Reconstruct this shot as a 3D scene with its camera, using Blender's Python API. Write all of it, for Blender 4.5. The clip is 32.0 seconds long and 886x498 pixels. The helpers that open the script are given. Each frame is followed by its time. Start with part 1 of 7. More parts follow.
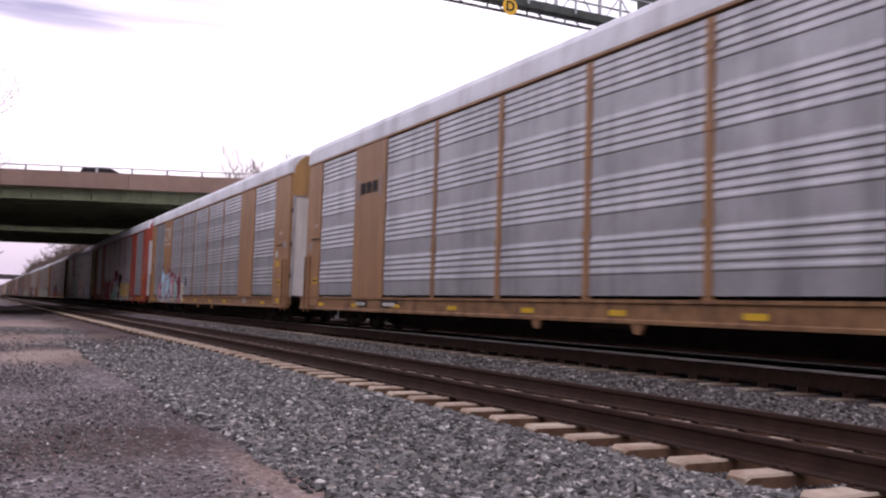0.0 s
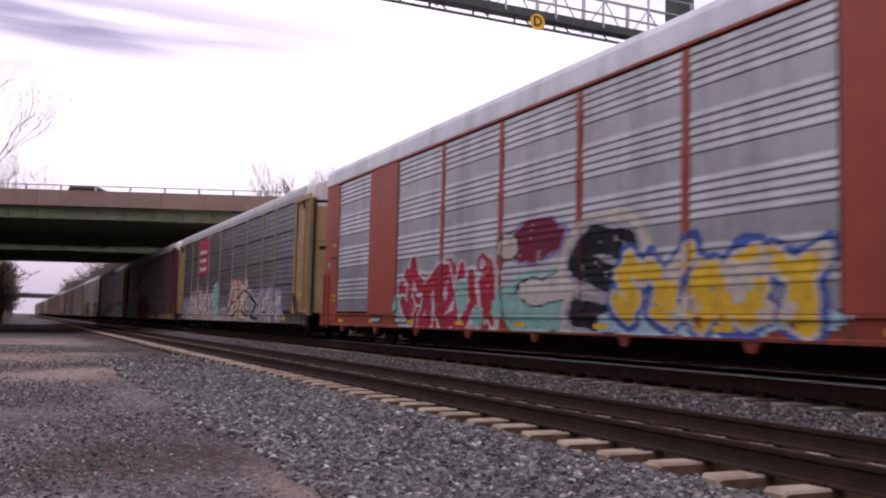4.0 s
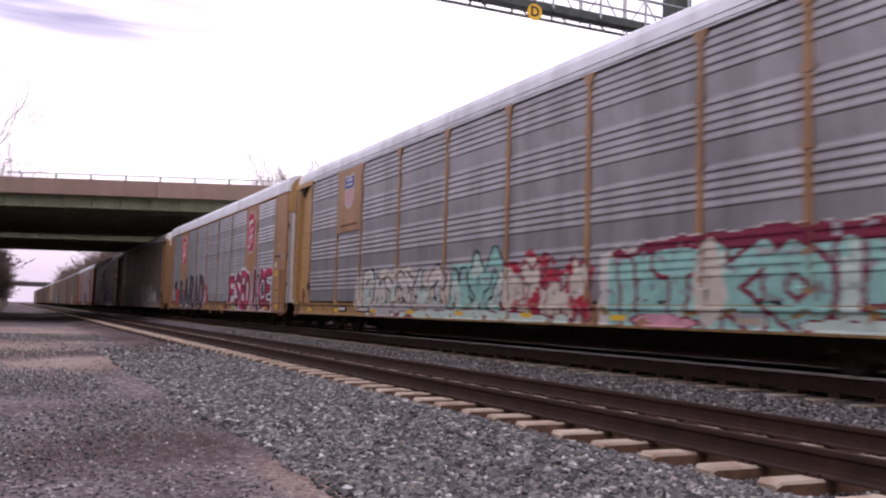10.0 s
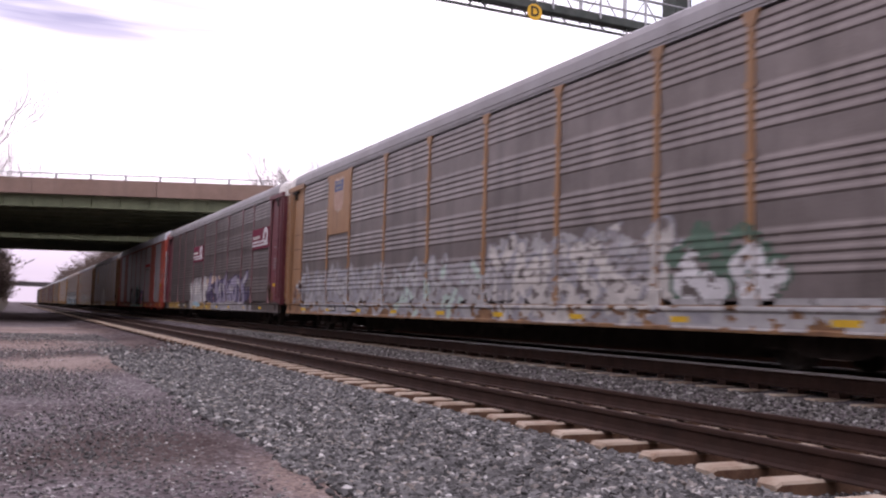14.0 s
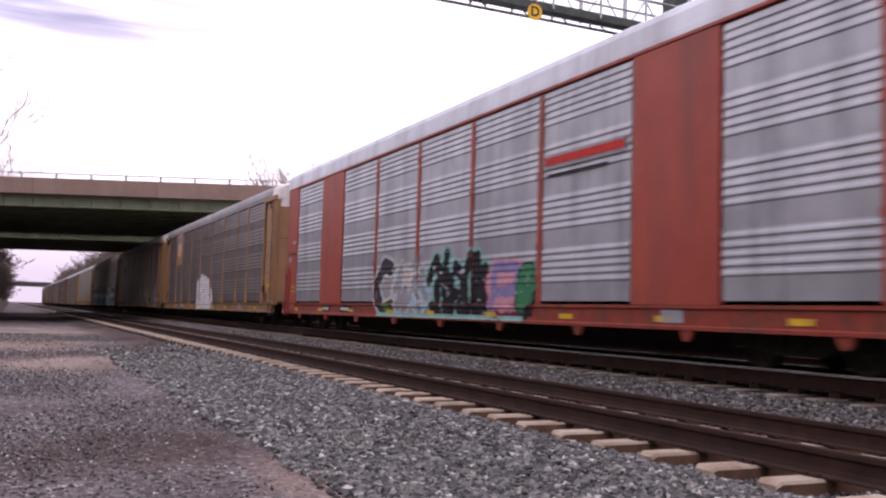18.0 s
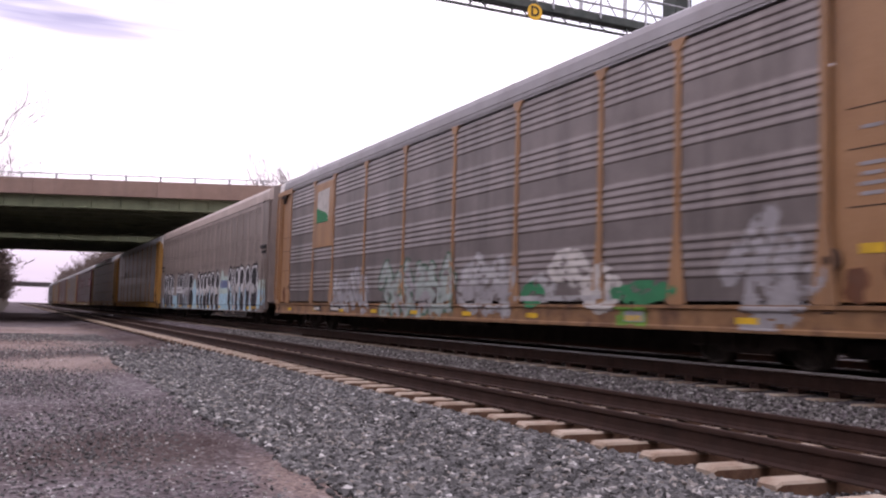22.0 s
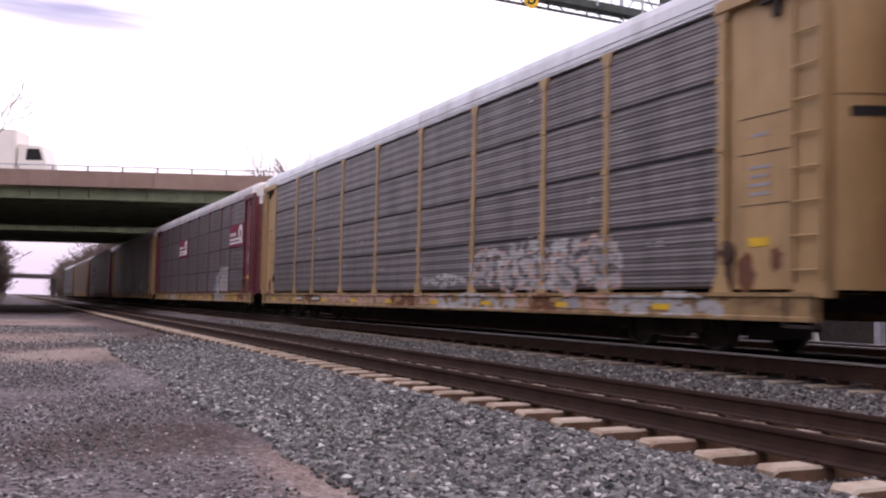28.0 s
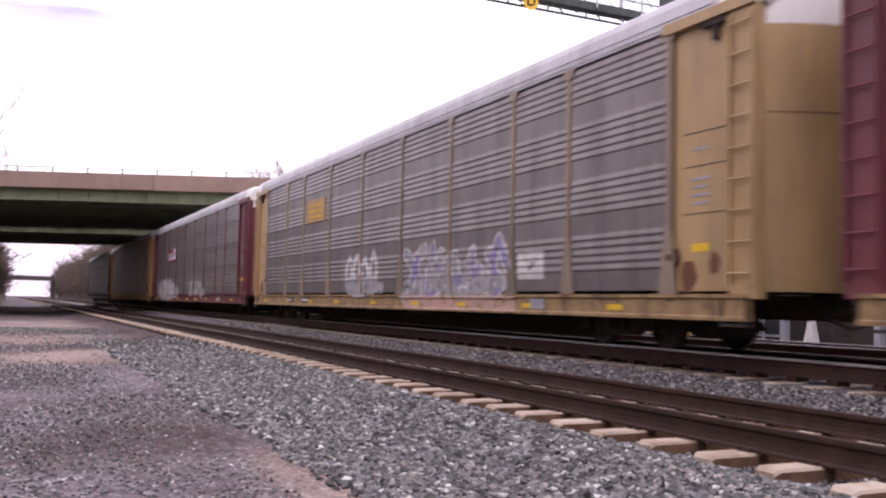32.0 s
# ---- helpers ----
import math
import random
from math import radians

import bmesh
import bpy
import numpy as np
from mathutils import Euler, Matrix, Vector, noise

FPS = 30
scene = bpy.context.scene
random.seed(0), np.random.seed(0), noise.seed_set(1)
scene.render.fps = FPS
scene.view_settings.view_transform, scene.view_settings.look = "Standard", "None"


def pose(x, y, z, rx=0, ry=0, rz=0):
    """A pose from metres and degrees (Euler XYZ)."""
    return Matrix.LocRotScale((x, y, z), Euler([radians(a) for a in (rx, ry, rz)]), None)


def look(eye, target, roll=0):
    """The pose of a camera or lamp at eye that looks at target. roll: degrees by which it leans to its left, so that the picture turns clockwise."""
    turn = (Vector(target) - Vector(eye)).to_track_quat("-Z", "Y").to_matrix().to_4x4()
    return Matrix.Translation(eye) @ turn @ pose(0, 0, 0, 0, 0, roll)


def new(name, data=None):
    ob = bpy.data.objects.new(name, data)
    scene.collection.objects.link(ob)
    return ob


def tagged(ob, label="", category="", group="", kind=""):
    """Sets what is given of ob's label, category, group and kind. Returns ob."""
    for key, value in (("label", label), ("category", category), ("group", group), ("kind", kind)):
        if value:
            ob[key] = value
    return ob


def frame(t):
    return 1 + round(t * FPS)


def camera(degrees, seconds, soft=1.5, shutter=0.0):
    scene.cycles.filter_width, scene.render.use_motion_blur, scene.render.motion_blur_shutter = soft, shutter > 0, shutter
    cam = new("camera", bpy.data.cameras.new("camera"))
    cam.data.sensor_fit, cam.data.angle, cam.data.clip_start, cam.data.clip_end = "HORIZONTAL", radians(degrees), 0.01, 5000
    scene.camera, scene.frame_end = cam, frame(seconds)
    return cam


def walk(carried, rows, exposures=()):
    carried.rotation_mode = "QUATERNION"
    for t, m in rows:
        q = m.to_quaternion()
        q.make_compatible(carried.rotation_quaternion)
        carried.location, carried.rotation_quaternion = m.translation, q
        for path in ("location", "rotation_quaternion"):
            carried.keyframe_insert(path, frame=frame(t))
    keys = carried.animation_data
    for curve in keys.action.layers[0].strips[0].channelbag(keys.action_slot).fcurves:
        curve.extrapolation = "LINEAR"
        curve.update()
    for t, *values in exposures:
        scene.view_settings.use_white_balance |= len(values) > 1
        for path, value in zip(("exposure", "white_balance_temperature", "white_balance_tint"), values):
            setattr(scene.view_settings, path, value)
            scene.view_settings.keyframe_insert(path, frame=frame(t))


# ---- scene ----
EYE = Vector((0.0, 0.0, 0.913))


def aim(yaw, pitch, roll):
    """Camera pose at EYE: degrees to the right of the track's line, up, and lean to the left."""
    a, p = radians(yaw), radians(pitch)
    return look(EYE, EYE + Vector((math.sin(a) * math.cos(p), math.cos(a) * math.cos(p), math.sin(p))), roll)


cam = camera(52.0, 32.0, soft=2.2, shutter=0.3)
PATH = [
    (0.0, 26.95, 3.78, 1.87), (0.5, 26.21, 3.94, 1.27), (1.0, 25.52, 4.05, 1.60), (1.5, 24.55, 4.06, 1.32),
    (2.0, 24.84, 3.97, 1.37), (2.5, 24.91, 3.93, 1.47), (3.5, 24.98, 4.45, 1.46), (4.5, 25.08, 4.81, 1.46),
    (5.0, 25.09, 4.61, 1.50), (5.5, 25.12, 4.46, 1.56), (6.0, 25.21, 4.27, 1.64), (7.0, 25.23, 4.17, 1.64),
    (8.0, 25.28, 4.11, 1.65), (9.0, 25.30, 4.10, 1.69), (13.0, 25.32, 4.10, 1.71), (17.0, 25.30, 4.10, 1.69),
    (22.5, 25.30, 4.10, 1.68), (22.8, 25.45, 4.08, 1.72), (22.9, 25.80, 4.00, 1.80), (23.0, 29.60, 2.80, 2.40),
    (23.1, 28.40, 3.90, 2.10), (23.2, 28.75, 3.55, 1.80), (23.5, 28.46, 3.86, 1.74), (24.0, 28.64, 3.75, 1.95),
    (24.5, 27.42, 4.09, 1.12), (25.0, 25.08, 3.99, 0.77), (25.5, 24.92, 3.91, 0.93), (26.5, 25.22, 3.62, 1.18),
    (27.5, 25.46, 3.42, 1.31), (28.5, 25.46, 3.44, 1.31), (29.5, 25.46, 3.47, 1.30), (30.5, 25.47, 3.53, 1.28),
    (32.0, 25.47, 3.53, 1.28)]
walk(cam, [(t, aim(a, p, r)) for t, a, p, r in PATH], exposures=[(t, e, 6650, 35) for t, e in (
    (0, -0.25), (1, -0.15), (2, -0.3), (2.5, -0.37), (4.5, -0.52), (5, -0.5), (5.6, -0.35), (6, -0.27), (7, -0.22), (8, 0.12), (9, 0.1), (10, -0.15), (11, -0.22), (12, -0.22), (14, -0.13),
    (16.5, 0.1), (17, 0.13), (18, -0.14), (22, -0.08), (23, -0.1), (24, 0.42), (24.4, 0.38), (25, 0.05), (25.5, 0.02), (27.5, -0.1), (28, -0.05), (29, 0.35), (30, 0.42), (32, 0.35))])

# ---------------------------------------------------------------- light
world = bpy.data.worlds.new("sky")
scene.world = world
world.use_nodes = True
wn = world.node_tree
wn.nodes.clear()


def node(tree, kind, data_type="", blend_type="", operation="", **values):
    n = tree.nodes.new(kind)
    if data_type:
        n.data_type = data_type
    if blend_type:
        n.blend_type = blend_type
    if operation:
        n.operation = operation
    for key, value in values.items():
        n.inputs[key].default_value = value
    return n


def ramp(tree, stops):
    n = tree.nodes.new("ShaderNodeValToRGB")
    e = n.color_ramp.elements
    while len(e) < len(stops):
        e.new(0.5)
    for el, (p, c) in zip(e, stops):
        el.position, el.color = p, (*c, 1)
    return n


SUN_UP, SUN_ROUND = 42.0, 62.0   # degrees above the horizon, and round from the track's line to the right
nishita = node(wn, "ShaderNodeTexSky")
nishita.sky_type, nishita.sun_disc = "NISHITA", False
nishita.sun_elevation, nishita.sun_rotation = radians(SUN_UP), radians(SUN_ROUND)
blue = node(wn, "ShaderNodeMix", data_type="RGBA", blend_type="MULTIPLY")
blue.inputs[0].default_value = 1.0
blue.inputs[7].default_value = (0.12, 0.12, 0.12, 1)
wn.links.new(nishita.outputs[0], blue.inputs[6])
place = node(wn, "ShaderNodeTexCoord")
squash = node(wn, "ShaderNodeMapping")
squash.inputs["Scale"].default_value = (1.0, 1.0, 4.5)
squash.inputs["Location"].default_value = (0.35, 0.1, 0.2)
wn.links.new(place.outputs["Generated"], squash.inputs[0])
cloud = node(wn, "ShaderNodeTexNoise", Scale=1.9, Detail=5.0, Roughness=0.52)
wn.links.new(squash.outputs[0], cloud.inputs["Vector"])
cover = ramp(wn, [(0.26, (0, 0, 0)), (0.46, (1, 1, 1))])
wn.links.new(cloud.outputs[0], cover.inputs[0])
thick = node(wn, "ShaderNodeTexNoise", Scale=1.3, Detail=4.0, Roughness=0.5)
wn.links.new(squash.outputs[0], thick.inputs["Vector"])
tone = ramp(wn, [(0.40, (0.60, 0.71, 0.80)), (0.52, (0.95, 0.98, 1.02)), (0.7, (1.03, 1.03, 1.04))])
wn.links.new(thick.outputs[0], tone.inputs[0])
skymix = node(wn, "ShaderNodeMix", data_type="RGBA")
wn.links.new(cover.outputs[0], skymix.inputs[0])
wn.links.new(blue.outputs[2], skymix.inputs[6])
wn.links.new(tone.outputs[0], skymix.inputs[7])
# a thin lavender bank of cloud low over the line, drawn out in streaks
wisp = node(wn, "ShaderNodeMapping")
wisp.inputs["Scale"].default_value = (2.6, 2.6, 30.0)
wisp.inputs["Rotation"].default_value = (0.0, radians(-3), 0.0)
wn.links.new(place.outputs["Generated"], wisp.inputs[0])
streaks = node(wn, "ShaderNodeTexNoise", Scale=1.0, Detail=4.0, Roughness=0.5)
wn.links.new(wisp.outputs[0], streaks.inputs["Vector"])
lens = node(wn, "ShaderNodeMapping")
lens.inputs["Location"].default_value = (-0.02 / 0.36, 0.0, -0.287 / 0.055)
lens.inputs["Scale"].default_value = (1 / 0.36, 0.0, 1 / 0.055)
wn.links.new(place.outputs["Generated"], lens.inputs[0])
reach = node(wn, "ShaderNodeVectorMath", operation="LENGTH")
wn.links.new(lens.outputs[0], reach.inputs[0])
inside = node(wn, "ShaderNodeMapRange")
inside.inputs["From Min"].default_value, inside.inputs["From Max"].default_value = 1.1, 0.1
wn.links.new(reach.outputs["Value"], inside.inputs["Value"])
strands = ramp(wn, [(0.36, (0, 0, 0)), (0.56, (1, 1, 1))])
wn.links.new(streaks.outputs[0], strands.inputs[0])
veil = node(wn, "ShaderNodeMath", operation="MULTIPLY")
wn.links.new(inside.outputs[0], veil.inputs[0])
wn.links.new(strands.outputs[0], veil.inputs[1])
bank = node(wn, "ShaderNodeMix", data_type="RGBA")
bank.inputs[7].default_value = (0.32, 0.345, 0.47, 1)
wn.links.new(veil.outputs[0], bank.inputs[0])
wn.links.new(skymix.outputs[2], bank.inputs[6])
upward = node(wn, "ShaderNodeSeparateXYZ")
wn.links.new(place.outputs["Generated"], upward.inputs[0])
# lavender haze along the horizon
low = node(wn, "ShaderNodeMapRange")
for _key, _value in (("From Min", 0.14), ("From Max", 0.03)):
    low.inputs[_key].default_value = _value
wn.links.new(upward.outputs["Z"], low.inputs["Value"])
haze = node(wn, "ShaderNodeMix", data_type="RGBA")
haze.inputs[7].default_value = (0.60, 0.575, 0.65, 1)
wn.links.new(low.outputs[0], haze.inputs[0])
wn.links.new(bank.outputs[2], haze.inputs[6])
# an overcast sky is brightest overhead
lift = node(wn, "ShaderNodeMapRange")
for _key, _value in (("From Min", 0.0), ("From Max", 1.0), ("To Min", 1.5), ("To Max", 2.5)):
    lift.inputs[_key].default_value = _value
wn.links.new(upward.outputs["Z"], lift.inputs["Value"])
back = node(wn, "ShaderNodeBackground", Strength=1.0)
wn.links.new(haze.outputs[2], back.inputs[0])
wn.links.new(lift.outputs[0], back.inputs["Strength"])
wn.links.new(back.outputs[0], node(wn, "ShaderNodeOutputWorld").inputs[0])

sun_data = bpy.data.lights.new("sun", "SUN")
sun_data.energy, sun_data.angle, sun_data.color = 0.5, radians(20), (1.0, 0.96, 0.92)
sun = new("sun", sun_data)
_r, _u = radians(SUN_ROUND), radians(SUN_UP)
sun.matrix_world = look((math.sin(_r) * math.cos(_u) * 50, math.cos(_r) * math.cos(_u) * 50, math.sin(_u) * 50), (0, 0, 0))


# ---------------------------------------------------------------- materials
def material(name, dark, light, rough=0.7, metal=0.0, scale=3.0, grime=(0.09, 0.08, 0.075), dirt=0.35, bump=0.15,
             streak=0.0, grain=60.0, vary=0.0, islands=False, stops=None, gloss=0.18):
    """A weathered surface: two colours mixed by a coarse and a fine noise, grime in patches or streaks that run down, fine relief."""
    m = bpy.data.materials.new(name)
    m.use_nodes = True
    t = m.node_tree
    bsdf = t.nodes["Principled BSDF"]
    bsdf.inputs["Roughness"].default_value, bsdf.inputs["Metallic"].default_value = rough, metal
    bsdf.inputs["Specular IOR Level"].default_value = gloss
    co = node(t, "ShaderNodeTexCoord")
    info = node(t, "ShaderNodeObjectInfo")
    shift = node(t, "ShaderNodeVectorMath", operation="MULTIPLY_ADD")
    t.links.new(info.outputs["Random"], shift.inputs[0])
    shift.inputs[1].default_value = (17.0, 31.0, 23.0)
    t.links.new(co.outputs["Object"], shift.inputs[2])
    n1 = node(t, "ShaderNodeTexNoise", Scale=scale, Detail=4.0, Roughness=0.6)
    n2 = node(t, "ShaderNodeTexNoise", Scale=grain, Detail=3.0, Roughness=0.6)
    for n in (n1, n2):
        t.links.new(shift.outputs[0], n.inputs["Vector"])
    avg = node(t, "ShaderNodeMix", data_type="FLOAT")
    avg.inputs[0].default_value = 0.4
    t.links.new(n1.outputs[0], avg.inputs[2])
    t.links.new(n2.outputs[0], avg.inputs[3])
    fac = avg.outputs[0]
    if stops:
        col = ramp(t, stops)
        src = node(t, "ShaderNodeNewGeometry").outputs["Random Per Island"]
        mix = node(t, "ShaderNodeMix", data_type="FLOAT")
        mix.inputs[0].default_value = 0.75
        t.links.new(fac, mix.inputs[2])
        t.links.new(src, mix.inputs[3])
        fac = mix.outputs[0]
    elif vary or islands:
        src = node(t, "ShaderNodeNewGeometry").outputs["Random Per Island"] if islands else info.outputs["Random"]
        mix = node(t, "ShaderNodeMix", data_type="FLOAT")
        mix.inputs[0].default_value = vary or 0.7
        t.links.new(fac, mix.inputs[2])
        t.links.new(src, mix.inputs[3])
        fac = mix.outputs[0]
        col = ramp(t, [(0.05, dark), (0.95, light)])
    else:
        col = ramp(t, [(0.35, dark), (0.65, light)])
    t.links.new(fac, col.inputs[0])
    out = col.outputs[0]
    if dirt:
        mp = node(t, "ShaderNodeMapping")
        mp.inputs["Scale"].default_value = (1.0, 1.0, 0.12) if streak else (1, 1, 1)
        t.links.new(shift.outputs[0], mp.inputs[0])
        n3 = node(t, "ShaderNodeTexNoise", Scale=(streak or scale * 0.6), Detail=5.0, Roughness=0.65)
        t.links.new(mp.outputs[0], n3.inputs["Vector"])
        where = ramp(t, [(0.46, (0, 0, 0)), (0.72, (dirt, dirt, dirt))])
        t.links.new(n3.outputs[0], where.inputs[0])
        soil = node(t, "ShaderNodeMix", data_type="RGBA")
        t.links.new(where.outputs[0], soil.inputs[0])
        t.links.new(out, soil.inputs[6])
        soil.inputs[7].default_value = (*grime, 1)
        out = soil.outputs[2]
    t.links.new(out, bsdf.inputs["Base Color"])
    if bump:
        b = node(t, "ShaderNodeBump", Strength=bump, Distance=0.01)
        t.links.new(n2.outputs[0], b.inputs["Height"])
        t.links.new(b.outputs[0], bsdf.inputs["Normal"])
    return m


M = {}


def mat(key, *args, **kw):
    if key not in M:
        M[key] = material(key, *args, **kw)
    return M[key]


mat("stone", (0, 0, 0), (1, 1, 1), rough=0.88, scale=7, grain=60, dirt=0.15, bump=0.4,
    stops=[(0.1, (0.032, 0.032, 0.031)), (0.45, (0.097, 0.096, 0.094)), (0.74, (0.184, 0.181, 0.177)), (0.80, (0.22, 0.195, 0.17)), (0.885, (0.50, 0.50, 0.48))])
mat("stone_pale", (0, 0, 0), (1, 1, 1), rough=0.88, scale=7, grain=60, dirt=0.1, bump=0.4,
    stops=[(0.1, (0.038, 0.035, 0.032)), (0.5, (0.108, 0.10, 0.093)), (0.80, (0.185, 0.175, 0.163)), (0.885, (0.38, 0.37, 0.35))])
# cover of the added banks, dark so that they throw back little light
mat("added_bank_dark", (0.05, 0.042, 0.033), (0.10, 0.082, 0.062), rough=0.95, scale=0.5, grain=12, dirt=0.4, grime=(0.035, 0.035, 0.025), bump=0.6)
mat("rail_steel", (0.025, 0.0125, 0.009), (0.05, 0.026, 0.019), rough=0.85, metal=0.0, scale=4, grain=80, dirt=0.3, grime=(0.03, 0.025, 0.022))
mat("rail_head", (0.30, 0.29, 0.285), (0.45, 0.44, 0.43), rough=0.32, metal=1.0, scale=3, dirt=0.2, bump=0.05)
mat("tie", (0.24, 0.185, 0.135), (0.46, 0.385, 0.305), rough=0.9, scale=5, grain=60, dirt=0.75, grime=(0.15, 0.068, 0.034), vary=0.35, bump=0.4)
# brown-stained sides, darkened further for the shade between the ties
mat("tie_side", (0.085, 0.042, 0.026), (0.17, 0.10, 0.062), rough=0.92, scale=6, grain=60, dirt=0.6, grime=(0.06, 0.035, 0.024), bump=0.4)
mat("fascia", (0.215, 0.145, 0.112), (0.30, 0.21, 0.168), rough=0.88, scale=0.7, grain=25, dirt=0.4, grime=(0.19, 0.14, 0.12), streak=1.2)
mat("green_steel", (0.17, 0.195, 0.12), (0.25, 0.28, 0.175), rough=0.65, scale=0.9, dirt=0.35, grime=(0.08, 0.08, 0.06), streak=1.0)
# concrete with the shade under the bridges put into its colour
mat("shaded_concrete", (0.055, 0.048, 0.046), (0.095, 0.086, 0.082), rough=0.9, scale=0.5, dirt=0.4)
mat("galvanised", (0.34, 0.35, 0.36), (0.55, 0.56, 0.57), rough=0.5, metal=0.5, scale=3, dirt=0.2)
mat("gantry_steel", (0.05, 0.06, 0.055), (0.10, 0.115, 0.10), rough=0.7, metal=0.2, scale=3, dirt=0.3)
mat("sign_yellow", (0.72, 0.40, 0.03), (0.80, 0.48, 0.05), rough=0.5, scale=4, dirt=0.1)
mat("black", (0.012, 0.012, 0.013), (0.03, 0.03, 0.032), rough=0.8, scale=5, dirt=0.2)
mat("asphalt", (0.04, 0.04, 0.042), (0.065, 0.065, 0.067), rough=0.9, scale=2, dirt=0.2)
mat("bark", (0.10, 0.075, 0.062), (0.20, 0.155, 0.13), rough=0.95, scale=6, dirt=0.3, bump=0.5)
mat("earth", (0.15, 0.12, 0.085), (0.25, 0.21, 0.15), rough=0.95, scale=0.6, grain=20, dirt=0.3, bump=0.6)
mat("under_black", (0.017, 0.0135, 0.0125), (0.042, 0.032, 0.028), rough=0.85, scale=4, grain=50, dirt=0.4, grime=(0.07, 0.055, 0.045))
mat("wheel_steel", (0.03, 0.026, 0.024), (0.07, 0.058, 0.05), rough=0.7, metal=0.3, scale=8, dirt=0.3)
PANEL = {  # the galvanised side sheets as they have aged
    "bright": ((0.44, 0.455, 0.48), (0.60, 0.615, 0.64), 0.30, 0.8),
    "silver": ((0.30, 0.307, 0.322), (0.44, 0.448, 0.468), 0.38, 0.5),
    "grey": ((0.200, 0.195, 0.206), (0.290, 0.284, 0.298), 0.42, 0.55),
    "dull": ((0.110, 0.099, 0.100), (0.168, 0.155, 0.157), 0.42, 0.55),
    "slate": ((0.125, 0.120, 0.130), (0.195, 0.188, 0.201), 0.40, 0.6),
    "umber": ((0.097, 0.080, 0.076), (0.152, 0.130, 0.123), 0.44, 0.5),
    "brown": ((0.145, 0.125, 0.118), (0.22, 0.192, 0.183), 0.42, 0.55),
    "crimson": ((0.33, 0.022, 0.065), (0.43, 0.032, 0.088), 0.6, 0.1),
}
for _n, (_a, _b, _ro, _me) in PANEL.items():
    mat("sheet_" + _n, _a, _b, rough=_ro, metal=_me, scale=1.1, grain=45, dirt=0.6, grime=tuple(0.45 * v + 0.012 for v in _a), streak=1.5, bump=0.12)
BODY = {
    "gold": ((0.307, 0.167, 0.056), (0.400, 0.233, 0.079)),
    "brown_gold": ((0.255, 0.128, 0.055), (0.334, 0.182, 0.084)),
    "pale_gold": ((0.309, 0.195, 0.085), (0.399, 0.261, 0.120)),
    "fresh_gold": ((0.40, 0.20, 0.045), (0.48, 0.26, 0.065)),
    "red": ((0.275, 0.040, 0.022), (0.37, 0.064, 0.034)),
    "maroon": ((0.10, 0.018, 0.025), (0.155, 0.034, 0.043)),
    "dusty_maroon": ((0.145, 0.062, 0.066), (0.21, 0.105, 0.108)),
    "taupe": ((0.168, 0.134, 0.116), (0.224, 0.181, 0.157)),
    "taupe_pale": ((0.225, 0.18, 0.156), (0.285, 0.232, 0.203)),
    "weathered": ((0.18, 0.13, 0.09), (0.25, 0.187, 0.135)),
    "drab": ((0.06, 0.052, 0.048), (0.10, 0.088, 0.083)),
}
for _n, (_a, _b) in BODY.items():
    mat("paint_" + _n, _a, _b, rough=0.5, scale=1.3, grain=40, dirt=0.6, grime=tuple(0.3 * v + 0.028 for v in _a), streak=1.6, bump=0.08, gloss=0.4)
    mat("sill_" + _n, tuple(0.72 * v for v in _a), tuple(0.78 * v for v in _b), rough=0.6, scale=4.5, grain=40, dirt=1.0, grime=(0.085, 0.042, 0.026), bump=0.1, gloss=0.3)
ROOF = {"white": ((0.55, 0.575, 0.61), (0.69, 0.715, 0.75)), "grey": ((0.36, 0.35, 0.36), (0.50, 0.49, 0.50)), "dark": ((0.23, 0.22, 0.225), (0.33, 0.32, 0.325)),
        "taupe": ((0.40, 0.325, 0.285), (0.50, 0.42, 0.375))}
for _n, (_a, _b) in ROOF.items():
    mat("roof_" + _n, _a, _b, rough=0.55, metal=0.2, scale=0.8, grain=30, dirt=0.45, grime=(0.2, 0.175, 0.165), streak=1.0, bump=0.1)
mat("truck_cream", (0.76, 0.70, 0.62), (0.84, 0.79, 0.71), rough=0.5, scale=0.8, grain=20, dirt=0.15, grime=(0.5, 0.42, 0.36), bump=0.0, gloss=0.4)
mat("gear_rust", (0.045, 0.028, 0.02), (0.10, 0.06, 0.042), rough=0.8, scale=6, dirt=0.5, grime=(0.03, 0.022, 0.018))
mat("cap_white", (0.60, 0.575, 0.54), (0.72, 0.70, 0.665), rough=0.6, scale=1.6, grain=40, dirt=0.35, grime=(0.30, 0.26, 0.22), streak=2.0, bump=0.05, gloss=0.3)
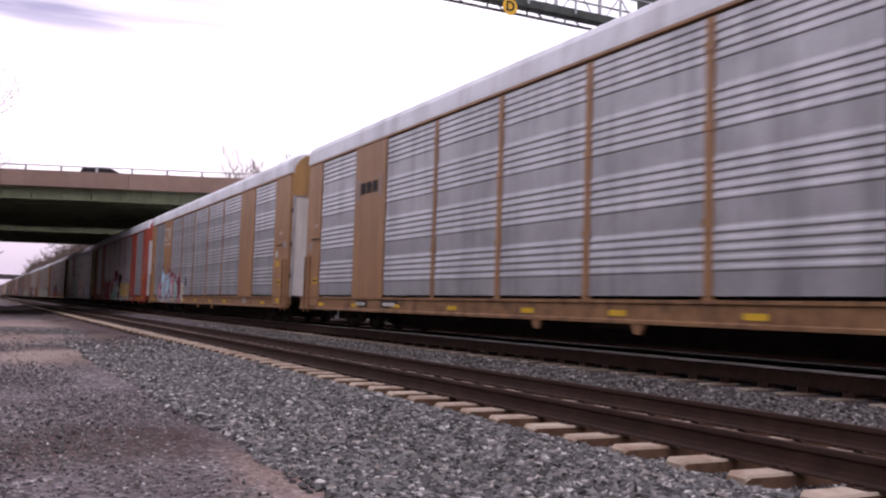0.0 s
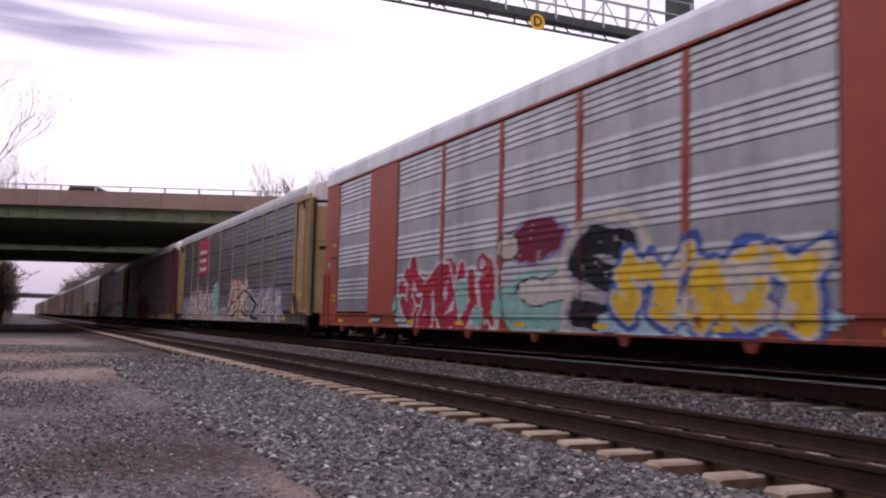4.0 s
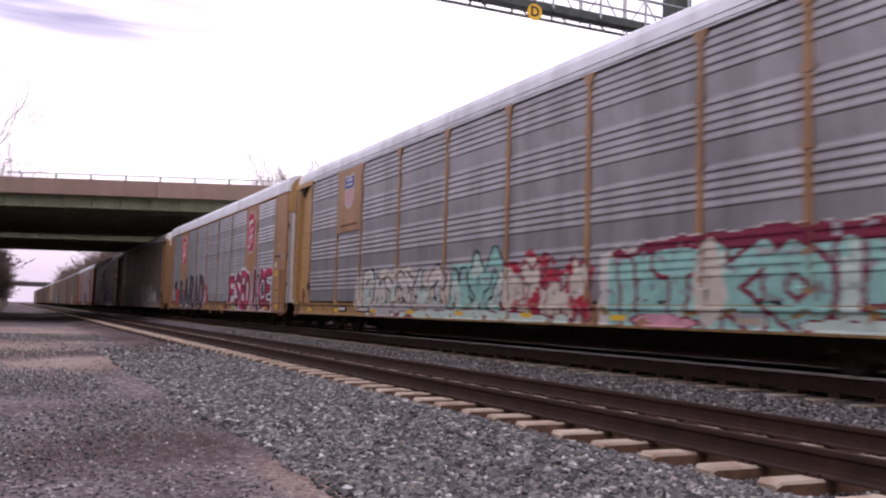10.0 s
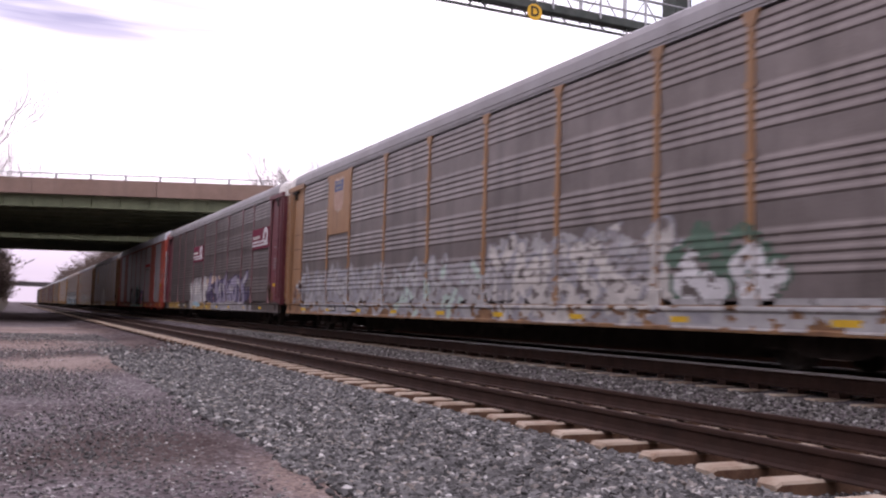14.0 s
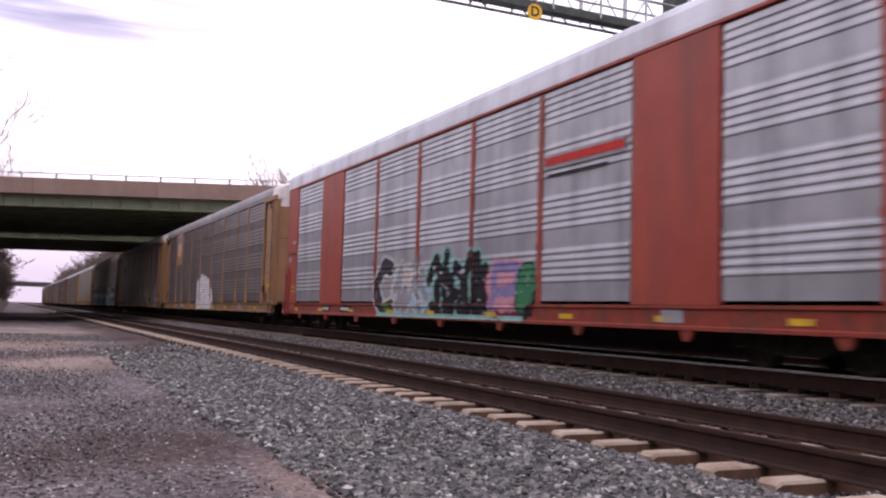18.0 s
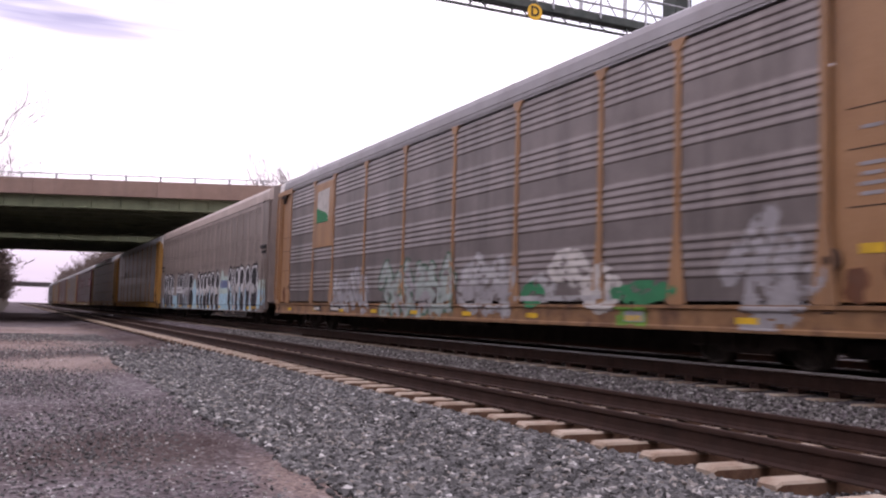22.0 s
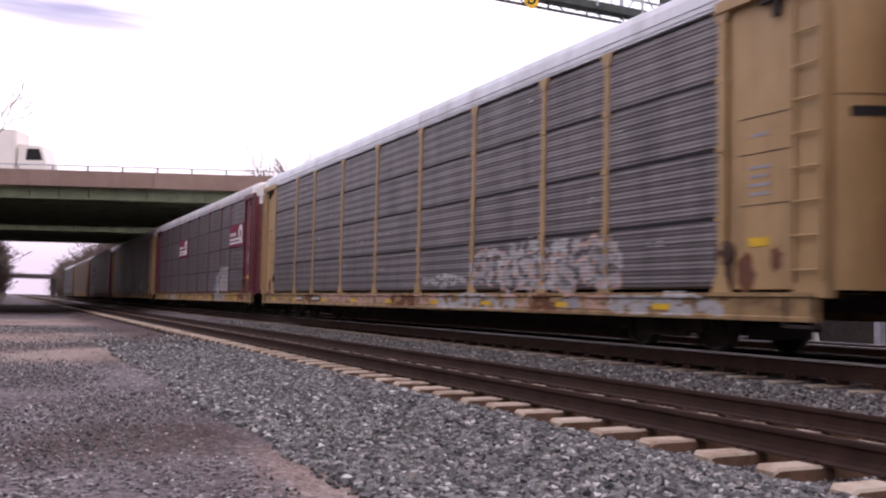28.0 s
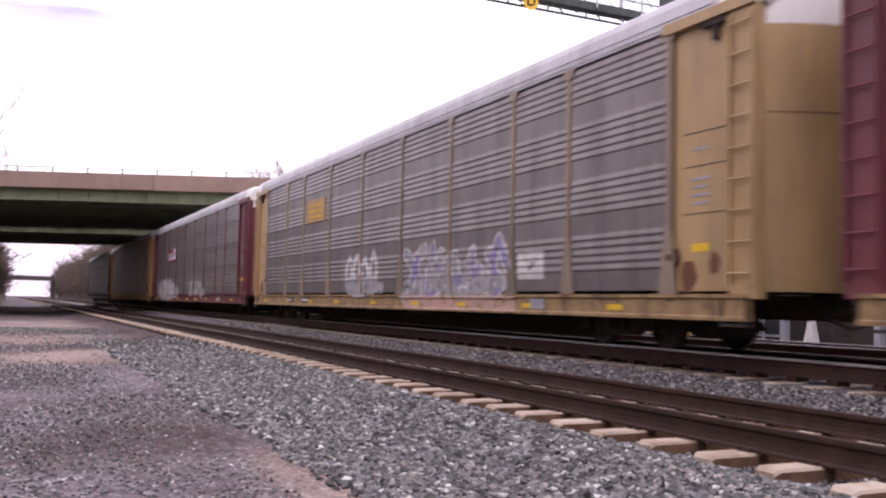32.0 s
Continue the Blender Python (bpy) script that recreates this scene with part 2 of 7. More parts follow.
INK = {"white": (0.56, 0.56, 0.56), "black": (0.012, 0.012, 0.014), "red": (0.36, 0.025, 0.045), "scarlet": (0.55, 0.05, 0.04), "maroon": (0.17, 0.02, 0.045), "teal": (0.22, 0.45, 0.40),
       "green": (0.13, 0.30, 0.045), "cream": (0.52, 0.47, 0.40), "pink": (0.58, 0.28, 0.33), "purple": (0.24, 0.20, 0.36), "blue": (0.05, 0.10, 0.33), "sky": (0.33, 0.52, 0.60),
       "grey": (0.30, 0.30, 0.32), "tan": (0.50, 0.38, 0.30), "yellow": (0.68, 0.42, 0.03), "mint": (0.42, 0.53, 0.47), "ochre": (0.55, 0.33, 0.06), "dark_green": (0.03, 0.20, 0.09),
       "rosy": (0.42, 0.03, 0.085), "off_white": (0.50, 0.475, 0.44), "smoke": (0.305, 0.292, 0.296), "chalk": (0.385, 0.38, 0.375), "rust": (0.15, 0.066, 0.036), "faded_blue": (0.13, 0.16, 0.27), "faded_pink": (0.48, 0.31, 0.25), "under": (0.03, 0.026, 0.024), "plum": (0.045, 0.036, 0.045), "dusk": (0.24, 0.22, 0.29), "violet": (0.075, 0.06, 0.11), "leaf": (0.085, 0.18, 0.045), "grey_green": (0.09, 0.15, 0.11), "mint_grey": (0.31, 0.36, 0.33), "brick": (0.24, 0.03, 0.025), "wine": (0.085, 0.016, 0.03), "old_ochre": (0.34, 0.21, 0.06)}
for _n, _c in INK.items():
    mat("ink_" + _n, tuple(0.78 * v for v in _c), tuple(min(1, 1.06 * v) for v in _c), rough=0.85, scale=5, grain=60, dirt=0.6, grime=tuple(0.42 * v + 0.035 for v in _c), bump=0.05)


# ---------------------------------------------------------------- mesh helpers
class Shape:
    """Gathers vertices and faces of one mesh."""

    def __init__(self):
        self.v, self.f, self.m, self.mi = [], [], [], 0

    def add(self, verts, faces):
        o = len(self.v)
        self.v += [tuple(p) for p in verts]
        self.f += [tuple(i + o for i in f) for f in faces]
        self.m += [self.mi] * len(faces)
        return self

    def box(self, x0, x1, y0, y1, z0, z1, bevel=0.0):
        if bevel:
            b = min(bevel, 0.49 * min(abs(x1 - x0), abs(y1 - y0), abs(z1 - z0)))
            bm = bmesh.new()
            bmesh.ops.create_cube(bm, size=1.0)
            for v in bm.verts:
                v.co = ((x0 + x1) / 2 + v.co.x * (x1 - x0), (y0 + y1) / 2 + v.co.y * (y1 - y0), (z0 + z1) / 2 + v.co.z * (z1 - z0))
            bmesh.ops.bevel(bm, geom=bm.edges[:], offset=b, segments=1, affect="EDGES")
            bm.verts.index_update()
            self.add([v.co[:] for v in bm.verts], [[v.index for v in f.verts] for f in bm.faces])
            bm.free()
            return self
        c = [(x, y, z) for x in (x0, x1) for y in (y0, y1) for z in (z0, z1)]
        return self.add(c, [(0, 1, 3, 2), (4, 6, 7, 5), (0, 4, 5, 1), (2, 3, 7, 6), (0, 2, 6, 4), (1, 5, 7, 3)])

    def prism(self, outline, y0, y1, closed=True):
        """An outline of (x, z) run from y0 to y1."""
        n = len(outline)
        self.add([(x, y, z) for y in (y0, y1) for x, z in outline],
                 [(i, (i + 1) % n, n + (i + 1) % n, n + i) for i in range(n if closed else n - 1)] + ([tuple(range(n))[::-1], tuple(range(n, 2 * n))] if closed else []))
        return self

    def slab(self, outline, x0, x1):
        """An outline of (y, z) given a thickness from x0 to x1."""
        n = len(outline)
        return self.add([(x, y, z) for x in (x0, x1) for y, z in outline],
                        [(i, (i + 1) % n, n + (i + 1) % n, n + i) for i in range(n)] + [tuple(range(n))[::-1], tuple(range(n, 2 * n))])

    def tube(self, a, b, r, r2=None, n=6):
        a, b = Vector(a), Vector(b)
        d = (b - a).normalized()
        s = d.orthogonal().normalized()
        w = d.cross(s)
        r2 = r if r2 is None else r2
        ring = [(math.cos(2 * math.pi * i / n), math.sin(2 * math.pi * i / n)) for i in range(n)]
        v = [a + (s * c + w * e) * r for c, e in ring] + [b + (s * c + w * e) * r2 for c, e in ring]
        return self.add([p[:] for p in v], [(i, (i + 1) % n, n + (i + 1) % n, n + i) for i in range(n)] + [tuple(range(n))[::-1], tuple(range(n, 2 * n))])

    def lathe_x(self, outline, n=20):
        """An outline of (x, radius), open, turned about the x axis."""
        k = len(outline)
        v = [(x, r * math.cos(2 * math.pi * i / n), r * math.sin(2 * math.pi * i / n)) for i in range(n) for x, r in outline]
        return self.add(v, [(i * k + j, i * k + j + 1, ((i + 1) % n) * k + j + 1, ((i + 1) % n) * k + j) for i in range(n) for j in range(k - 1)])

    def mesh(self, name, *mats, smooth=False):
        me = bpy.data.meshes.new(name)
        me.from_pydata(self.v, [], self.f)
        for m in mats:
            me.materials.append(m)
        if len(mats) > 1:
            me.polygons.foreach_set("material_index", self.m)
        if smooth:
            me.polygons.foreach_set("use_smooth", [True] * len(self.f))
        bm = bmesh.new()
        bm.from_mesh(me)
        bmesh.ops.recalc_face_normals(bm, faces=bm.faces[:])
        bm.to_mesh(me)
        bm.free()
        me.update()
        return me


def part(name, shape, mats, parent, label="", at=None, smooth=False):
    """Links a shape, or a ready mesh, as ONE mesh object under a thing or a part."""
    me = shape if isinstance(shape, bpy.types.Mesh) else shape.mesh(name, *(mats if isinstance(mats, (list, tuple)) else (mats,)), smooth=smooth)
    ob = new(name, me)
    ob.parent = parent
    if at is not None:
        ob.location = at
    if label:
        ob["label"] = label
    return ob


def thing(name, label, category, group="", kind="", at=(0, 0, 0)):
    ob = new(name)
    ob.empty_display_size = 0.3
    ob.location = at
    return tagged(ob, label, category, group, kind)


def solid(name, shape, mats, label, category, group="", kind="", at=(0, 0, 0), smooth=False):
    ob = part(name, shape, mats, None, at=at, smooth=smooth)
    return tagged(ob, label, category, group, kind)


# ---------------------------------------------------------------- the lie of the land
D1, SPACING, RISE, GAUGE = 5.52, 4.228, 0.281, 1.505    # near rail from the eye, tracks apart, level of the second track, rail to rail
X_NEAR = D1 + GAUGE / 2
X_TRAIN = D1 + SPACING + GAUGE / 2
TIE_Y, TIE_STEP = 4.985, 0.694


def ground_z(x):
    """Height of the ballast and ground across the line."""
    pts = [(-9e9, -0.42), (1.6, -0.42), (3.4, -0.40), (4.5, -0.295), (4.95, -0.305), (5.2, -0.33), (7.6, -0.34), (8.15, -0.25), (8.9, -0.07), (9.25, -0.04), (9.7, -0.06), (9.95, -0.02), (11.1, -0.02), (12.0, 0.005), (17.2, 0.01), (18.2, -0.10), (22.0, -0.14), (26.0, -0.42), (9e9, -0.42)]
    for (a, za), (b, zb) in zip(pts, pts[1:]):
        if x <= b:
            return za + (zb - za) * (x - a) / (b - a)
    return -0.42


def build_ground():
    xs = sorted([-3000, -600, -150, -60, -30, -15, 30, 60, 150, 600, 3000] + [i * 0.5 - 8 for i in range(48)] + [3.4, 5.0, 7.7, 8.1, 8.9, 9.2, 12.0, 17.2, 18.2, 22.0, 26.0])
    ys = sorted([-3000, -600, -150, -60, -30, -15] + [i * 1.0 - 8 for i in range(60)] + [56, 62, 70, 80, 95, 115, 140, 170, 210, 260, 330, 420, 600, 1000, 3000])
    s = Shape()
    near = lambda x, y: max(0.0, 1 - max(abs(x - 3) / 14, abs(y - 15) / 45))
    s.v = [(x, y, ground_z(x) + 0.06 * near(x, y) * (x < 4.4) * noise.noise((x * 0.45, y * 0.3, 1.7)) + (0.06 * noise.noise((x * 0.9, y * 0.55, 4.1)) if 18.5 < x < 27 and -8 < y < 60 else 0.0)) for y in ys for x in xs]
    n = len(xs)
    s.f = [(j * n + i, j * n + i + 1, (j + 1) * n + i + 1, (j + 1) * n + i) for j in range(len(ys) - 1) for i in range(n - 1)]
    s.m = [0] * len(s.f)
    m = bpy.data.materials.new("gravel_ground")
    m.use_nodes = True
    t = m.node_tree
    bsdf = t.nodes["Principled BSDF"]
    bsdf.inputs["Roughness"].default_value = 0.93
    bsdf.inputs["Specular IOR Level"].default_value = 0.0
    co = node(t, "ShaderNodeTexCoord")
    cells = node(t, "ShaderNodeTexVoronoi", Scale=17.0)
    fine = node(t, "ShaderNodeTexVoronoi", Scale=42.0)
    broad = node(t, "ShaderNodeTexNoise", Scale=0.55, Detail=5.0, Roughness=0.6)
    speck = node(t, "ShaderNodeTexNoise", Scale=22.0, Detail=6.0, Roughness=0.75)
    for k in (cells, fine, broad, speck):
        t.links.new(co.outputs["Object"], k.inputs["Vector"])
    grey = ramp(t, [(0.15, (0.045, 0.037, 0.039)), (0.5, (0.135, 0.117, 0.121)), (0.74, (0.205, 0.186, 0.190)), (0.86, (0.45, 0.43, 0.42))])
    both = node(t, "ShaderNodeMix", data_type="RGBA")
    both.inputs[0].default_value = 0.45
    t.links.new(cells.outputs["Color"], both.inputs[6])
    t.links.new(fine.outputs["Color"], both.inputs[7])
    t.links.new(both.outputs[2], grey.inputs[0])
    # worn dirt tracks that run beside the line, and bare soil farther out
    soil = ramp(t, [(0.32, (0.16, 0.113, 0.098)), (0.52, (0.285, 0.222, 0.19)), (0.72, (0.39, 0.32, 0.28))])
    t.links.new(speck.outputs[0], soil.inputs[0])

    warp = node(t, "ShaderNodeTexNoise", Scale=0.9, Detail=4.0, Roughness=0.6)
    t.links.new(co.outputs["Object"], warp.inputs["Vector"])
    bend = node(t, "ShaderNodeVectorMath", operation="MULTIPLY_ADD")
    t.links.new(warp.outputs["Color"], bend.inputs[0])
    bend.inputs[1].default_value = (1.1, 2.2, 0.0)
    t.links.new(co.outputs["Object"], bend.inputs[2])

    def patch(x, y, rx, ry):
        """A ragged-edged patch, for worn soil and for the painted bridge shade."""
        mp = node(t, "ShaderNodeMapping")
        mp.inputs["Location"].default_value = (-(x + 0.55) / rx, -(y + 1.1) / ry, 0)
        mp.inputs["Scale"].default_value = (1 / rx, 1 / ry, 0)
        t.links.new(bend.outputs[0], mp.inputs[0])
        ln = node(t, "ShaderNodeVectorMath", operation="LENGTH")
        t.links.new(mp.outputs[0], ln.inputs[0])
        r = node(t, "ShaderNodeMapRange")
        t.links.new(ln.outputs["Value"], r.inputs["Value"])
        r.inputs["From Min"].default_value, r.inputs["From Max"].default_value = 1.3, 0.45
        r.interpolation_type = "SMOOTHSTEP"
        return r.outputs[0]

    def union(parts):
        out = parts[0]
        for p in parts[1:]:
            mx = node(t, "ShaderNodeMath", operation="MAXIMUM")
            t.links.new(out, mx.inputs[0])
            t.links.new(p, mx.inputs[1])
            out = mx.outputs[0]
        return out

    worn = union([patch(2.2, 6.4, 0.5, 1.7), patch(1.7, 22.0, 3.0, 3.2), patch(0.2, 32.0, 3.2, 5.0), patch(0.6, 45.0, 3.4, 8.0), patch(2.4, 52.0, 1.2, 2.5)])
    # the patch at y 84 paints the bridges' shade; the others are soil
    soil_and_shade = union([patch(1.1, 8.9, 1.25, 1.5), patch(1.0, 26.0, 2.5, 1.6), patch(0.4, 35.0, 2.5, 1.5), patch(-2.0, 84.0, 9.0, 30.0), patch(4.3, 31.0, 1.5, 9.5), patch(4.2, 52.0, 1.3, 14.0)])
    speckle = ramp(t, [(0.40, (0.3, 0.3, 0.3)), (0.6, (1, 1, 1))])
    t.links.new(speck.outputs[0], speckle.inputs[0])
    amount = node(t, "ShaderNodeMath", operation="MULTIPLY")
    t.links.new(worn, amount.inputs[0])
    t.links.new(speckle.outputs[0], amount.inputs[1])
    brown = node(t, "ShaderNodeMix", data_type="RGBA")
    half = node(t, "ShaderNodeMath", operation="MULTIPLY")
    half.inputs[1].default_value = 0.62
    t.links.new(soil_and_shade, half.inputs[0])
    t.links.new(half.outputs[0], brown.inputs[0])
    t.links.new(grey.outputs[0], brown.inputs[6])
    brown.inputs[7].default_value = (0.066, 0.045, 0.038, 1)
    mix = node(t, "ShaderNodeMix", data_type="RGBA")
    t.links.new(amount.outputs[0], mix.inputs[0])
    t.links.new(brown.outputs[2], mix.inputs[6])
    t.links.new(soil.outputs[0], mix.inputs[7])
    damp = node(t, "ShaderNodeTexNoise", Scale=0.35, Detail=4.0)
    t.links.new(co.outputs["Object"], damp.inputs["Vector"])
    dim = ramp(t, [(0.42, (0.74, 0.71, 0.71)), (0.58, (1, 1, 1))])
    t.links.new(damp.outputs[0], dim.inputs[0])
    mul = node(t, "ShaderNodeMix", data_type="RGBA", blend_type="MULTIPLY")
    mul.inputs[0].default_value = 1.0
    t.links.new(mix.outputs[2], mul.inputs[6])
    t.links.new(dim.outputs[0], mul.inputs[7])
    # near-black ground past the train, standing in for the shade under it
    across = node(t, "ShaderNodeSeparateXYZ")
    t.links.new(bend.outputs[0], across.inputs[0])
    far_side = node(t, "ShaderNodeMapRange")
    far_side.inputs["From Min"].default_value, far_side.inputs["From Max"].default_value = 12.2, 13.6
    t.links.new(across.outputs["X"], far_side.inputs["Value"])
    far_shade = node(t, "ShaderNodeMix", data_type="RGBA")
    far_shade.inputs[7].default_value = (0.016, 0.014, 0.013, 1)
    t.links.new(far_side.outputs[0], far_shade.inputs[0])
    t.links.new(mul.outputs[2], far_shade.inputs[6])
    t.links.new(far_shade.outputs[2], bsdf.inputs["Base Color"])
    b = node(t, "ShaderNodeBump", Strength=0.9, Distance=0.03)
    t.links.new(cells.outputs["Distance"], b.inputs["Height"])
    t.links.new(b.outputs[0], bsdf.inputs["Normal"])
    solid("ground", s, m, "grey crushed stone ground with worn dirt tracks", "ground", kind="structure", smooth=True)


def stones(name, label, count, seed, spread, size, look_of="stone"):
    """Loose crushed stones as one mesh: spread(rng, n) gives places, size(rng, n, x, y) radii."""
    rng = np.random.default_rng(seed)
    px, py = spread(rng, count)
    pz = np.array([ground_z(x) for x in px])
    rad = size(rng, count, px, py)
    base = np.array([(1, 0, 0), (-1, 0, 0), (0, 1, 0), (0, -1, 0), (0, 0, 1), (0, 0, -1), (0.7, 0.6, 0.55), (-0.6, -0.7, 0.5)], float)
    tri = np.array([(6, 0, 2), (6, 2, 4), (6, 4, 0), (7, 1, 3), (7, 3, 4), (7, 4, 1), (2, 1, 4), (0, 4, 3), (0, 3, 5), (3, 1, 5), (1, 2, 5), (2, 0, 5)])
    k = len(base)
    jit = base[None] * rng.uniform(0.6, 1.35, (count, k, 1)) + rng.uniform(-0.25, 0.25, (count, k, 3))
    q = rng.normal(size=(count, 4))
    q /= np.linalg.norm(q, axis=1, keepdims=True)
    w, x, y, z = q.T
    R = np.stack([1 - 2 * (y * y + z * z), 2 * (x * y - z * w), 2 * (x * z + y * w), 2 * (x * y + z * w), 1 - 2 * (x * x + z * z), 2 * (y * z - x * w),
                  2 * (x * z - y * w), 2 * (y * z + x * w), 1 - 2 * (x * x + y * y)], 1).reshape(-1, 3, 3)
    v = np.einsum("nij,nkj->nki", R, jit) * rad[:, None, None]
    v[:, :, 2] *= 0.72
    v += np.stack([px, py, pz + rad * 0.35], 1)[:, None]
    me = bpy.data.meshes.new(name)
    nv, nt = count * k, count * len(tri)
    f = (tri[None] + (np.arange(count) * k)[:, None, None]).reshape(-1)
    me.vertices.add(nv)
    me.vertices.foreach_set("co", v.reshape(-1))
    me.loops.add(nt * 3)
    me.loops.foreach_set("vertex_index", f.astype(np.int32))
    me.polygons.add(nt)
    me.polygons.foreach_set("loop_start", np.arange(nt, dtype=np.int32) * 3)
    me.polygons.foreach_set("use_smooth", np.zeros(nt, dtype=bool))
    me.update(calc_edges=True)
    me.materials.append(M[look_of])
    return tagged(new(name, me), label, "gravel", kind="stuff")


def build_stones():
    def shoulder(rng, n):
        y = 3.2 + 19 * rng.random(n) ** 1.45 + 9 * rng.random(n) ** 9
        x = rng.uniform(2.15, 5.05, n)
        x += np.clip(2.75 - x, 0, 1) * (0.5 + 0.5 * np.sin(y * 2.3) * np.sin(y * 0.9 + 1)) * rng.random(n)
        return x, y
    size = lambda rng, n, x, y: rng.uniform(0.019, 0.047, n) * (1 + 0.010 * y)
    stones("ballast_shoulder", "loose grey crushed stone heaped against the tie ends", 46000, 3, shoulder, size)

    def between(rng, n):
        return rng.uniform(7.35, 9.15, n), 4.5 + 36 * rng.random(n) ** 1.7
    stones("ballast_between_tracks", "grey crushed stone between the two tracks", 22000, 4, between, lambda rng, n, x, y: rng.uniform(0.014, 0.034, n) * (1 + 0.012 * y), "stone_pale")

    def crib(rng, n):
        y = 4.0 + 26 * rng.random(n) ** 1.7
        return rng.uniform(5.1, 7.4, n), y
    stones("ballast_cribs", "grey crushed stone between the ties", 14000, 5, crib, lambda rng, n, x, y: rng.uniform(0.012, 0.026, n))

    def yard(rng, n):
        x, y = rng.uniform(-3.2, 3.4, n), 4.4 + 38 * rng.random(n) ** 1.5
        bare = np.exp(-((x - 2.25) / 0.4) ** 4 - ((y - 6.2) / 2.0) ** 4) + np.exp(-((x - 1.4) / 2.2) ** 2 - ((y - 22) / 2.6) ** 2) + np.exp(-(x / 2.6) ** 2 - ((y - 31) / 4.0) ** 2)
        return np.where(rng.random(n) < 0.93 * np.minimum(1, 1.3 * bare), x - 4, x), y
    stones("yard_gravel", "small grey and pale stones strewn on the service track", 42000, 6, yard, lambda rng, n, x, y: rng.uniform(0.006, 0.019, n) * (1 + 0.015 * y))


def rail_outline(drop):
    """Outline of a rail, its foot at -drop."""
    half = [(0.066, -drop), (0.066, 0.012 - drop), (0.024, 0.03 - drop), (0.012, 0.05), (0.012, 0.13), (0.036, 0.145), (0.036, 0.178), (0.028, 0.186)]
    return half + [(-x, z) for x, z in half[::-1]]


def railway(name, label, x, top, shiny, drop):
    """A track: two rails on ties with plates; top is the level of the rail heads."""
    tr = thing(name, label, "railway track", kind="structure", at=(x, 0, top))
    for side in (-1, 1):
        s = Shape()
        s.prism(rail_outline(drop), -480, 900)
        head = Shape()
        head.prism([(-0.0375, 0.162), (0.0375, 0.162), (0.0325, 0.1865), (0.027, 0.1885), (-0.027, 0.1885), (-0.0325, 0.1865)], -480, 900)
        r = part("rail", s, M["rail_steel"], tr, at=(side * GAUGE / 2, 0, -0.1875))
        part("running_surface", head, M["rail_head"] if shiny else M["rail_steel"], r)
    return tr


def lay_ties(tr, top, low, plate_z):
    s = Shape()
    o = [(-0.125, -0.2), (0.125, -0.2), (0.118, -0.022), (0.10, 0.0), (-0.10, 0.0), (-0.118, -0.022)]
    n = len(o)
    ends = [(-1.30, 0.0), (-1.26, 0.0), (1.26, 0.0), (1.30, 0.0)]
    for x, _ in ends:
        shrink = 0.82 if abs(x) > 1.28 else 1.0
        s.v += [(x, a * shrink, b * (1 if b < -0.1 else 1) - (0.03 if abs(x) > 1.28 and b > -0.1 else 0)) for a, b in o]
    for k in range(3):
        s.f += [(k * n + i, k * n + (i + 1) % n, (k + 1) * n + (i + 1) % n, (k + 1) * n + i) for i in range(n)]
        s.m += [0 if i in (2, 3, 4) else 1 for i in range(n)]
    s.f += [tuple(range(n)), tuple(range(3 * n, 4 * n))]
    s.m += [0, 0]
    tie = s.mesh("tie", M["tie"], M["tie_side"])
    pl = Shape().box(-0.115, 0.115, -0.09, 0.09, 0, plate_z)
    for sx in (-0.09, 0.09):
        for sy in (-0.06, 0.06):
            pl.box(sx - 0.014, sx + 0.014, sy - 0.014, sy + 0.014, plate_z - 0.002, plate_z + 0.02)
    plate = pl.mesh("tie_plate", M["rail_steel"])
    rng = random.Random(int(top * 100) + 5)
    far = Shape()
    for i in range(-6, 760):
        y = TIE_Y + i * TIE_STEP
        if i < 150:
            t = part("tie", tie, None, tr, at=(rng.uniform(-0.03, 0.03), y + rng.uniform(-0.02, 0.02), -low))
            t.rotation_euler = (rng.uniform(-0.01, 0.01), rng.uniform(-0.004, 0.004), rng.uniform(-0.015, 0.015))
            if i < 40:
                for sx in (-1, 1):
                    p = part("tie_plate", plate, None, t, at=(sx * GAUGE / 2, 0, 0.0))
        else:
            far.box(-1.3, 1.3, y - 0.12, y + 0.12, -0.36, 0.02 - low)
    f = part("far_ties", far, M["tie"], tr)
    f["kind"] = "stuff"


def build_tracks():
    a = railway("track_near", "rusty rails on pale weathered ties in grey ballast", X_NEAR, 0.0, False, 0.02)
    b = railway("track_train", "main line track under the passing freight train", X_TRAIN, RISE, True, 0.05)
    c = railway("track_far", "dark track with bright rail heads beyond the train", X_TRAIN + 4.15, RISE + 0.02, True, 0.02)
    lay_ties(a, 0.0, 0.215, 0.008)
    lay_ties(b, RISE, 0.30, 0.063)
    lay_ties(c, RISE + 0.02, 0.222, 0.015)


# ---------------------------------------------------------------- road bridges
B_DIR = Vector((0.922, -0.387, 0.0)).normalized()
B_NRM = Vector((0.387, 0.922, 0.0)).normalized()
B_AT = Vector((-0.99, 65.3, 0.0))


def on_bridge(shape, s0, s1, n0, n1, z0, z1):
    """A straight block along the bridge: s along it, n away from the eye."""
    c = [B_AT + B_DIR * s + B_NRM * n for s, n in ((s0, n0), (s1, n0), (s1, n1), (s0, n1))]
    v = [(p.x, p.y, z) for z in (z0, z1) for p in c]
    return shape.add(v, [(0, 1, 2, 3)[::-1], (4, 5, 6, 7), (0, 1, 5, 4), (1, 2, 6, 5), (2, 3, 7, 6), (3, 0, 4, 7)])


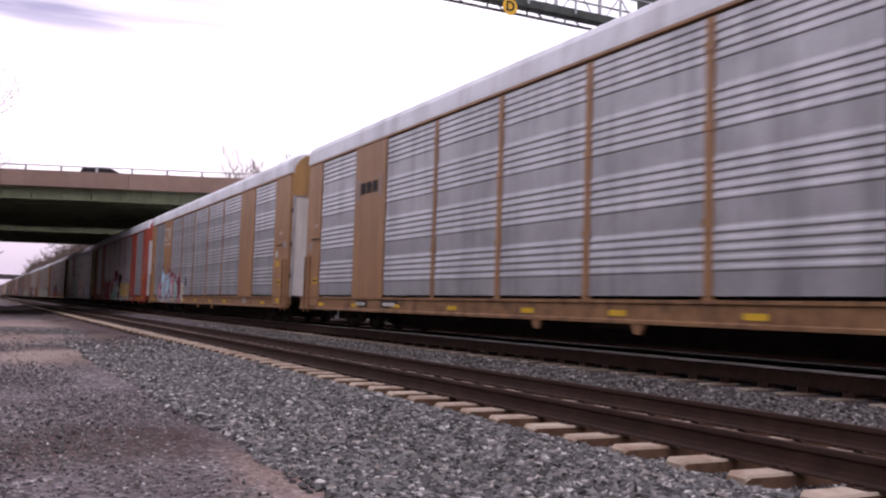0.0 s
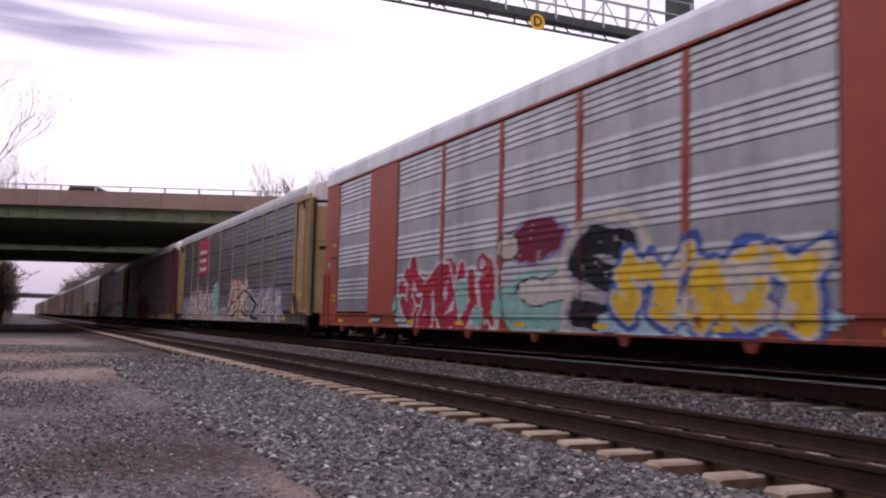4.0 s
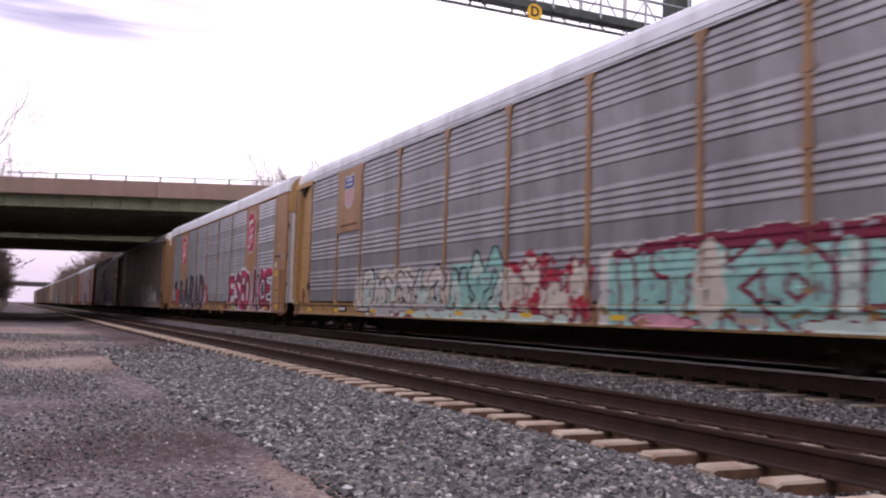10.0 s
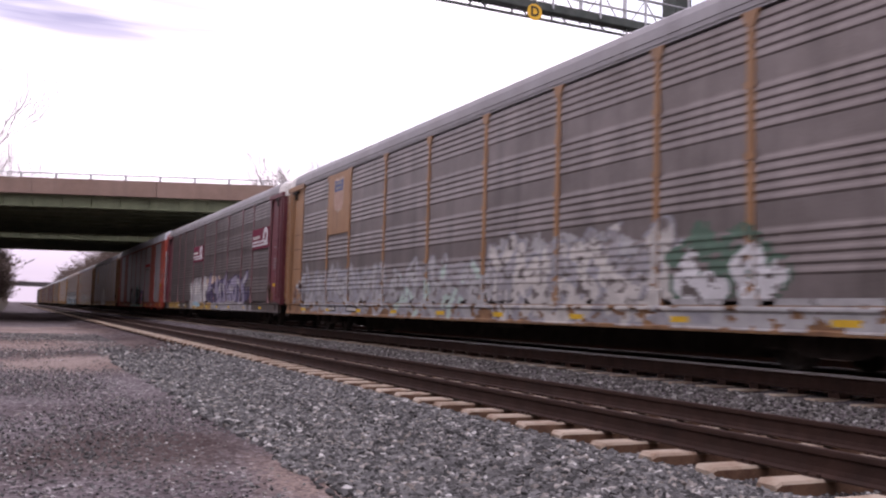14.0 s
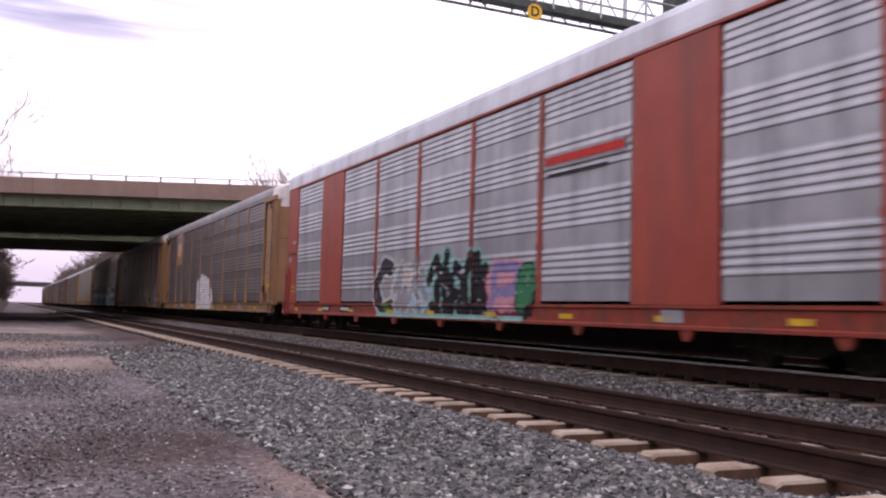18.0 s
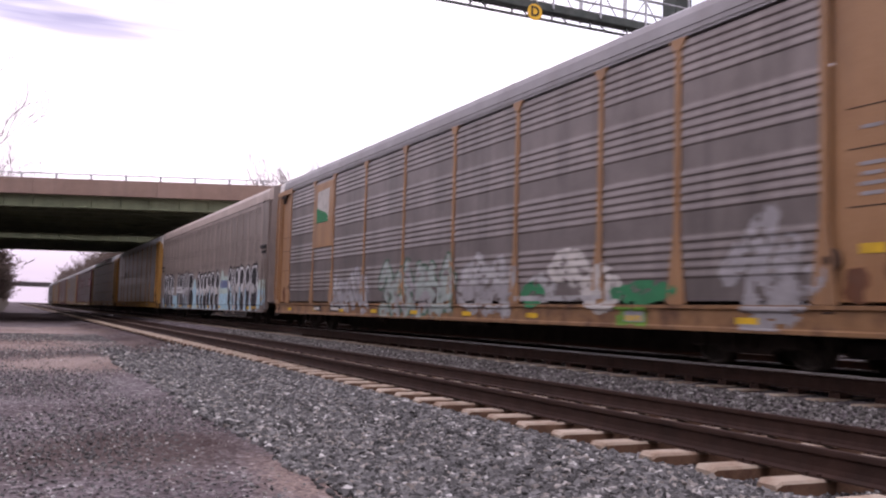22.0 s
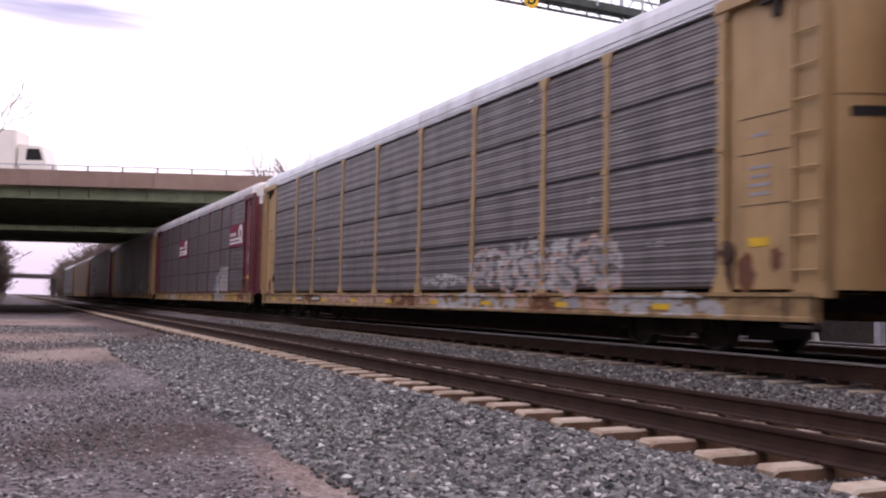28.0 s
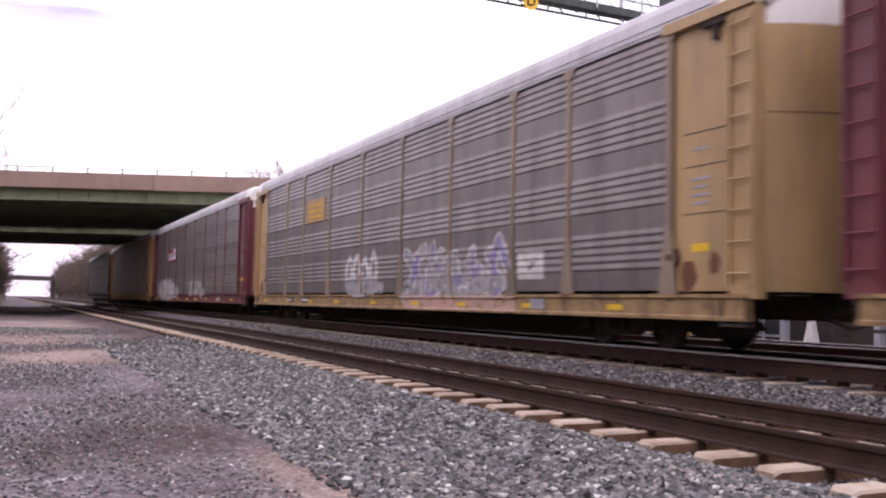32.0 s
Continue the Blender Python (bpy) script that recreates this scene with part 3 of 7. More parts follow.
def road_bridge(name, label, n_near, n_far, rail):
    br = thing(name, label, "bridge", kind="structure")
    part("deck", on_bridge(Shape(), -70, 90, n_near, n_far, 7.98, 8.35), M["shaded_concrete"], br)
    part("road_surface", on_bridge(Shape(), -70, 90, n_near + 0.45, n_far - 0.45, 8.36, 8.42), M["asphalt"], br)
    for n0, n1 in ((n_near - 0.06, n_near + 0.36), (n_far - 0.36, n_far + 0.06)):
        for k in range(20):
            part("parapet", on_bridge(Shape(), -70 + 8 * k + 0.012, -62 + 8 * k - 0.012, n0, n1, 7.96, 9.0), M["fascia"], br)
    step = 2.9
    n = n_near + 0.75
    while n < n_far - 0.4:
        g = Shape()
        on_bridge(g, -70, 90, n - 0.03, n + 0.03, 7.24, 7.95)
        on_bridge(g, -70, 90, n - 0.2, n + 0.2, 7.19, 7.24)
        on_bridge(g, -70, 90, n - 0.2, n + 0.2, 7.93, 7.978)
        if n < n_near + 1:
            for k in range(48):
                on_bridge(g, -40 + 1.9 * k, -39.985 + 1.9 * k, n - 0.16, n - 0.031, 7.24, 7.93)
        part("girder", g, M["green_steel"], br)
        n += step
    if rail:
        for k in range(66):
            s = -66 + 2.24 * k
            p = Shape()
            on_bridge(p, s - 0.06, s + 0.06, n_near + 0.05, n_near + 0.17, 9.0, 9.3)
            part("rail_post", p, M["galvanised"], br)
        for z in (9.30,):
            part("hand_rail", on_bridge(Shape(), -70, 90, n_near + 0.05, n_near + 0.17, z, z + 0.06), M["galvanised"], br)
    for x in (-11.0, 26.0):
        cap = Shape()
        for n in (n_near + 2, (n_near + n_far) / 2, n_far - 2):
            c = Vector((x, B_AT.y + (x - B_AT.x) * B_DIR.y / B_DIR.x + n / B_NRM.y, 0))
            part("pier_column", Shape().tube((c.x, c.y, -0.5), (c.x, c.y, 6.5), 0.55, n=16), M["shaded_concrete"], br)
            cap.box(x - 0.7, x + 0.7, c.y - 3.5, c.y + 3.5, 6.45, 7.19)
        part("pier_cap", cap, M["shaded_concrete"], br)
    return br


def build_bridges():
    road_bridge("bridge_1", "tan concrete road bridge on green steel girders with a hand rail", 0.0, 26.5, True)
    road_bridge("bridge_2", "second road bridge on green steel girders, in shade", 30.5, 52.0, False)
    for side, s0, s1 in (("west", -720, -70), ("east", 90, 760)):
        e = Shape()
        for n0, n1, z0, z1 in ((-6, 58, -0.6, 3.0), (-3, 55, 3.0, 6.0), (0, 52, 6.0, 8.38)):
            on_bridge(e, s0, s1, n0, n1, z0, z1)
        solid("embankment_" + side, e, M["earth"], "earth bank that carries the road to the bridge", "embankment", kind="structure")
        solid("road_" + side, on_bridge(Shape(), s0, s1, 0.5, 21.5, 8.39, 8.42), M["asphalt"], "asphalt road on the bank", "road", kind="structure")
    # blocks added out of view under the bridges to keep side light out
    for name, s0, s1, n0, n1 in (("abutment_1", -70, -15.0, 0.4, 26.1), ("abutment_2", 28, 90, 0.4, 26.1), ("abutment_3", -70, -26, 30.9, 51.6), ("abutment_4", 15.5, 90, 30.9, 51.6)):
        solid(name, on_bridge(Shape(), s0, s1, n0, n1, -0.6, 7.17), M["shaded_concrete"], "unseen concrete block added under the bridge to keep side light out", "abutment", kind="structure")
    # a far overpass down the line
    fb = thing("far_bridge", "small dark overpass far down the line", "bridge", kind="structure", at=(-10, 360, 0))
    part("deck", Shape().box(-60, 90, 0, 9, 6.6, 8.2), M["shaded_concrete"], fb)
    for x in (-14, 24):
        part("pier", Shape().box(x, x + 1.5, 2, 7, -0.5, 6.6), M["shaded_concrete"], fb)


# ---------------------------------------------------------------- signal gantry
def build_gantry():
    y, x0, x1 = 19.8, 4.6, 17.6
    g = thing("signal_gantry", "dark steel cantilever signal gantry with a railed walkway over the tracks", "signal gantry", kind="", at=(0, y, 0))
    post = Shape().box(16.55, 17.15, 0.25, 0.85, -0.5, 11.6, bevel=0.03)
    part("mast", post, M["gantry_steel"], g)
    part("base", Shape().box(16.2, 17.5, -0.1, 1.2, -0.6, -0.1, bevel=0.04), M["shaded_concrete"], g)
    part("lower_chord", Shape().tube((x0, 0, 8.60), (x1, 0, 8.60), 0.04, n=8), M["gantry_steel"], g)
    part("walkway_beam", Shape().box(x0, x1, 0.12, 0.46, 8.89, 9.13, bevel=0.02), M["gantry_steel"], g)
    grate = Shape()
    for k in range(int((x1 - x0) / 0.09)):
        grate.box(x0 + k * 0.09, x0 + k * 0.09 + 0.03, 0.46, 1.0, 9.10, 9.13)
    part("walkway_grating", grate, M["gantry_steel"], g)
    for k in range(11):
        x = x0 + 0.5 + k * 1.2
        part("bracket", Shape().tube((x, 0, 8.60), (x + 0.18, 0.3, 8.92), 0.03), M["gantry_steel"], g)
        part("stay", Shape().tube((x + 0.5, 0, 8.60), (x + 0.42, 0.3, 8.92), 0.02), M["gantry_steel"], g)
    for z in (9.35, 9.75, 10.15):
        part("hand_rail", Shape().tube((x0, 0.1, z), (x1 - 0.6, 0.1, z), 0.022), M["galvanised"], g)
        part("back_rail", Shape().tube((x0, 1.1, z), (x1 - 0.6, 1.1, z), 0.022), M["galvanised"], g)
    for k in range(9):
        x = x0 + 0.3 + k * 1.5
        part("stanchion", Shape().box(x - 0.025, x + 0.025, 0.08, 0.13, 8.98, 10.18), M["galvanised"], g)
        part("stanchion", Shape().box(x - 0.025, x + 0.025, 1.0, 1.13, 9.11, 10.18), M["galvanised"], g)
        if k < 8:
            part("brace", Shape().tube((x, 1.1, 9.15), (x + 0.75, 1.1, 10.15), 0.022), M["galvanised"], g)
            part("brace", Shape().tube((x + 0.75, 1.1, 10.15), (x + 1.5, 1.1, 9.15), 0.022), M["galvanised"], g)
    # round letter board
    sg = thing("letter_board", "round yellow signal board with a dark letter D", "sign", at=(11.72, y - 0.1, 8.715))
    disc = Shape()
    ring = [(0.215 * math.cos(a * math.pi / 14), 0.215 * math.sin(a * math.pi / 14)) for a in range(28)]
    disc.prism(ring, -0.012, 0.012)
    part("disc", disc, M["sign_yellow"], sg)
    txt = bpy.data.curves.new("letter", "FONT")
    txt.body, txt.size, txt.align_x, txt.align_y, txt.extrude, txt.offset = "D", 0.36, "CENTER", "CENTER", 0.002, 0.008
    tmp = bpy.data.objects.new("letter", txt)
    scene.collection.objects.link(tmp)
    me = bpy.data.meshes.new_from_object(tmp.evaluated_get(bpy.context.evaluated_depsgraph_get()))
    bpy.data.objects.remove(tmp)
    me.materials.clear()
    me.materials.append(M["black"])
    d = part("letter", me, None, sg, "dark letter D")
    d.matrix_basis = pose(0, -0.016, 0.0, 90, 0, 0)
    part("hanger", Shape().box(-0.02, 0.02, -0.01, 0.21, 0.18, 0.21), M["galvanised"], sg)
    part("hanger", Shape().box(-0.02, 0.02, 0.012, 0.10, -0.11, -0.07), M["galvanised"], sg)


# ---------------------------------------------------------------- bare trees
def bare_tree(name, label, x, y, height, seed, spread=0.55, depth=5, twigs=3, thick=0.016):
    rng = random.Random(seed)
    wood, crown = Shape(), Shape()

    def grow(a, d, length, r, level):
        b = a + d * length
        (wood if level == 0 else crown).tube(a, b, r, r * 0.68, n=6 if level < 2 else 3)
        if level >= depth:
            return
        for k in range(twigs if level else twigs + 2):
            axis = Vector((rng.gauss(0, 1), rng.gauss(0, 1), rng.gauss(0, 0.5))).normalized()
            nd = (d + axis * spread * rng.uniform(0.6, 1.2) + Vector((0, 0, 0.12))).normalized()
            s = a.lerp(b, rng.uniform(0.55, 1.0)) if k else b
            grow(s, nd, length * rng.uniform(0.58, 0.8), r * 0.6, level + 1)

    grow(Vector((0, 0, -0.2)), Vector((rng.uniform(-0.08, 0.08), rng.uniform(-0.08, 0.08), 1)).normalized(), height * 0.34, height * thick, 0)
    t = thing(name, label, "tree", group="bare trees", at=(x, y, -0.42))
    part("trunk", wood, M["bark"], t)
    part("crown", crown, M["bark"], t, "bare branches and twigs")
    return t


def woods():
    """Distant bare woodland on a bank beside the line: thin trunks and sprays of twigs, too many to count."""
    rng = np.random.default_rng(8)
    s = Shape()
    v, f = [], []
    def stick(a, b, w):
        d = b - a
        side = np.cross(d, (0.3, 1.0, 0.2))
        side = side / (np.linalg.norm(side) + 1e-9) * w
        o = len(v)
        v.extend([tuple(a - side), tuple(a + side), tuple(b)])
        f.append((o, o + 1, o + 2))
    def tree(x, y, h, foot=-0.5):
        base = np.array((x, y, foot))
        stick(base, base + (0, 0, h * 0.85), 0.16)
        for _ in range(26):
            z = h * rng.uniform(0.12, 0.8)
            a = base + (0, 0, z)
            b = a + np.array((rng.normal() * 0.16, rng.normal() * 0.16, rng.uniform(0.05, 0.3))) * h
            stick(a, b, 0.07)
            for _ in range(9):
                c = a + (b - a) * rng.uniform(0.2, 1)
                stick(c, c + np.array((rng.normal(), rng.normal(), rng.uniform(-0.2, 1.2))) * h * 0.06, 0.05)
    for k in range(420):
        y = rng.uniform(128, 420)
        tree(16 + rng.exponential(9) + 0.0 * y, y, rng.uniform(9, 15))
    for k in range(70):
        y = rng.uniform(130, 420)
        tree(-4.2 - rng.exponential(5), y, rng.uniform(6, 9), rng.uniform(2, 5))
    for k in range(70):   # a thicket at the foot of the far bank
        tree(rng.uniform(-4.2, -1.5), rng.uniform(121, 165), rng.uniform(5.5, 9.5))
    for k in range(90):   # unseen trees added behind the eye to dim the low sky light
        tree(-15 - rng.exponential(8), rng.uniform(-110, 60), rng.uniform(8, 13), 8.2)
    me = bpy.data.meshes.new("woodland")
    me.from_pydata(v, [], f)
    me.materials.append(M["bark"])
    tagged(new("woodland", me), "bare brown winter woodland along the line", "woods", kind="stuff")


def build_trees():
    bare_tree("bare_tree", "tall bare winter tree beside the service track", -1.5, 34, 11.6, 21, depth=6, thick=0.0052)
    bare_tree("bare_tree", "bare winter tree beyond the bridges", 37.8, 118, 23.5, 5, spread=0.42, depth=6, thick=0.009)
    bare_tree("bare_tree", "bare winter tree beyond the bridges", 41.0, 121, 24.0, 9, spread=0.42, depth=6, thick=0.009)
    bare_tree("bare_tree", "bare winter tree beyond the bridges", 35.4, 124, 22.0, 31, spread=0.42, depth=6, thick=0.009)
    bare_tree("bare_tree", "tall bare winter tree on the bank beyond the bridges", -2.6, 127, 26.0, 44, depth=6, thick=0.006)
    for x, y, h, sd in ((-1.8, 119, 6.5, 14), (-2.6, 126, 9.0, 17), (-1.9, 130, 6.0, 18), (-1.6, 124, 5.0, 24)):
        bare_tree("bare_tree", "dark bare tree beyond the far side of the bridge", x, y, h, sd, depth=6, spread=0.7)
    woods()


def build_bank():
    """Banks added left of the line, mostly unseen, to shade the train's side."""
    light_blocking_bank("wooded_bank_1", [-130 + 3.0 * k for k in range(65)], 0.0, 1.25)
    light_blocking_bank("abutment_slope", [62 + 2.0 * k for k in range(33)], 3.0, 0.94)
    light_blocking_bank("wooded_bank_2", [126 + 4.0 * k for k in range(75)], 6.2, 2.4)


def light_blocking_bank(name, ys, out, tall):
    prof = [(-6.6 + out, -0.45), (-7.4 + out, 1.2 * tall), (-8.6 + out, 3.6 * tall), (-10.5 + out, 5.6 * tall), (-13 + out, 6.9 * tall), (-18 + out, 7.4 * tall), (-30, 7.2 * tall), (-60, 7.0 * tall)]
    s = Shape()
    s.v = [(x + 1.2 * noise.noise((y * 0.12, x * 0.1, 3.0)) - 0.9, y, min(z + (0.9 if k else 0.0) * noise.noise((x * 0.4, y * 0.3, 7.0)), 7.05 if tall < 1 else 99)) for y in ys for k, (x, z) in enumerate(prof)]
    n = len(prof)
    s.f = [(j * n + i, j * n + i + 1, (j + 1) * n + i + 1, (j + 1) * n + i) for j in range(len(ys) - 1) for i in range(n - 1)]
    o = len(s.v)
    s.v += [(x, y, -0.6) for y in (ys[0], ys[-1]) for x in (-60, -7.2 + out)]
    s.f += [tuple(range(n)) + (o, o + 1), tuple((len(ys) - 1) * n + i for i in range(n)) + (o + 2, o + 3)]
    s.m = [0] * len(s.f)
    solid(name, s, M["added_bank_dark"], "steep dark bank, mostly out of view, added to shade the train", "bank", kind="structure", smooth=True)


def build_yard():
    """What shows under the train on its far side: a works with an open front on a pale apron, and a small pale cabinet by the line."""
    w = thing("works_building", "low dark works building with grey pillars and an orange door", "building", at=(23.0, 0, -0.2))
    part("wall", Shape().box(0, 8, 6, 78, 0, 4.2), M["under_black"], w)
    part("roof", Shape().box(-0.9, 8.3, 5.7, 78.3, 4.2, 4.45, bevel=0.05), M["roof_dark"], w)
    part("apron", Shape().box(-2.4, 0, 5.5, 78.5, -0.25, 0.10, bevel=0.03), M["ink_smoke"], w, "pale concrete apron")
    part("door", Shape().box(-0.05, 0.02, 26.6, 29.4, 0.1, 3.4), M["paint_fresh_gold"], w, "orange roller door")
    for k in range(20):
        y = 7.4 + 3.5 * k
        part("pillar", Shape().box(-0.75, -0.5, y, y + 0.22, 0.1, 4.2, bevel=0.02), M["ink_grey"], w, "grey pillar")
        if k % 3 and not 24 < y < 30:
            f = part("window", Shape().box(-0.05, 0.02, y + 0.6, y + 2.9, 0.3, 2.4), M["ink_grey"], w, "grey window frame")
            for j in range(2):
                part("pane", Shape().box(-0.056, -0.04, y + 0.68 + j * 1.12, y + 1.7 + j * 1.12, 0.38, 2.3), M["black"], f)
    t = thing("draped_sheet", "white sheet hung over a stand on the works apron", "sheet", at=(21.9, 20.0, -0.1))
    cone = [(0.24, 0.0), (0.19, 0.25), (0.13, 0.6), (0.09, 1.1)]
    n = 14
    v = [((r * (1 + 0.14 * (i % 2))) * math.cos(2 * math.pi * i / n), (r * (1 + 0.14 * (i % 2))) * math.sin(2 * math.pi * i / n), z) for r, z in cone for i in range(n)]
    part("cloth", Shape().add(v, [(j * n + i, j * n + (i + 1) % n, (j + 1) * n + (i + 1) % n, (j + 1) * n + i) for j in range(3) for i in range(n)] + [tuple(range(3 * n, 4 * n))]), M["ink_off_white"], t)
    part("stand", Shape().tube((0, 0, 0), (0, 0, 1.3), 0.03), M["galvanised"], t)
    for y in (22.6, 24.0, 31.2, 13.4):
        r = thing("stillage", "grey steel stillage with open sides on the works apron", "stillage", group="stillages on the apron", at=(21.7, y, -0.1))
        for dx in (-0.35, 0.35):
            for dy in (-0.5, 0.5):
                part("leg", Shape().box(dx - 0.03, dx + 0.03, dy - 0.03, dy + 0.03, 0, 1.1), M["ink_grey"], r)
        for z in (0.12, 0.45, 0.95):
            part("tray", Shape().box(-0.36, 0.36, -0.52, 0.52, z, z + 0.05), M["ink_smoke"], r)
    c = thing("trackside_cabinet", "small pale trackside equipment cabinet", "cabinet", at=(17.6, 42.0, ground_z(17.6)))
    part("body", Shape().box(-0.25, 0.25, -0.3, 0.3, 0, 0.62, bevel=0.02), M["ink_off_white"], c)
    part("lid", Shape().box(-0.28, 0.28, -0.33, 0.33, 0.62, 0.68, bevel=0.015), M["galvanised"], c)


# ---------------------------------------------------------------- the freight train
PITCH, MID = 28.557, 13.05
BAYS = [1.10, 3.90, 5.95, 8.75, 11.60, 14.50, 17.35, 20.20, 22.20, 24.95]   # post lines from the rear corner, metres
Z_SILL, Z_DECK, Z_P0, Z_P1, Z_EAVE, Z_TOP = 0.50, 0.86, 0.93, 4.87, 4.98, 5.56
N_STEP = 120
STEP = (Z_P1 - Z_P0) / N_STEP
X_SIDE, X_PANEL = -1.55, -1.517
X_POST = X_PANEL - 0.02
MESHES = {}


def relief(i, style):
    """How far the pressed side sheet stands out at step i of its height."""
    j = i % 30
    if style == "row":
        return -0.03 if j == 0 else (0.0, 0.0056)[j % 2] + 0.008 * (0.5 - 0.5 * math.cos(2 * math.pi * j / 6))
    if style == "group":
        return (0.0, 0.0155, 0.0115, 0.003)[(j - 10) % 4] if j >= 10 else 0.0
    return 0.0


def once(key, make):
    if key not in MESHES:
        MESHES[key] = make()
    return MESHES[key]


def sheet_mesh(width, style, i0, i1, m):
    def make():
        o = [(X_PANEL - relief(i, style), Z_P0 + i * STEP) for i in range(i0, i1 + 1)]
        o += [(X_PANEL + 0.05, Z_P0 + i1 * STEP), (X_PANEL + 0.05, Z_P0 + i0 * STEP)]
        return Shape().prism(o, -width / 2, width / 2).mesh("side_sheet", m)
    return once(("sheet", round(width, 2), style, i0, i1, m.name), make)


def post_mesh(style, m):
    def make():
        s = Shape()
        w = 0.072 if style != "wide" else 0.085
        s.box(X_POST, X_PANEL + 0.03, -w, w, Z_P0 - 0.06, Z_P1)
        s.box(X_POST - 0.01, X_POST, -w * 0.5, w * 0.5, Z_P0, Z_P1 - 0.1)
        if style == "bracket":
            s.slab([(-w, Z_P1 - 0.17), (w, Z_P1 - 0.17), (0.17, Z_P1 + 0.05), (-0.17, Z_P1 + 0.05)], X_POST - 0.015, X_PANEL + 0.02)
            s.slab([(-0.18, Z_P0 - 0.065), (0.18, Z_P0 - 0.065), (0.10, Z_P0 + 0.16), (-0.10, Z_P0 + 0.16)], X_POST - 0.015, X_PANEL + 0.02)
            for z in (1.915, 2.9, 3.885):
                s.box(X_POST - 0.018, X_POST, -w - 0.022, w + 0.022, z - 0.05, z + 0.05)
        if style == "flare":
            s.slab([(-0.2, Z_P0 - 0.05), (0.2, Z_P0 - 0.05), (w, Z_P0 + 1.0), (-w, Z_P0 + 1.0)], X_POST - 0.015, X_PANEL + 0.02)
            s.slab([(-w, Z_P1 - 0.14), (w, Z_P1 - 0.14), (0.19, Z_P1 + 0.05), (-0.19, Z_P1 + 0.05)], X_POST - 0.015, X_PANEL + 0.02)
        if style == "wide":
            for z in (1.95, 3.3, 4.45):
                s.box(X_POST - 0.015, X_POST, -w - 0.02, w + 0.02, z - 0.06, z + 0.06)
        return s.mesh("post", m)
    return once(("post", style, m.name), make)


def roof_mesh(m, lift=0.0, flat=False, y0=-13.75, y1=13.75):
    """The rounded roof; lift raises its crown."""
    def make():
        half = [(-1.56, Z_EAVE - 0.02), (-1.56, Z_EAVE + 0.06), (-1.535, Z_EAVE + 0.26), (-1.48, Z_EAVE + 0.38), (-1.32, Z_EAVE + 0.48), (-0.8, Z_TOP - 0.02), (0, Z_TOP)]
        if flat:
            half = [(-1.56, Z_EAVE - 0.045), (-1.56, Z_EAVE + 0.28), (-1.48, Z_EAVE + 0.42), (-1.2, Z_EAVE + 0.56), (-0.7, Z_EAVE + 0.62), (0, Z_EAVE + 0.64)]
        half = half[:2] + [(x, z + lift) for x, z in half[2:]]
        o = half + [(-x, z) for x, z in half[-2::-1]]
        rings = [(y0, 0)]
        k = y0 + 0.7
        while k < y1 - 0.5:   # the laps of the roof sheets
            rings += [(k - 0.004, 0), (k, 1), (k + 0.035, 1), (k + 0.039, 0)]
            k += 1.22
        rings.append((y1, 0))
        n = len(o)
        s = Shape().add([(x * (1 + 0.004 * up), y, z + 0.005 * up) for y, up in rings for x, z in o],
                        [(r * n + i, r * n + (i + 1) % n, (r + 1) * n + (i + 1) % n, (r + 1) * n + i) for r in range(len(rings) - 1) for i in range(n)]
                        + [tuple(range(n)), tuple((len(rings) - 1) * n + i for i in range(n))])
        return s.mesh("roof", m)
    return once(("roof", m.name, flat, lift, y0), make)


def hood_mesh(m):
    """The lower, rounded end of a braced car's roof, drawn in towards the end door."""
    def make():
        half = [(-1.53, Z_P1 - 0.02), (-1.53, Z_EAVE + 0.06), (-1.505, Z_EAVE + 0.26), (-1.45, Z_EAVE + 0.38), (-1.29, Z_EAVE + 0.48), (-0.8, Z_TOP - 0.03), (0, Z_TOP - 0.01)]
        o = half + [(-x, z) for x, z in half[-2::-1]]
        n = len(o)
        rings = [(0.0, 1.0, 0.0), (0.55, 1.0, 0.0), (0.74, 0.985, -0.015), (0.84, 0.95, -0.06)]
        v = [(x * f, y, z + (drop if z > Z_EAVE else 0)) for y, f, drop in rings for x, z in o]
        f = [(r * n + i, r * n + i + 1, (r + 1) * n + i + 1, (r + 1) * n + i) for r in range(len(rings) - 1) for i in range(n - 1)]
        return Shape().add(v, f + [tuple(range(n)), tuple((len(rings) - 1) * n + i for i in range(n))]).mesh("end_hood", m)
    return once(("endhood", m.name), make)


def slot_mesh():
    """A narrow dark slot that follows the curve of the end door."""
    arc = [(x, -0.42 * math.sin(min(1, (x + 1.38) / 1.38 * 1.25) * math.pi / 2)) for x in (-1.22, -1.08, -0.94, -0.8, -0.66, -0.52)]
    o = [(x, y - 0.012) for x, y in arc] + [(x, y + 0.02) for x, y in arc[::-1]]
    n = len(o)
    return Shape().add([(x, y, z) for z in (3.06, 3.19) for x, y in o], [(i, (i + 1) % n, n + (i + 1) % n, n + i) for i in range(n)] + [tuple(range(n)), tuple(range(n, 2 * n))]).mesh("door_slot", M["black"])


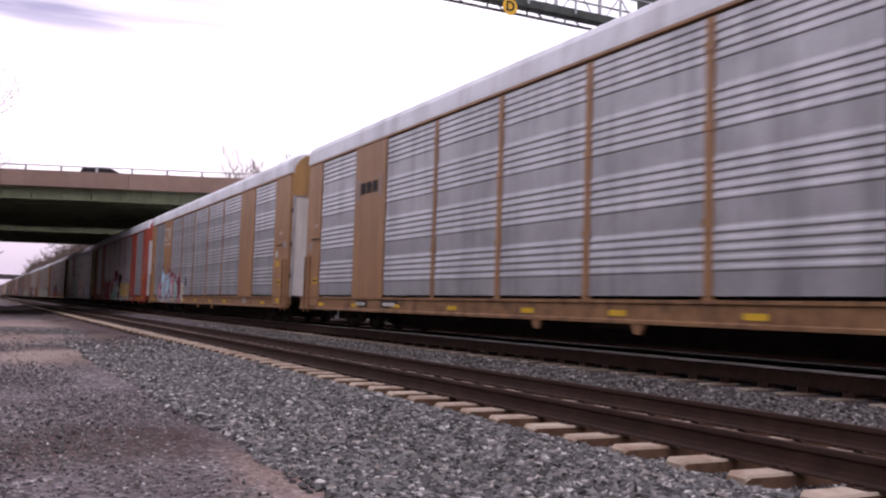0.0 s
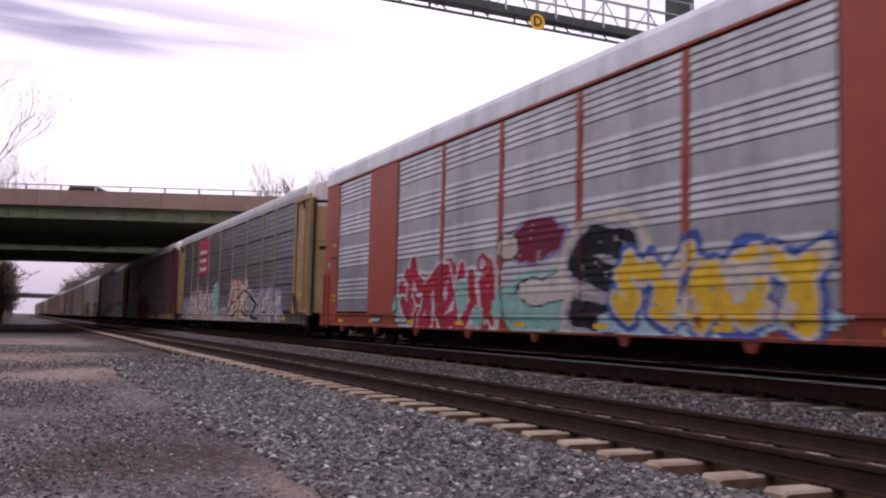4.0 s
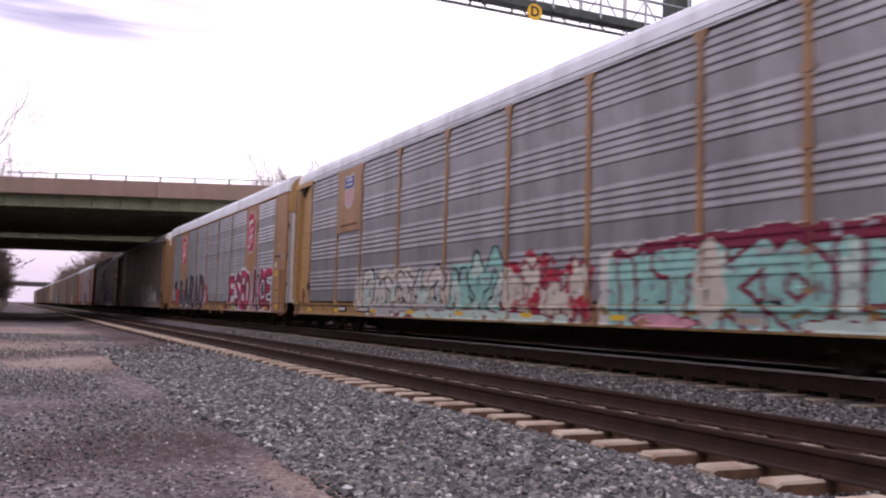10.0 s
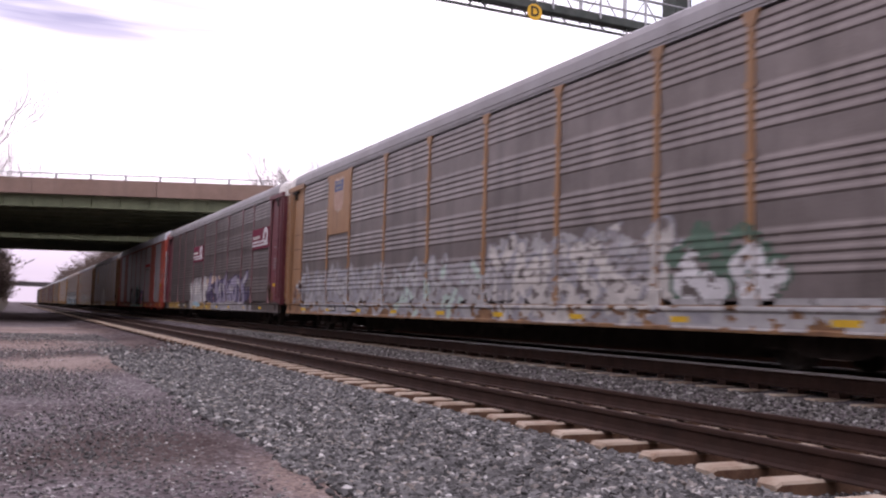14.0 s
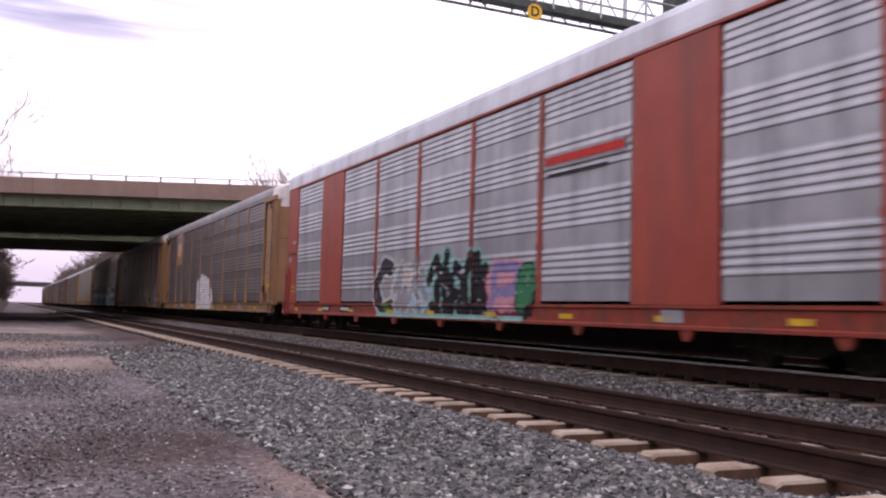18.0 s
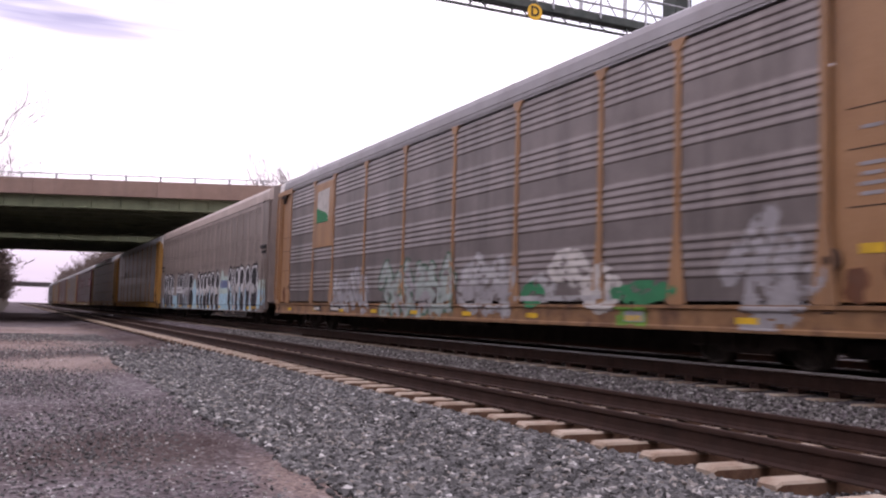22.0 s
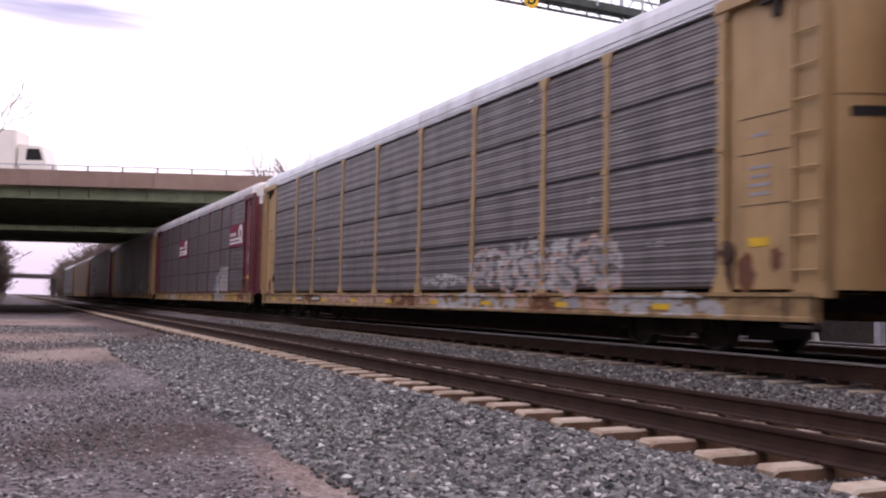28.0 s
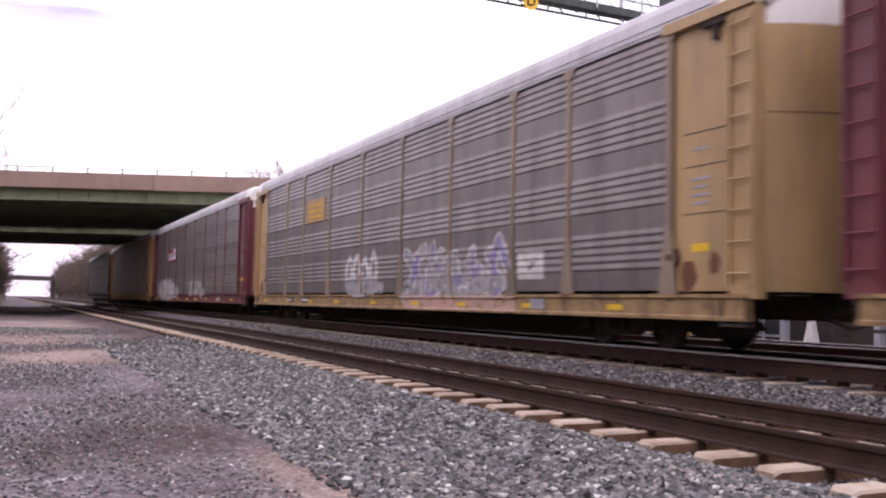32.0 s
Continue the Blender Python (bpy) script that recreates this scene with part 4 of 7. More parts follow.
def truck_parts():
    def make():
        s = Shape()
        out = [(-1.25, 0.36), (-1.12, 0.52), (-0.72, 0.56), (-0.42, 0.74), (0.42, 0.74), (0.72, 0.56), (1.12, 0.52), (1.25, 0.36), (0.62, 0.36), (0.45, 0.26), (-0.45, 0.26), (-0.62, 0.36)]
        s.slab([(y, z - 0.05) for y, z in out], -0.07, 0.07)
        for y in (-0.16, 0, 0.16):
            s.tube((-0.11, y, 0.28), (-0.11, y, 0.58), 0.055, n=8)
        for y in (-0.89, 0.89):
            s.box(-0.16, -0.06, y - 0.12, y + 0.12, 0.28, 0.5, bevel=0.03)
        return s.mesh("side_frame", M["under_black"])
    side = once("side_frame", make)

    def axle():
        s = Shape()
        r = 0.40
        for sx in (-1, 1):
            x = sx * GAUGE / 2
            s.lathe_x([(x + sx * 0.068, 0.0), (x + sx * 0.068, 0.12), (x + sx * 0.02, 0.17), (x + sx * 0.01, 0.33), (x + sx * 0.065, 0.35), (x + sx * 0.068, r - 0.01), (x - sx * 0.05, r),
                       (x - sx * 0.055, r + 0.025), (x - sx * 0.085, r + 0.025), (x - sx * 0.085, 0.34), (x - sx * 0.03, 0.16), (x - sx * 0.08, 0.1)], 24)
        s.tube((-1.05, 0, 0), (1.05, 0, 0), 0.08, n=10)
        return s.mesh("wheelset", M["wheel_steel"])
    ax = once("wheelset", axle)
    bol = once("bolster", lambda: Shape().box(-1.0, 1.0, -0.2, 0.2, 0.42, 0.72, bevel=0.04).mesh("bolster", M["under_black"]))
    return side, ax, bol


WHEELS = {-1: [], 1: []}
CARS = []


def running_gear(car, deep=True):
    side, ax, bol = truck_parts()
    for e in (-1, 1):
        tk = part("truck", bol, None, car, "dark grimy cast truck", at=(0, e * 10.1, 0))
        for sx in (-1, 1):
            p = part("side_frame", side, None, tk, at=(sx * 1.0, 0, 0))
            if sx > 0:
                p.rotation_euler = (0, 0, math.pi)
        for k in (-1, 1):
            WHEELS[k].append(part("wheelset", ax, None, tk, at=(0, k * 0.89, 0.40)))
        part("brake_rigging", once("rigging", lambda: Shape().box(-0.6, 0.6, -1.25, 1.25, 0.28, 0.6, bevel=0.05).box(-0.62, 0.62, -1.5, -1.3, 0.2, 0.42, bevel=0.03).mesh("brake_rigging", M["under_black"])), None, tk)

        def hook():
            s = Shape().box(-0.09, 0.09, -0.45, 0.35, 0.72, 0.92, bevel=0.03)
            s.box(-0.19, 0.17, 0.3, 0.48, 0.66, 0.98, bevel=0.05)
            s.tube((0.3, -0.3, 0.7), (0.22, 0.35, 0.42), 0.025)
            s.tube((0.22, 0.35, 0.42), (0.05, 0.5, 0.5), 0.025)
            return s.mesh("coupler", M["under_black"])
        c = part("coupler", once("coupler", hook), None, car, "dark knuckle coupler with an air hose", at=(0, e * 13.75, 0))
        if e < 0:
            c.rotation_euler = (0, 0, math.pi)

    def frame_mesh():
        s = Shape().box(-0.35, 0.35, -13.6, 13.6, 0.62, 0.86)
        if deep:
            s.slab([(-8.9, 0.62), (-8.3, 0.14), (8.3, 0.14), (8.9, 0.62)], -0.4, 0.4)
        s.box(-1.5, 1.5, -13.5, 13.5, 0.80, 0.87)
        for k in range(-8, 9):
            s.box(-1.46, 1.46, k * 1.55 - 0.05, k * 1.55 + 0.05, 0.66, 0.80)
        s.tube((-0.8, -7.5, 0.62), (-0.8, 7.0, 0.62), 0.03)
        return s.mesh("underframe", M["under_black"])
    part("underframe", once(("underframe", deep), frame_mesh), None, car)
    part("air_reservoir", once("reservoir", lambda: Shape().tube((-0.85, -2.2, 0.55), (-0.85, -0.9, 0.55), 0.17, n=12).mesh("air_reservoir", M["under_black"])), None, car)
    part("brake_valve", once("valve", lambda: Shape().box(-1.05, -0.6, 1.0, 1.5, 0.42, 0.8, bevel=0.03).mesh("brake_valve", M["under_black"])), None, car)
    part("tool_box", once("toolbox", lambda: Shape().box(-1.3, -1.15, 3.2, 3.6, 0.38, 0.7, bevel=0.02).mesh("tool_box", M["under_black"])), None, car)


def sill_mesh(m):
    def make():
        s = Shape()
        for sx in (-1, 1):
            s.prism([(sx * 1.44, Z_SILL), (sx * 1.55, Z_SILL), (sx * 1.55, Z_SILL + 0.05), (sx * 1.525, Z_SILL + 0.07), (sx * 1.525, Z_DECK - 0.06), (sx * 1.56, Z_DECK - 0.04), (sx * 1.56, Z_DECK + 0.012), (sx * 1.44, Z_DECK + 0.012)], -13.55, 13.55)
        return s.mesh("side_sill", m)
    return once(("sill", m.name), make)


def far_side_mesh(m, p):
    def make():
        s = Shape()
        o = [(1.475 + relief(i, "group"), Z_P0 + i * STEP) for i in range(0, N_STEP + 1)]
        o += [(1.42, Z_P1), (1.42, Z_P0)]
        s.prism(o, -11.9, 11.9)
        s.mi = 1
        for u in BAYS:
            s.box(1.46, 1.55, MID - u - 0.09, MID - u + 0.09, Z_P0 - 0.06, Z_P1)
        for e in (-1, 1):
            s.box(1.42, 1.53, e * 11.95, e * 13.7, Z_P0 - 0.06, Z_P1 + 0.1)
        return s.mesh("far_side", m, p)
    return once(("far", m.name, p.name), make)


def ladder_mesh(m, z0, z1, n, width):
    def make():
        s = Shape()
        for y in (-width / 2, width / 2):
            s.box(-0.02, 0.02, y - 0.02, y + 0.02, z0, z1)
        for k in range(n):
            z = z0 + 0.15 + k * (z1 - z0 - 0.3) / (n - 1)
            s.tube((-0.02, -width / 2, z), (-0.02, width / 2, z), 0.016)
        return s.mesh("ladder", m)
    return once(("ladder", m.name, z0, z1, n, width), make)


def end_door_mesh(m, z0, z1, x0, x1, bulge, crown=None):
    """Half of the curved end doors, seen from the front: from the corner to the middle."""
    def make():
        n = 9
        o = []
        for i in range(n + 1):
            a = i / n
            x = x0 + (x1 - x0) * a
            o.append((x, -bulge * math.sin(min(1, a * 1.25) * math.pi / 2)))
        o += [(x1, -bulge + 0.07), (x0 + 0.07, 0.07), (x0, 0.07)]
        k = len(o)
        def top(x):   # under the rounded roof
            pts = [(0.0, 0.0), (0.8, -0.03), (1.15, -0.10), (1.34, -0.26), (1.45, -0.55), (1.6, -0.62)]
            for (a, da), (b, db) in zip(pts, pts[1:]):
                if abs(x) <= b:
                    return crown + da + (db - da) * (abs(x) - a) / (b - a)
            return crown - 0.62
        v = [(x, y, z0) for x, y in o] + [(x, y, top(x) if crown else z1) for x, y in o]
        return Shape().add(v, [(i, (i + 1) % k, k + (i + 1) % k, k + i) for i in range(k)] + [tuple(range(k))[::-1], tuple(range(k, 2 * k))]).mesh("end_door", m)
    return once(("end", m.name, z0, z1, x0, x1, bulge, crown), make)


def strokes(letter):
    """A letter as strokes in a unit square."""
    table = {"A": "0,0 .5,1 1,0|.2,.38 .8,.38", "B": "0,0 0,1 .75,.95 .8,.6 .1,.52 .9,.42 .85,.05 0,0", "C": "1,.9 .5,1 .05,.6 .05,.35 .5,0 1,.1", "D": "0,0 0,1 .7,.9 1,.5 .7,.08 0,0",
             "E": "1,1 0,1 0,0 1,0|0,.52 .8,.52", "I": ".5,0 .5,1", "K": "0,0 0,1|1,1 .05,.5 1,0", "L": "0,1 0,0 1,0", "M": "0,0 0,1 .5,.4 1,1 1,0", "N": "0,0 0,1 1,0 1,1", "O": ".5,1 .05,.7 .05,.3 .5,0 .95,.3 .95,.7 .5,1",
             "R": "0,0 0,1 .8,.95 .85,.6 .1,.5 1,0", "S": "1,.9 .4,1 .05,.75 .9,.4 .7,.02 0,.1", "T": "0,1 1,1|.5,1 .5,0", "U": "0,1 .05,.2 .5,0 .95,.2 1,1", "V": "0,1 .5,0 1,1", "W": "0,1 .25,0 .5,.7 .75,0 1,1", "Y": "0,1 .5,.5 1,1|.5,.5 .5,0",
             "P": "0,0 0,1 .8,.95 .95,.72 .75,.5 .05,.45", "G": "1,.85 .5,1 .05,.6 .05,.3 .5,0 1,.15 1,.45 .6,.45", "H": "0,0 0,1|1,0 1,1|0,.5 1,.5", "F": "0,0 0,1 1,1|0,.52 .8,.52"}
    if letter not in table:
        shapes = ("-.1,.2 .3,.95 .5,.35 .9,.85 1.15,.1|.2,0 .95,.3", "1.1,.7 .6,1.05 .35,.55 .8,.35 .45,.05 -.1,.3|.1,.8 .3,.9", "-.1,.5 .3,1 .25,.1 .7,.6 .6,0 1.15,.45", ".5,.8 .25,.55 .5,.2 .9,.45 .75,.95 .1,.9 -.05,.3 .4,-.05 1.1,.1",
                  "-.15,.85 .4,.6 .15,.1 .75,0 .6,.75 1.15,1", "-.1,.1 .45,.3 .1,.75 .6,1 .8,.4 1.15,.65|.3,.5 .9,.1", "-.1,.65 .5,1.05 1.1,.75 .55,.5 .9,.05 .2,.15")
        shapes += (".45,-.05 .3,.5 .6,1|.75,.25 .8,.05", ".3,1 .7,.72 .3,.38 .75,0|.2,.1 .25,0", ".6,1 .3,.62 .65,.3 .3,0|.8,.95 .85,.75")
        return [[tuple(float(c) for c in p.split(",")) for p in line.split()] for line in shapes[int(letter)].split("|")]
    return [[tuple(float(c) for c in p.split(",")) for p in line.split()] for line in table[letter].split("|")]


def mask(U, Z, word, u0, u1, z0, z1, seed):
    """Distance of the points to the strokes of a hand-sprayed word."""
    rng = random.Random(seed)
    d = np.full(U.shape, 9.0)
    w = (u1 - u0) / len(word)
    for k, ch in enumerate(word):
        if ch == " ":
            continue
        lean, dz, hh = rng.uniform(-0.14, 0.14), rng.uniform(-0.06, 0.06), rng.uniform(0.9, 1.08)
        a = u0 + k * w + w * 0.14
        for line in strokes(ch):
            if ch.isdigit():
                line = [(x + rng.uniform(-0.1, 0.1), z + rng.uniform(-0.1, 0.1)) for x, z in line]
            pts = [(a + (x + lean * z) * w * 0.72, z0 + dz + z * hh * (z1 - z0)) for x, z in line]
            for (ax, az), (bx, bz) in zip(pts, pts[1:]):
                dx, dzz = bx - ax, bz - az
                t = np.clip(((U - ax) * dx + (Z - az) * dzz) / (dx * dx + dzz * dzz + 1e-9), 0, 1)
                d = np.minimum(d, np.hypot(U - ax - t * dx, Z - az - t * dzz))
    return d


def surface_x(U, i, z, style, posts):
    if z < Z_P0 - 0.07:
        x = np.full(U.shape, -1.562 if z > Z_DECK - 0.07 else (-1.552 if z < Z_SILL + 0.06 else -1.527))
    elif z < Z_P0:
        x = np.full(U.shape, X_SIDE)
    elif style == "smooth":
        r = np.abs((U - 0.9 + 0.506) % 1.0125 - 0.506)
        x = np.where((r < 0.13) & (U > 0.7) & (U < 25.4), X_SIDE - 0.003, np.where((U > 0.85) & (U < 25.25), X_SIDE + 0.012, X_SIDE + 0.008))
    else:
        x = np.full(U.shape, X_PANEL - max(0.0, relief(i, style)))
    if z >= Z_P0 - 0.07 and posts:
        for b in BAYS:
            x = np.where(np.abs(U - b) < (0.16 if z < Z_P0 + 0.18 else 0.075), X_POST - 0.018 if z < Z_P0 + 0.18 else X_POST - 0.013, x)
    return x


def graffiti(car, style, spec, seed, posts=True, solid_bays=(), worn=0.04):
    """Sprayed lettering that follows the relief of the car's side, in rows of small patches."""
    inks, layers = [], []
    du = 0.032
    i0 = -14
    z_of = lambda i: Z_P0 + i * STEP
    lo = min(s[1] for s in spec) - 0.5
    hi = max(s[2] for s in spec) + 0.5
    nu, nz = int((hi - lo) / du), 68
    U, Zi = np.meshgrid(lo + (np.arange(nu) + 0.5) * du, np.arange(i0, i0 + nz))
    Z = z_of(Zi + 0.5)
    colour, owner = np.full(U.shape, -1), np.full(U.shape, -1)

    def spray(where, ink, piece):
        colour[where] = inks.index(ink)
        owner[where] = piece

    wob = np.array([[noise.noise((u * 1.6, z * 1.6, seed)) for u in U[0, ::4]] for z in Z[:, 0]])
    wob = np.repeat(wob, 4, axis=1)[:, :nu]
    fine = np.array([[noise.noise((u * 6.0, z * 6.0, seed + 3.0)) for u in U[0, ::2]] for z in Z[:, 0]])
    fine = np.repeat(fine, 2, axis=1)[:, :nu]
    if fine.shape[1] < nu:
        fine = np.pad(fine, ((0, 0), (0, nu - fine.shape[1])))
    if wob.shape[1] < nu:
        wob = np.pad(wob, ((0, 0), (0, nu - wob.shape[1])))
    for k, (word, u0, u1, z0, z1, width, fill, line, halo, fleck) in enumerate(spec):
        for c in (fill, line, halo, fleck):
            if c and c not in inks:
                inks.append(c)
        if word == "~":     # a cloud of one colour
            r = np.hypot((U - (u0 + u1) / 2) / ((u1 - u0) / 2), (Z - (z0 + z1) / 2) / ((z1 - z0) / 2)) ** 1.6 + wob * 0.7 + fine * 0.16
            spray(r < 1, fill, k)
            if line:
                spray((r > 0.82) & (r < 1), line, k)
            continue
        if word == "o":     # a smooth round of one colour
            r = np.hypot((U - (u0 + u1) / 2) / ((u1 - u0) / 2), (Z - (z0 + z1) / 2) / ((z1 - z0) / 2)) ** 1.25 + wob * 0.42 + fine * 0.1
            spray(r < 1, fill, k)
            if line:
                spray((r > 0.85) & (r < 1), line, k)
            continue
        if word == "#":     # a block of one colour
            inside = (U > u0) & (U < u1) & (Z > z0) & (Z < z1)
            spray(inside, fill, k)
            continue
        d = mask(U, Z, word, u0, u1, z0, z1, seed + k) + 0.05 * wob + 0.03 * fine
        if halo:
            spray(d + wob * 0.12 < width * 2.2, halo, k)
        if line:
            spray(d < width * (1.75 if halo == "black" else 1.45), line, k)
        spray(d < width, fill, k)
        if fleck:
            spray((d < width * 0.95) & (wob > 0.16), fleck, k)
    # paint that has flaked away
    flake = np.array([[noise.noise((u * 4.0, z * 6.0, seed + 9.0)) + 0.5 * noise.noise((u * 11.0, z * 14.0, seed)) for u in U[0, ::2]] for z in Z[:, 0]])
    flake = np.repeat(flake, 2, axis=1)[:, :nu]
    if flake.shape[1] < nu:
        flake = np.pad(flake, ((0, 0), (0, nu - flake.shape[1])))
    colour = np.where(flake > 0.62 - 2.2 * worn, -1, colour)
    pieces = [Shape() for _ in spec]
    for r in range(nz):
        i = int(Zi[r, 0])
        if not (colour[r] >= 0).any():
            continue
        za, zb = z_of(i), z_of(i + 1)
        if i < 0 and za < Z_SILL + 0.004:
            continue
        if style == "row" and i >= 0 and i % 30 == 29:
            continue
        xa = surface_x(U[r], i, za + 0.002, style, posts) - 0.007
        xb = surface_x(U[r], i + 1, zb - 0.002, style, posts) - 0.007
        for sb0, sb1 in solid_bays:
            inb = (U[r] > sb0) & (U[r] < sb1) & (za > Z_P0 - 0.07)
            xa, xb = np.where(inb, X_SIDE - 0.012, xa), np.where(inb, X_SIDE - 0.012, xb)
        c = 0
        row, own = colour[r], owner[r]
        while c < nu:
            if row[c] < 0:
                c += 1
                continue
            e = c
            while e + 1 < nu and row[e + 1] == row[c] and own[e + 1] == own[c] and xa[e + 1] == xa[c] and xb[e + 1] == xb[c]:
                e += 1
            ya, yb = MID - (lo + c * du), MID - (lo + (e + 1) * du)
            s = pieces[own[c]]
            s.mi = int(row[c])
            s.add([(xa[c], ya, za), (xa[c], yb, za), (xb[c], yb, zb), (xb[c], ya, zb)], [(0, 1, 2, 3)])
            c = e + 1
    for s in pieces:
        if not s.f:
            continue
        me = bpy.data.meshes.new("graffiti")
        me.from_pydata(s.v, [], s.f)
        for c in inks:
            me.materials.append(M["ink_" + c])
        me.polygons.foreach_set("material_index", s.m)
        me.update()
        g = part("graffiti", me, None, car, "sprayed graffiti in " + inks[max(set(s.m), key=s.m.count)].replace("_", " ") + " paint")
        g["kind"] = "stuff"


def bubbles(spans, top, seed):
    """Fat swollen signs, one for each span: a dark head and a dark foot joined by a pale waist, ringed in white inside a dark haze."""
    rng = random.Random(seed)
    N = None
    signs = [("o", a - 0.12, b + 0.12, 1.3, top + 0.09, 0, "black", N, N, N) for a, b in spans]
    for a, b in spans:
        w, mid, hi = b - a, (a + b) / 2, top + rng.uniform(-0.06, 0.03)
        waist = rng.uniform(1.5, 1.72)
        ring = min(0.13, 0.16 * w)
        lean = rng.choice((-0.1, 0.1)) * w
        signs += [("o", a - 0.03, b + 0.03, waist - 0.35, hi, 0, "white", N, N, N), ("o", a - 0.02, b + 0.02, 0.36, waist + 0.2, 0, "chalk", N, N, N),
                  ("o", a + ring, b - ring, waist - 0.05, hi - 0.11, 0, "black", N, N, N),
                  ("o", a + 0.07 * w, b - 0.07 * w, 0.46, waist - 0.08, 0, "black", "plum", N, N),
                  ("o", mid + lean - 0.2 * w, mid + lean + 0.2 * w, waist - 0.3, waist + 0.12, 0, rng.choice(("white", "chalk", "off_white")), N, N, N),
                  ("~", mid - lean * 3.2 - 0.12 * w, mid - lean * 3.2 + 0.12 * w, 0.6, waist, 0, rng.choice(("sky", "chalk", "smoke", "plum")), "plum", N, N)]
    return signs


def flat(name, car, u, z, outline, ink, label="", x=X_SIDE, lift=0.008):
    """A flat painted or riveted mark on the side; outline in (towards the front, up) metres round (u, z)."""
    s = Shape().slab([(-a, b) for a, b in outline], -lift, 0.0)
    return part(name, s, M[ink] if ink in M else M["ink_" + ink], car, label, at=(x, MID - u, z))


def rect(w, h):
    return [(-w / 2, -h / 2), (w / 2, -h / 2), (w / 2, h / 2), (-w / 2, h / 2)]


def emblem(car, kind, u, z, size, faded=True):
    if kind == "shield":
        s = size
        o = [(-0.40 * s, 0.45 * s), (-0.22 * s, 0.5 * s), (0, 0.44 * s), (0.22 * s, 0.5 * s), (0.40 * s, 0.45 * s), (0.40 * s, -0.25 * s), (0.25 * s, -0.42 * s), (0, -0.5 * s), (-0.25 * s, -0.42 * s), (-0.40 * s, -0.25 * s)]
        flat("emblem", car, u, z, o, "tan" if faded else "off_white", "faded shield emblem" if faded else "red, white and blue shield emblem")
        flat("emblem_band", car, u, z + 0.28 * s, [(-0.36 * s, -0.17 * s), (0.36 * s, -0.17 * s), (0.36 * s, 0.15 * s), (0, 0.11 * s), (-0.36 * s, 0.15 * s)], "faded_blue" if faded else "blue", "blue band", lift=0.014)
        for k, zz in enumerate((0.33, 0.2)):
            flat("lettering_bar", car, u, z + zz * s, rect(0.5 * s, 0.07 * s), "smoke" if faded else "white", lift=0.02)
        for k in range(5):
            flat("stripe", car, u + (k - 2) * 0.15 * s, z - 0.15 * s, rect(0.075 * s, 0.48 * s), "faded_pink" if faded else "pink", lift=0.014)
    elif kind == "octagon":
        s = size
        o = lambda q: [(a * q, b * q) for a, b in ((-0.2, 0.5), (0.2, 0.5), (0.4, 0.3), (0.4, -0.3), (0.2, -0.5), (-0.2, -0.5), (-0.4, -0.3), (-0.4, 0.3))]
        flat("emblem", car, u, z, o(s), "off_white", "eight-sided crimson emblem with pale bars")
        flat("emblem_field", car, u, z, o(s * 0.93), "rosy", lift=0.014)
        slant = lambda w, h: [(-w * s / 2, -h * s / 2 - 0.01 * s), (w * s / 2, -h * s / 2 + 0.02 * s), (w * s / 2, h * s / 2 + 0.02 * s), (-w * s / 2, h * s / 2 - 0.01 * s)]
        flat("emblem_field", car, u, z, o(s * 0.86), "pink", lift=0.016)
        flat("emblem_field", car, u, z, o(s * 0.83), "rosy", lift=0.019)
        for k, (a, b, w, h, c) in enumerate(((-0.02, 0.25, 0.44, 0.10, "off_white"), (-0.17, 0.17, 0.10, 0.14, "off_white"), (-0.14, 0.02, 0.14, 0.10, "pink"), (0.09, 0.05, 0.26, 0.13, "pink"), (0.02, -0.11, 0.40, 0.10, "off_white"),
                                             (-0.17, -0.18, 0.10, 0.16, "pink"), (0.1, -0.23, 0.22, 0.10, "pink"), (-0.1, -0.33, 0.2, 0.07, "off_white"))):
            flat("lettering_bar", car, u + a * s, z + b * s, slant(w, h), c, lift=0.024 + 0.002 * k)
    elif kind == "wheel":
        s = size
        flat("emblem", car, u, z, rect(2.68, 0.97 * s), "maroon", "maroon board with a pale wheel-and-stripes emblem", lift=0.02)
        for zz, x1 in ((-0.15, 0.72), (-0.31, 1.0)):
            flat("emblem_bar", car, u, z, [(-1.25, (zz - 0.045) * s), (x1, (zz - 0.045) * s), (x1, (zz + 0.045) * s), (-1.25, (zz + 0.045) * s)], "white", lift=0.028)
        turn = [radians(215 - 14 * i) for i in range(21)]
        ring = [(0.36 * math.cos(a), 0.36 * s * math.sin(a)) for a in turn] + [(0.17 * math.cos(a), 0.15 * s * math.sin(a)) for a in turn[::-1]]
        flat("emblem_arc", car, u + 0.82, z + 0.10 * s, ring, "white", lift=0.03)
        flat("emblem_arc", car, u + 0.82, z, [(-0.16, -0.355 * s), (0.42, -0.355 * s), (0.36, -0.2 * s), (0.16, -0.1 * s), (-0.05, -0.1 * s)], "white", lift=0.032)
        for k in range(6):
            flat("lettering_bar", car, u - 1.12 + 0.2 * k, z + 0.07 * s, rect(0.15, 0.15 * s), "off_white", lift=0.028)
    elif kind == "bars":
        s = size
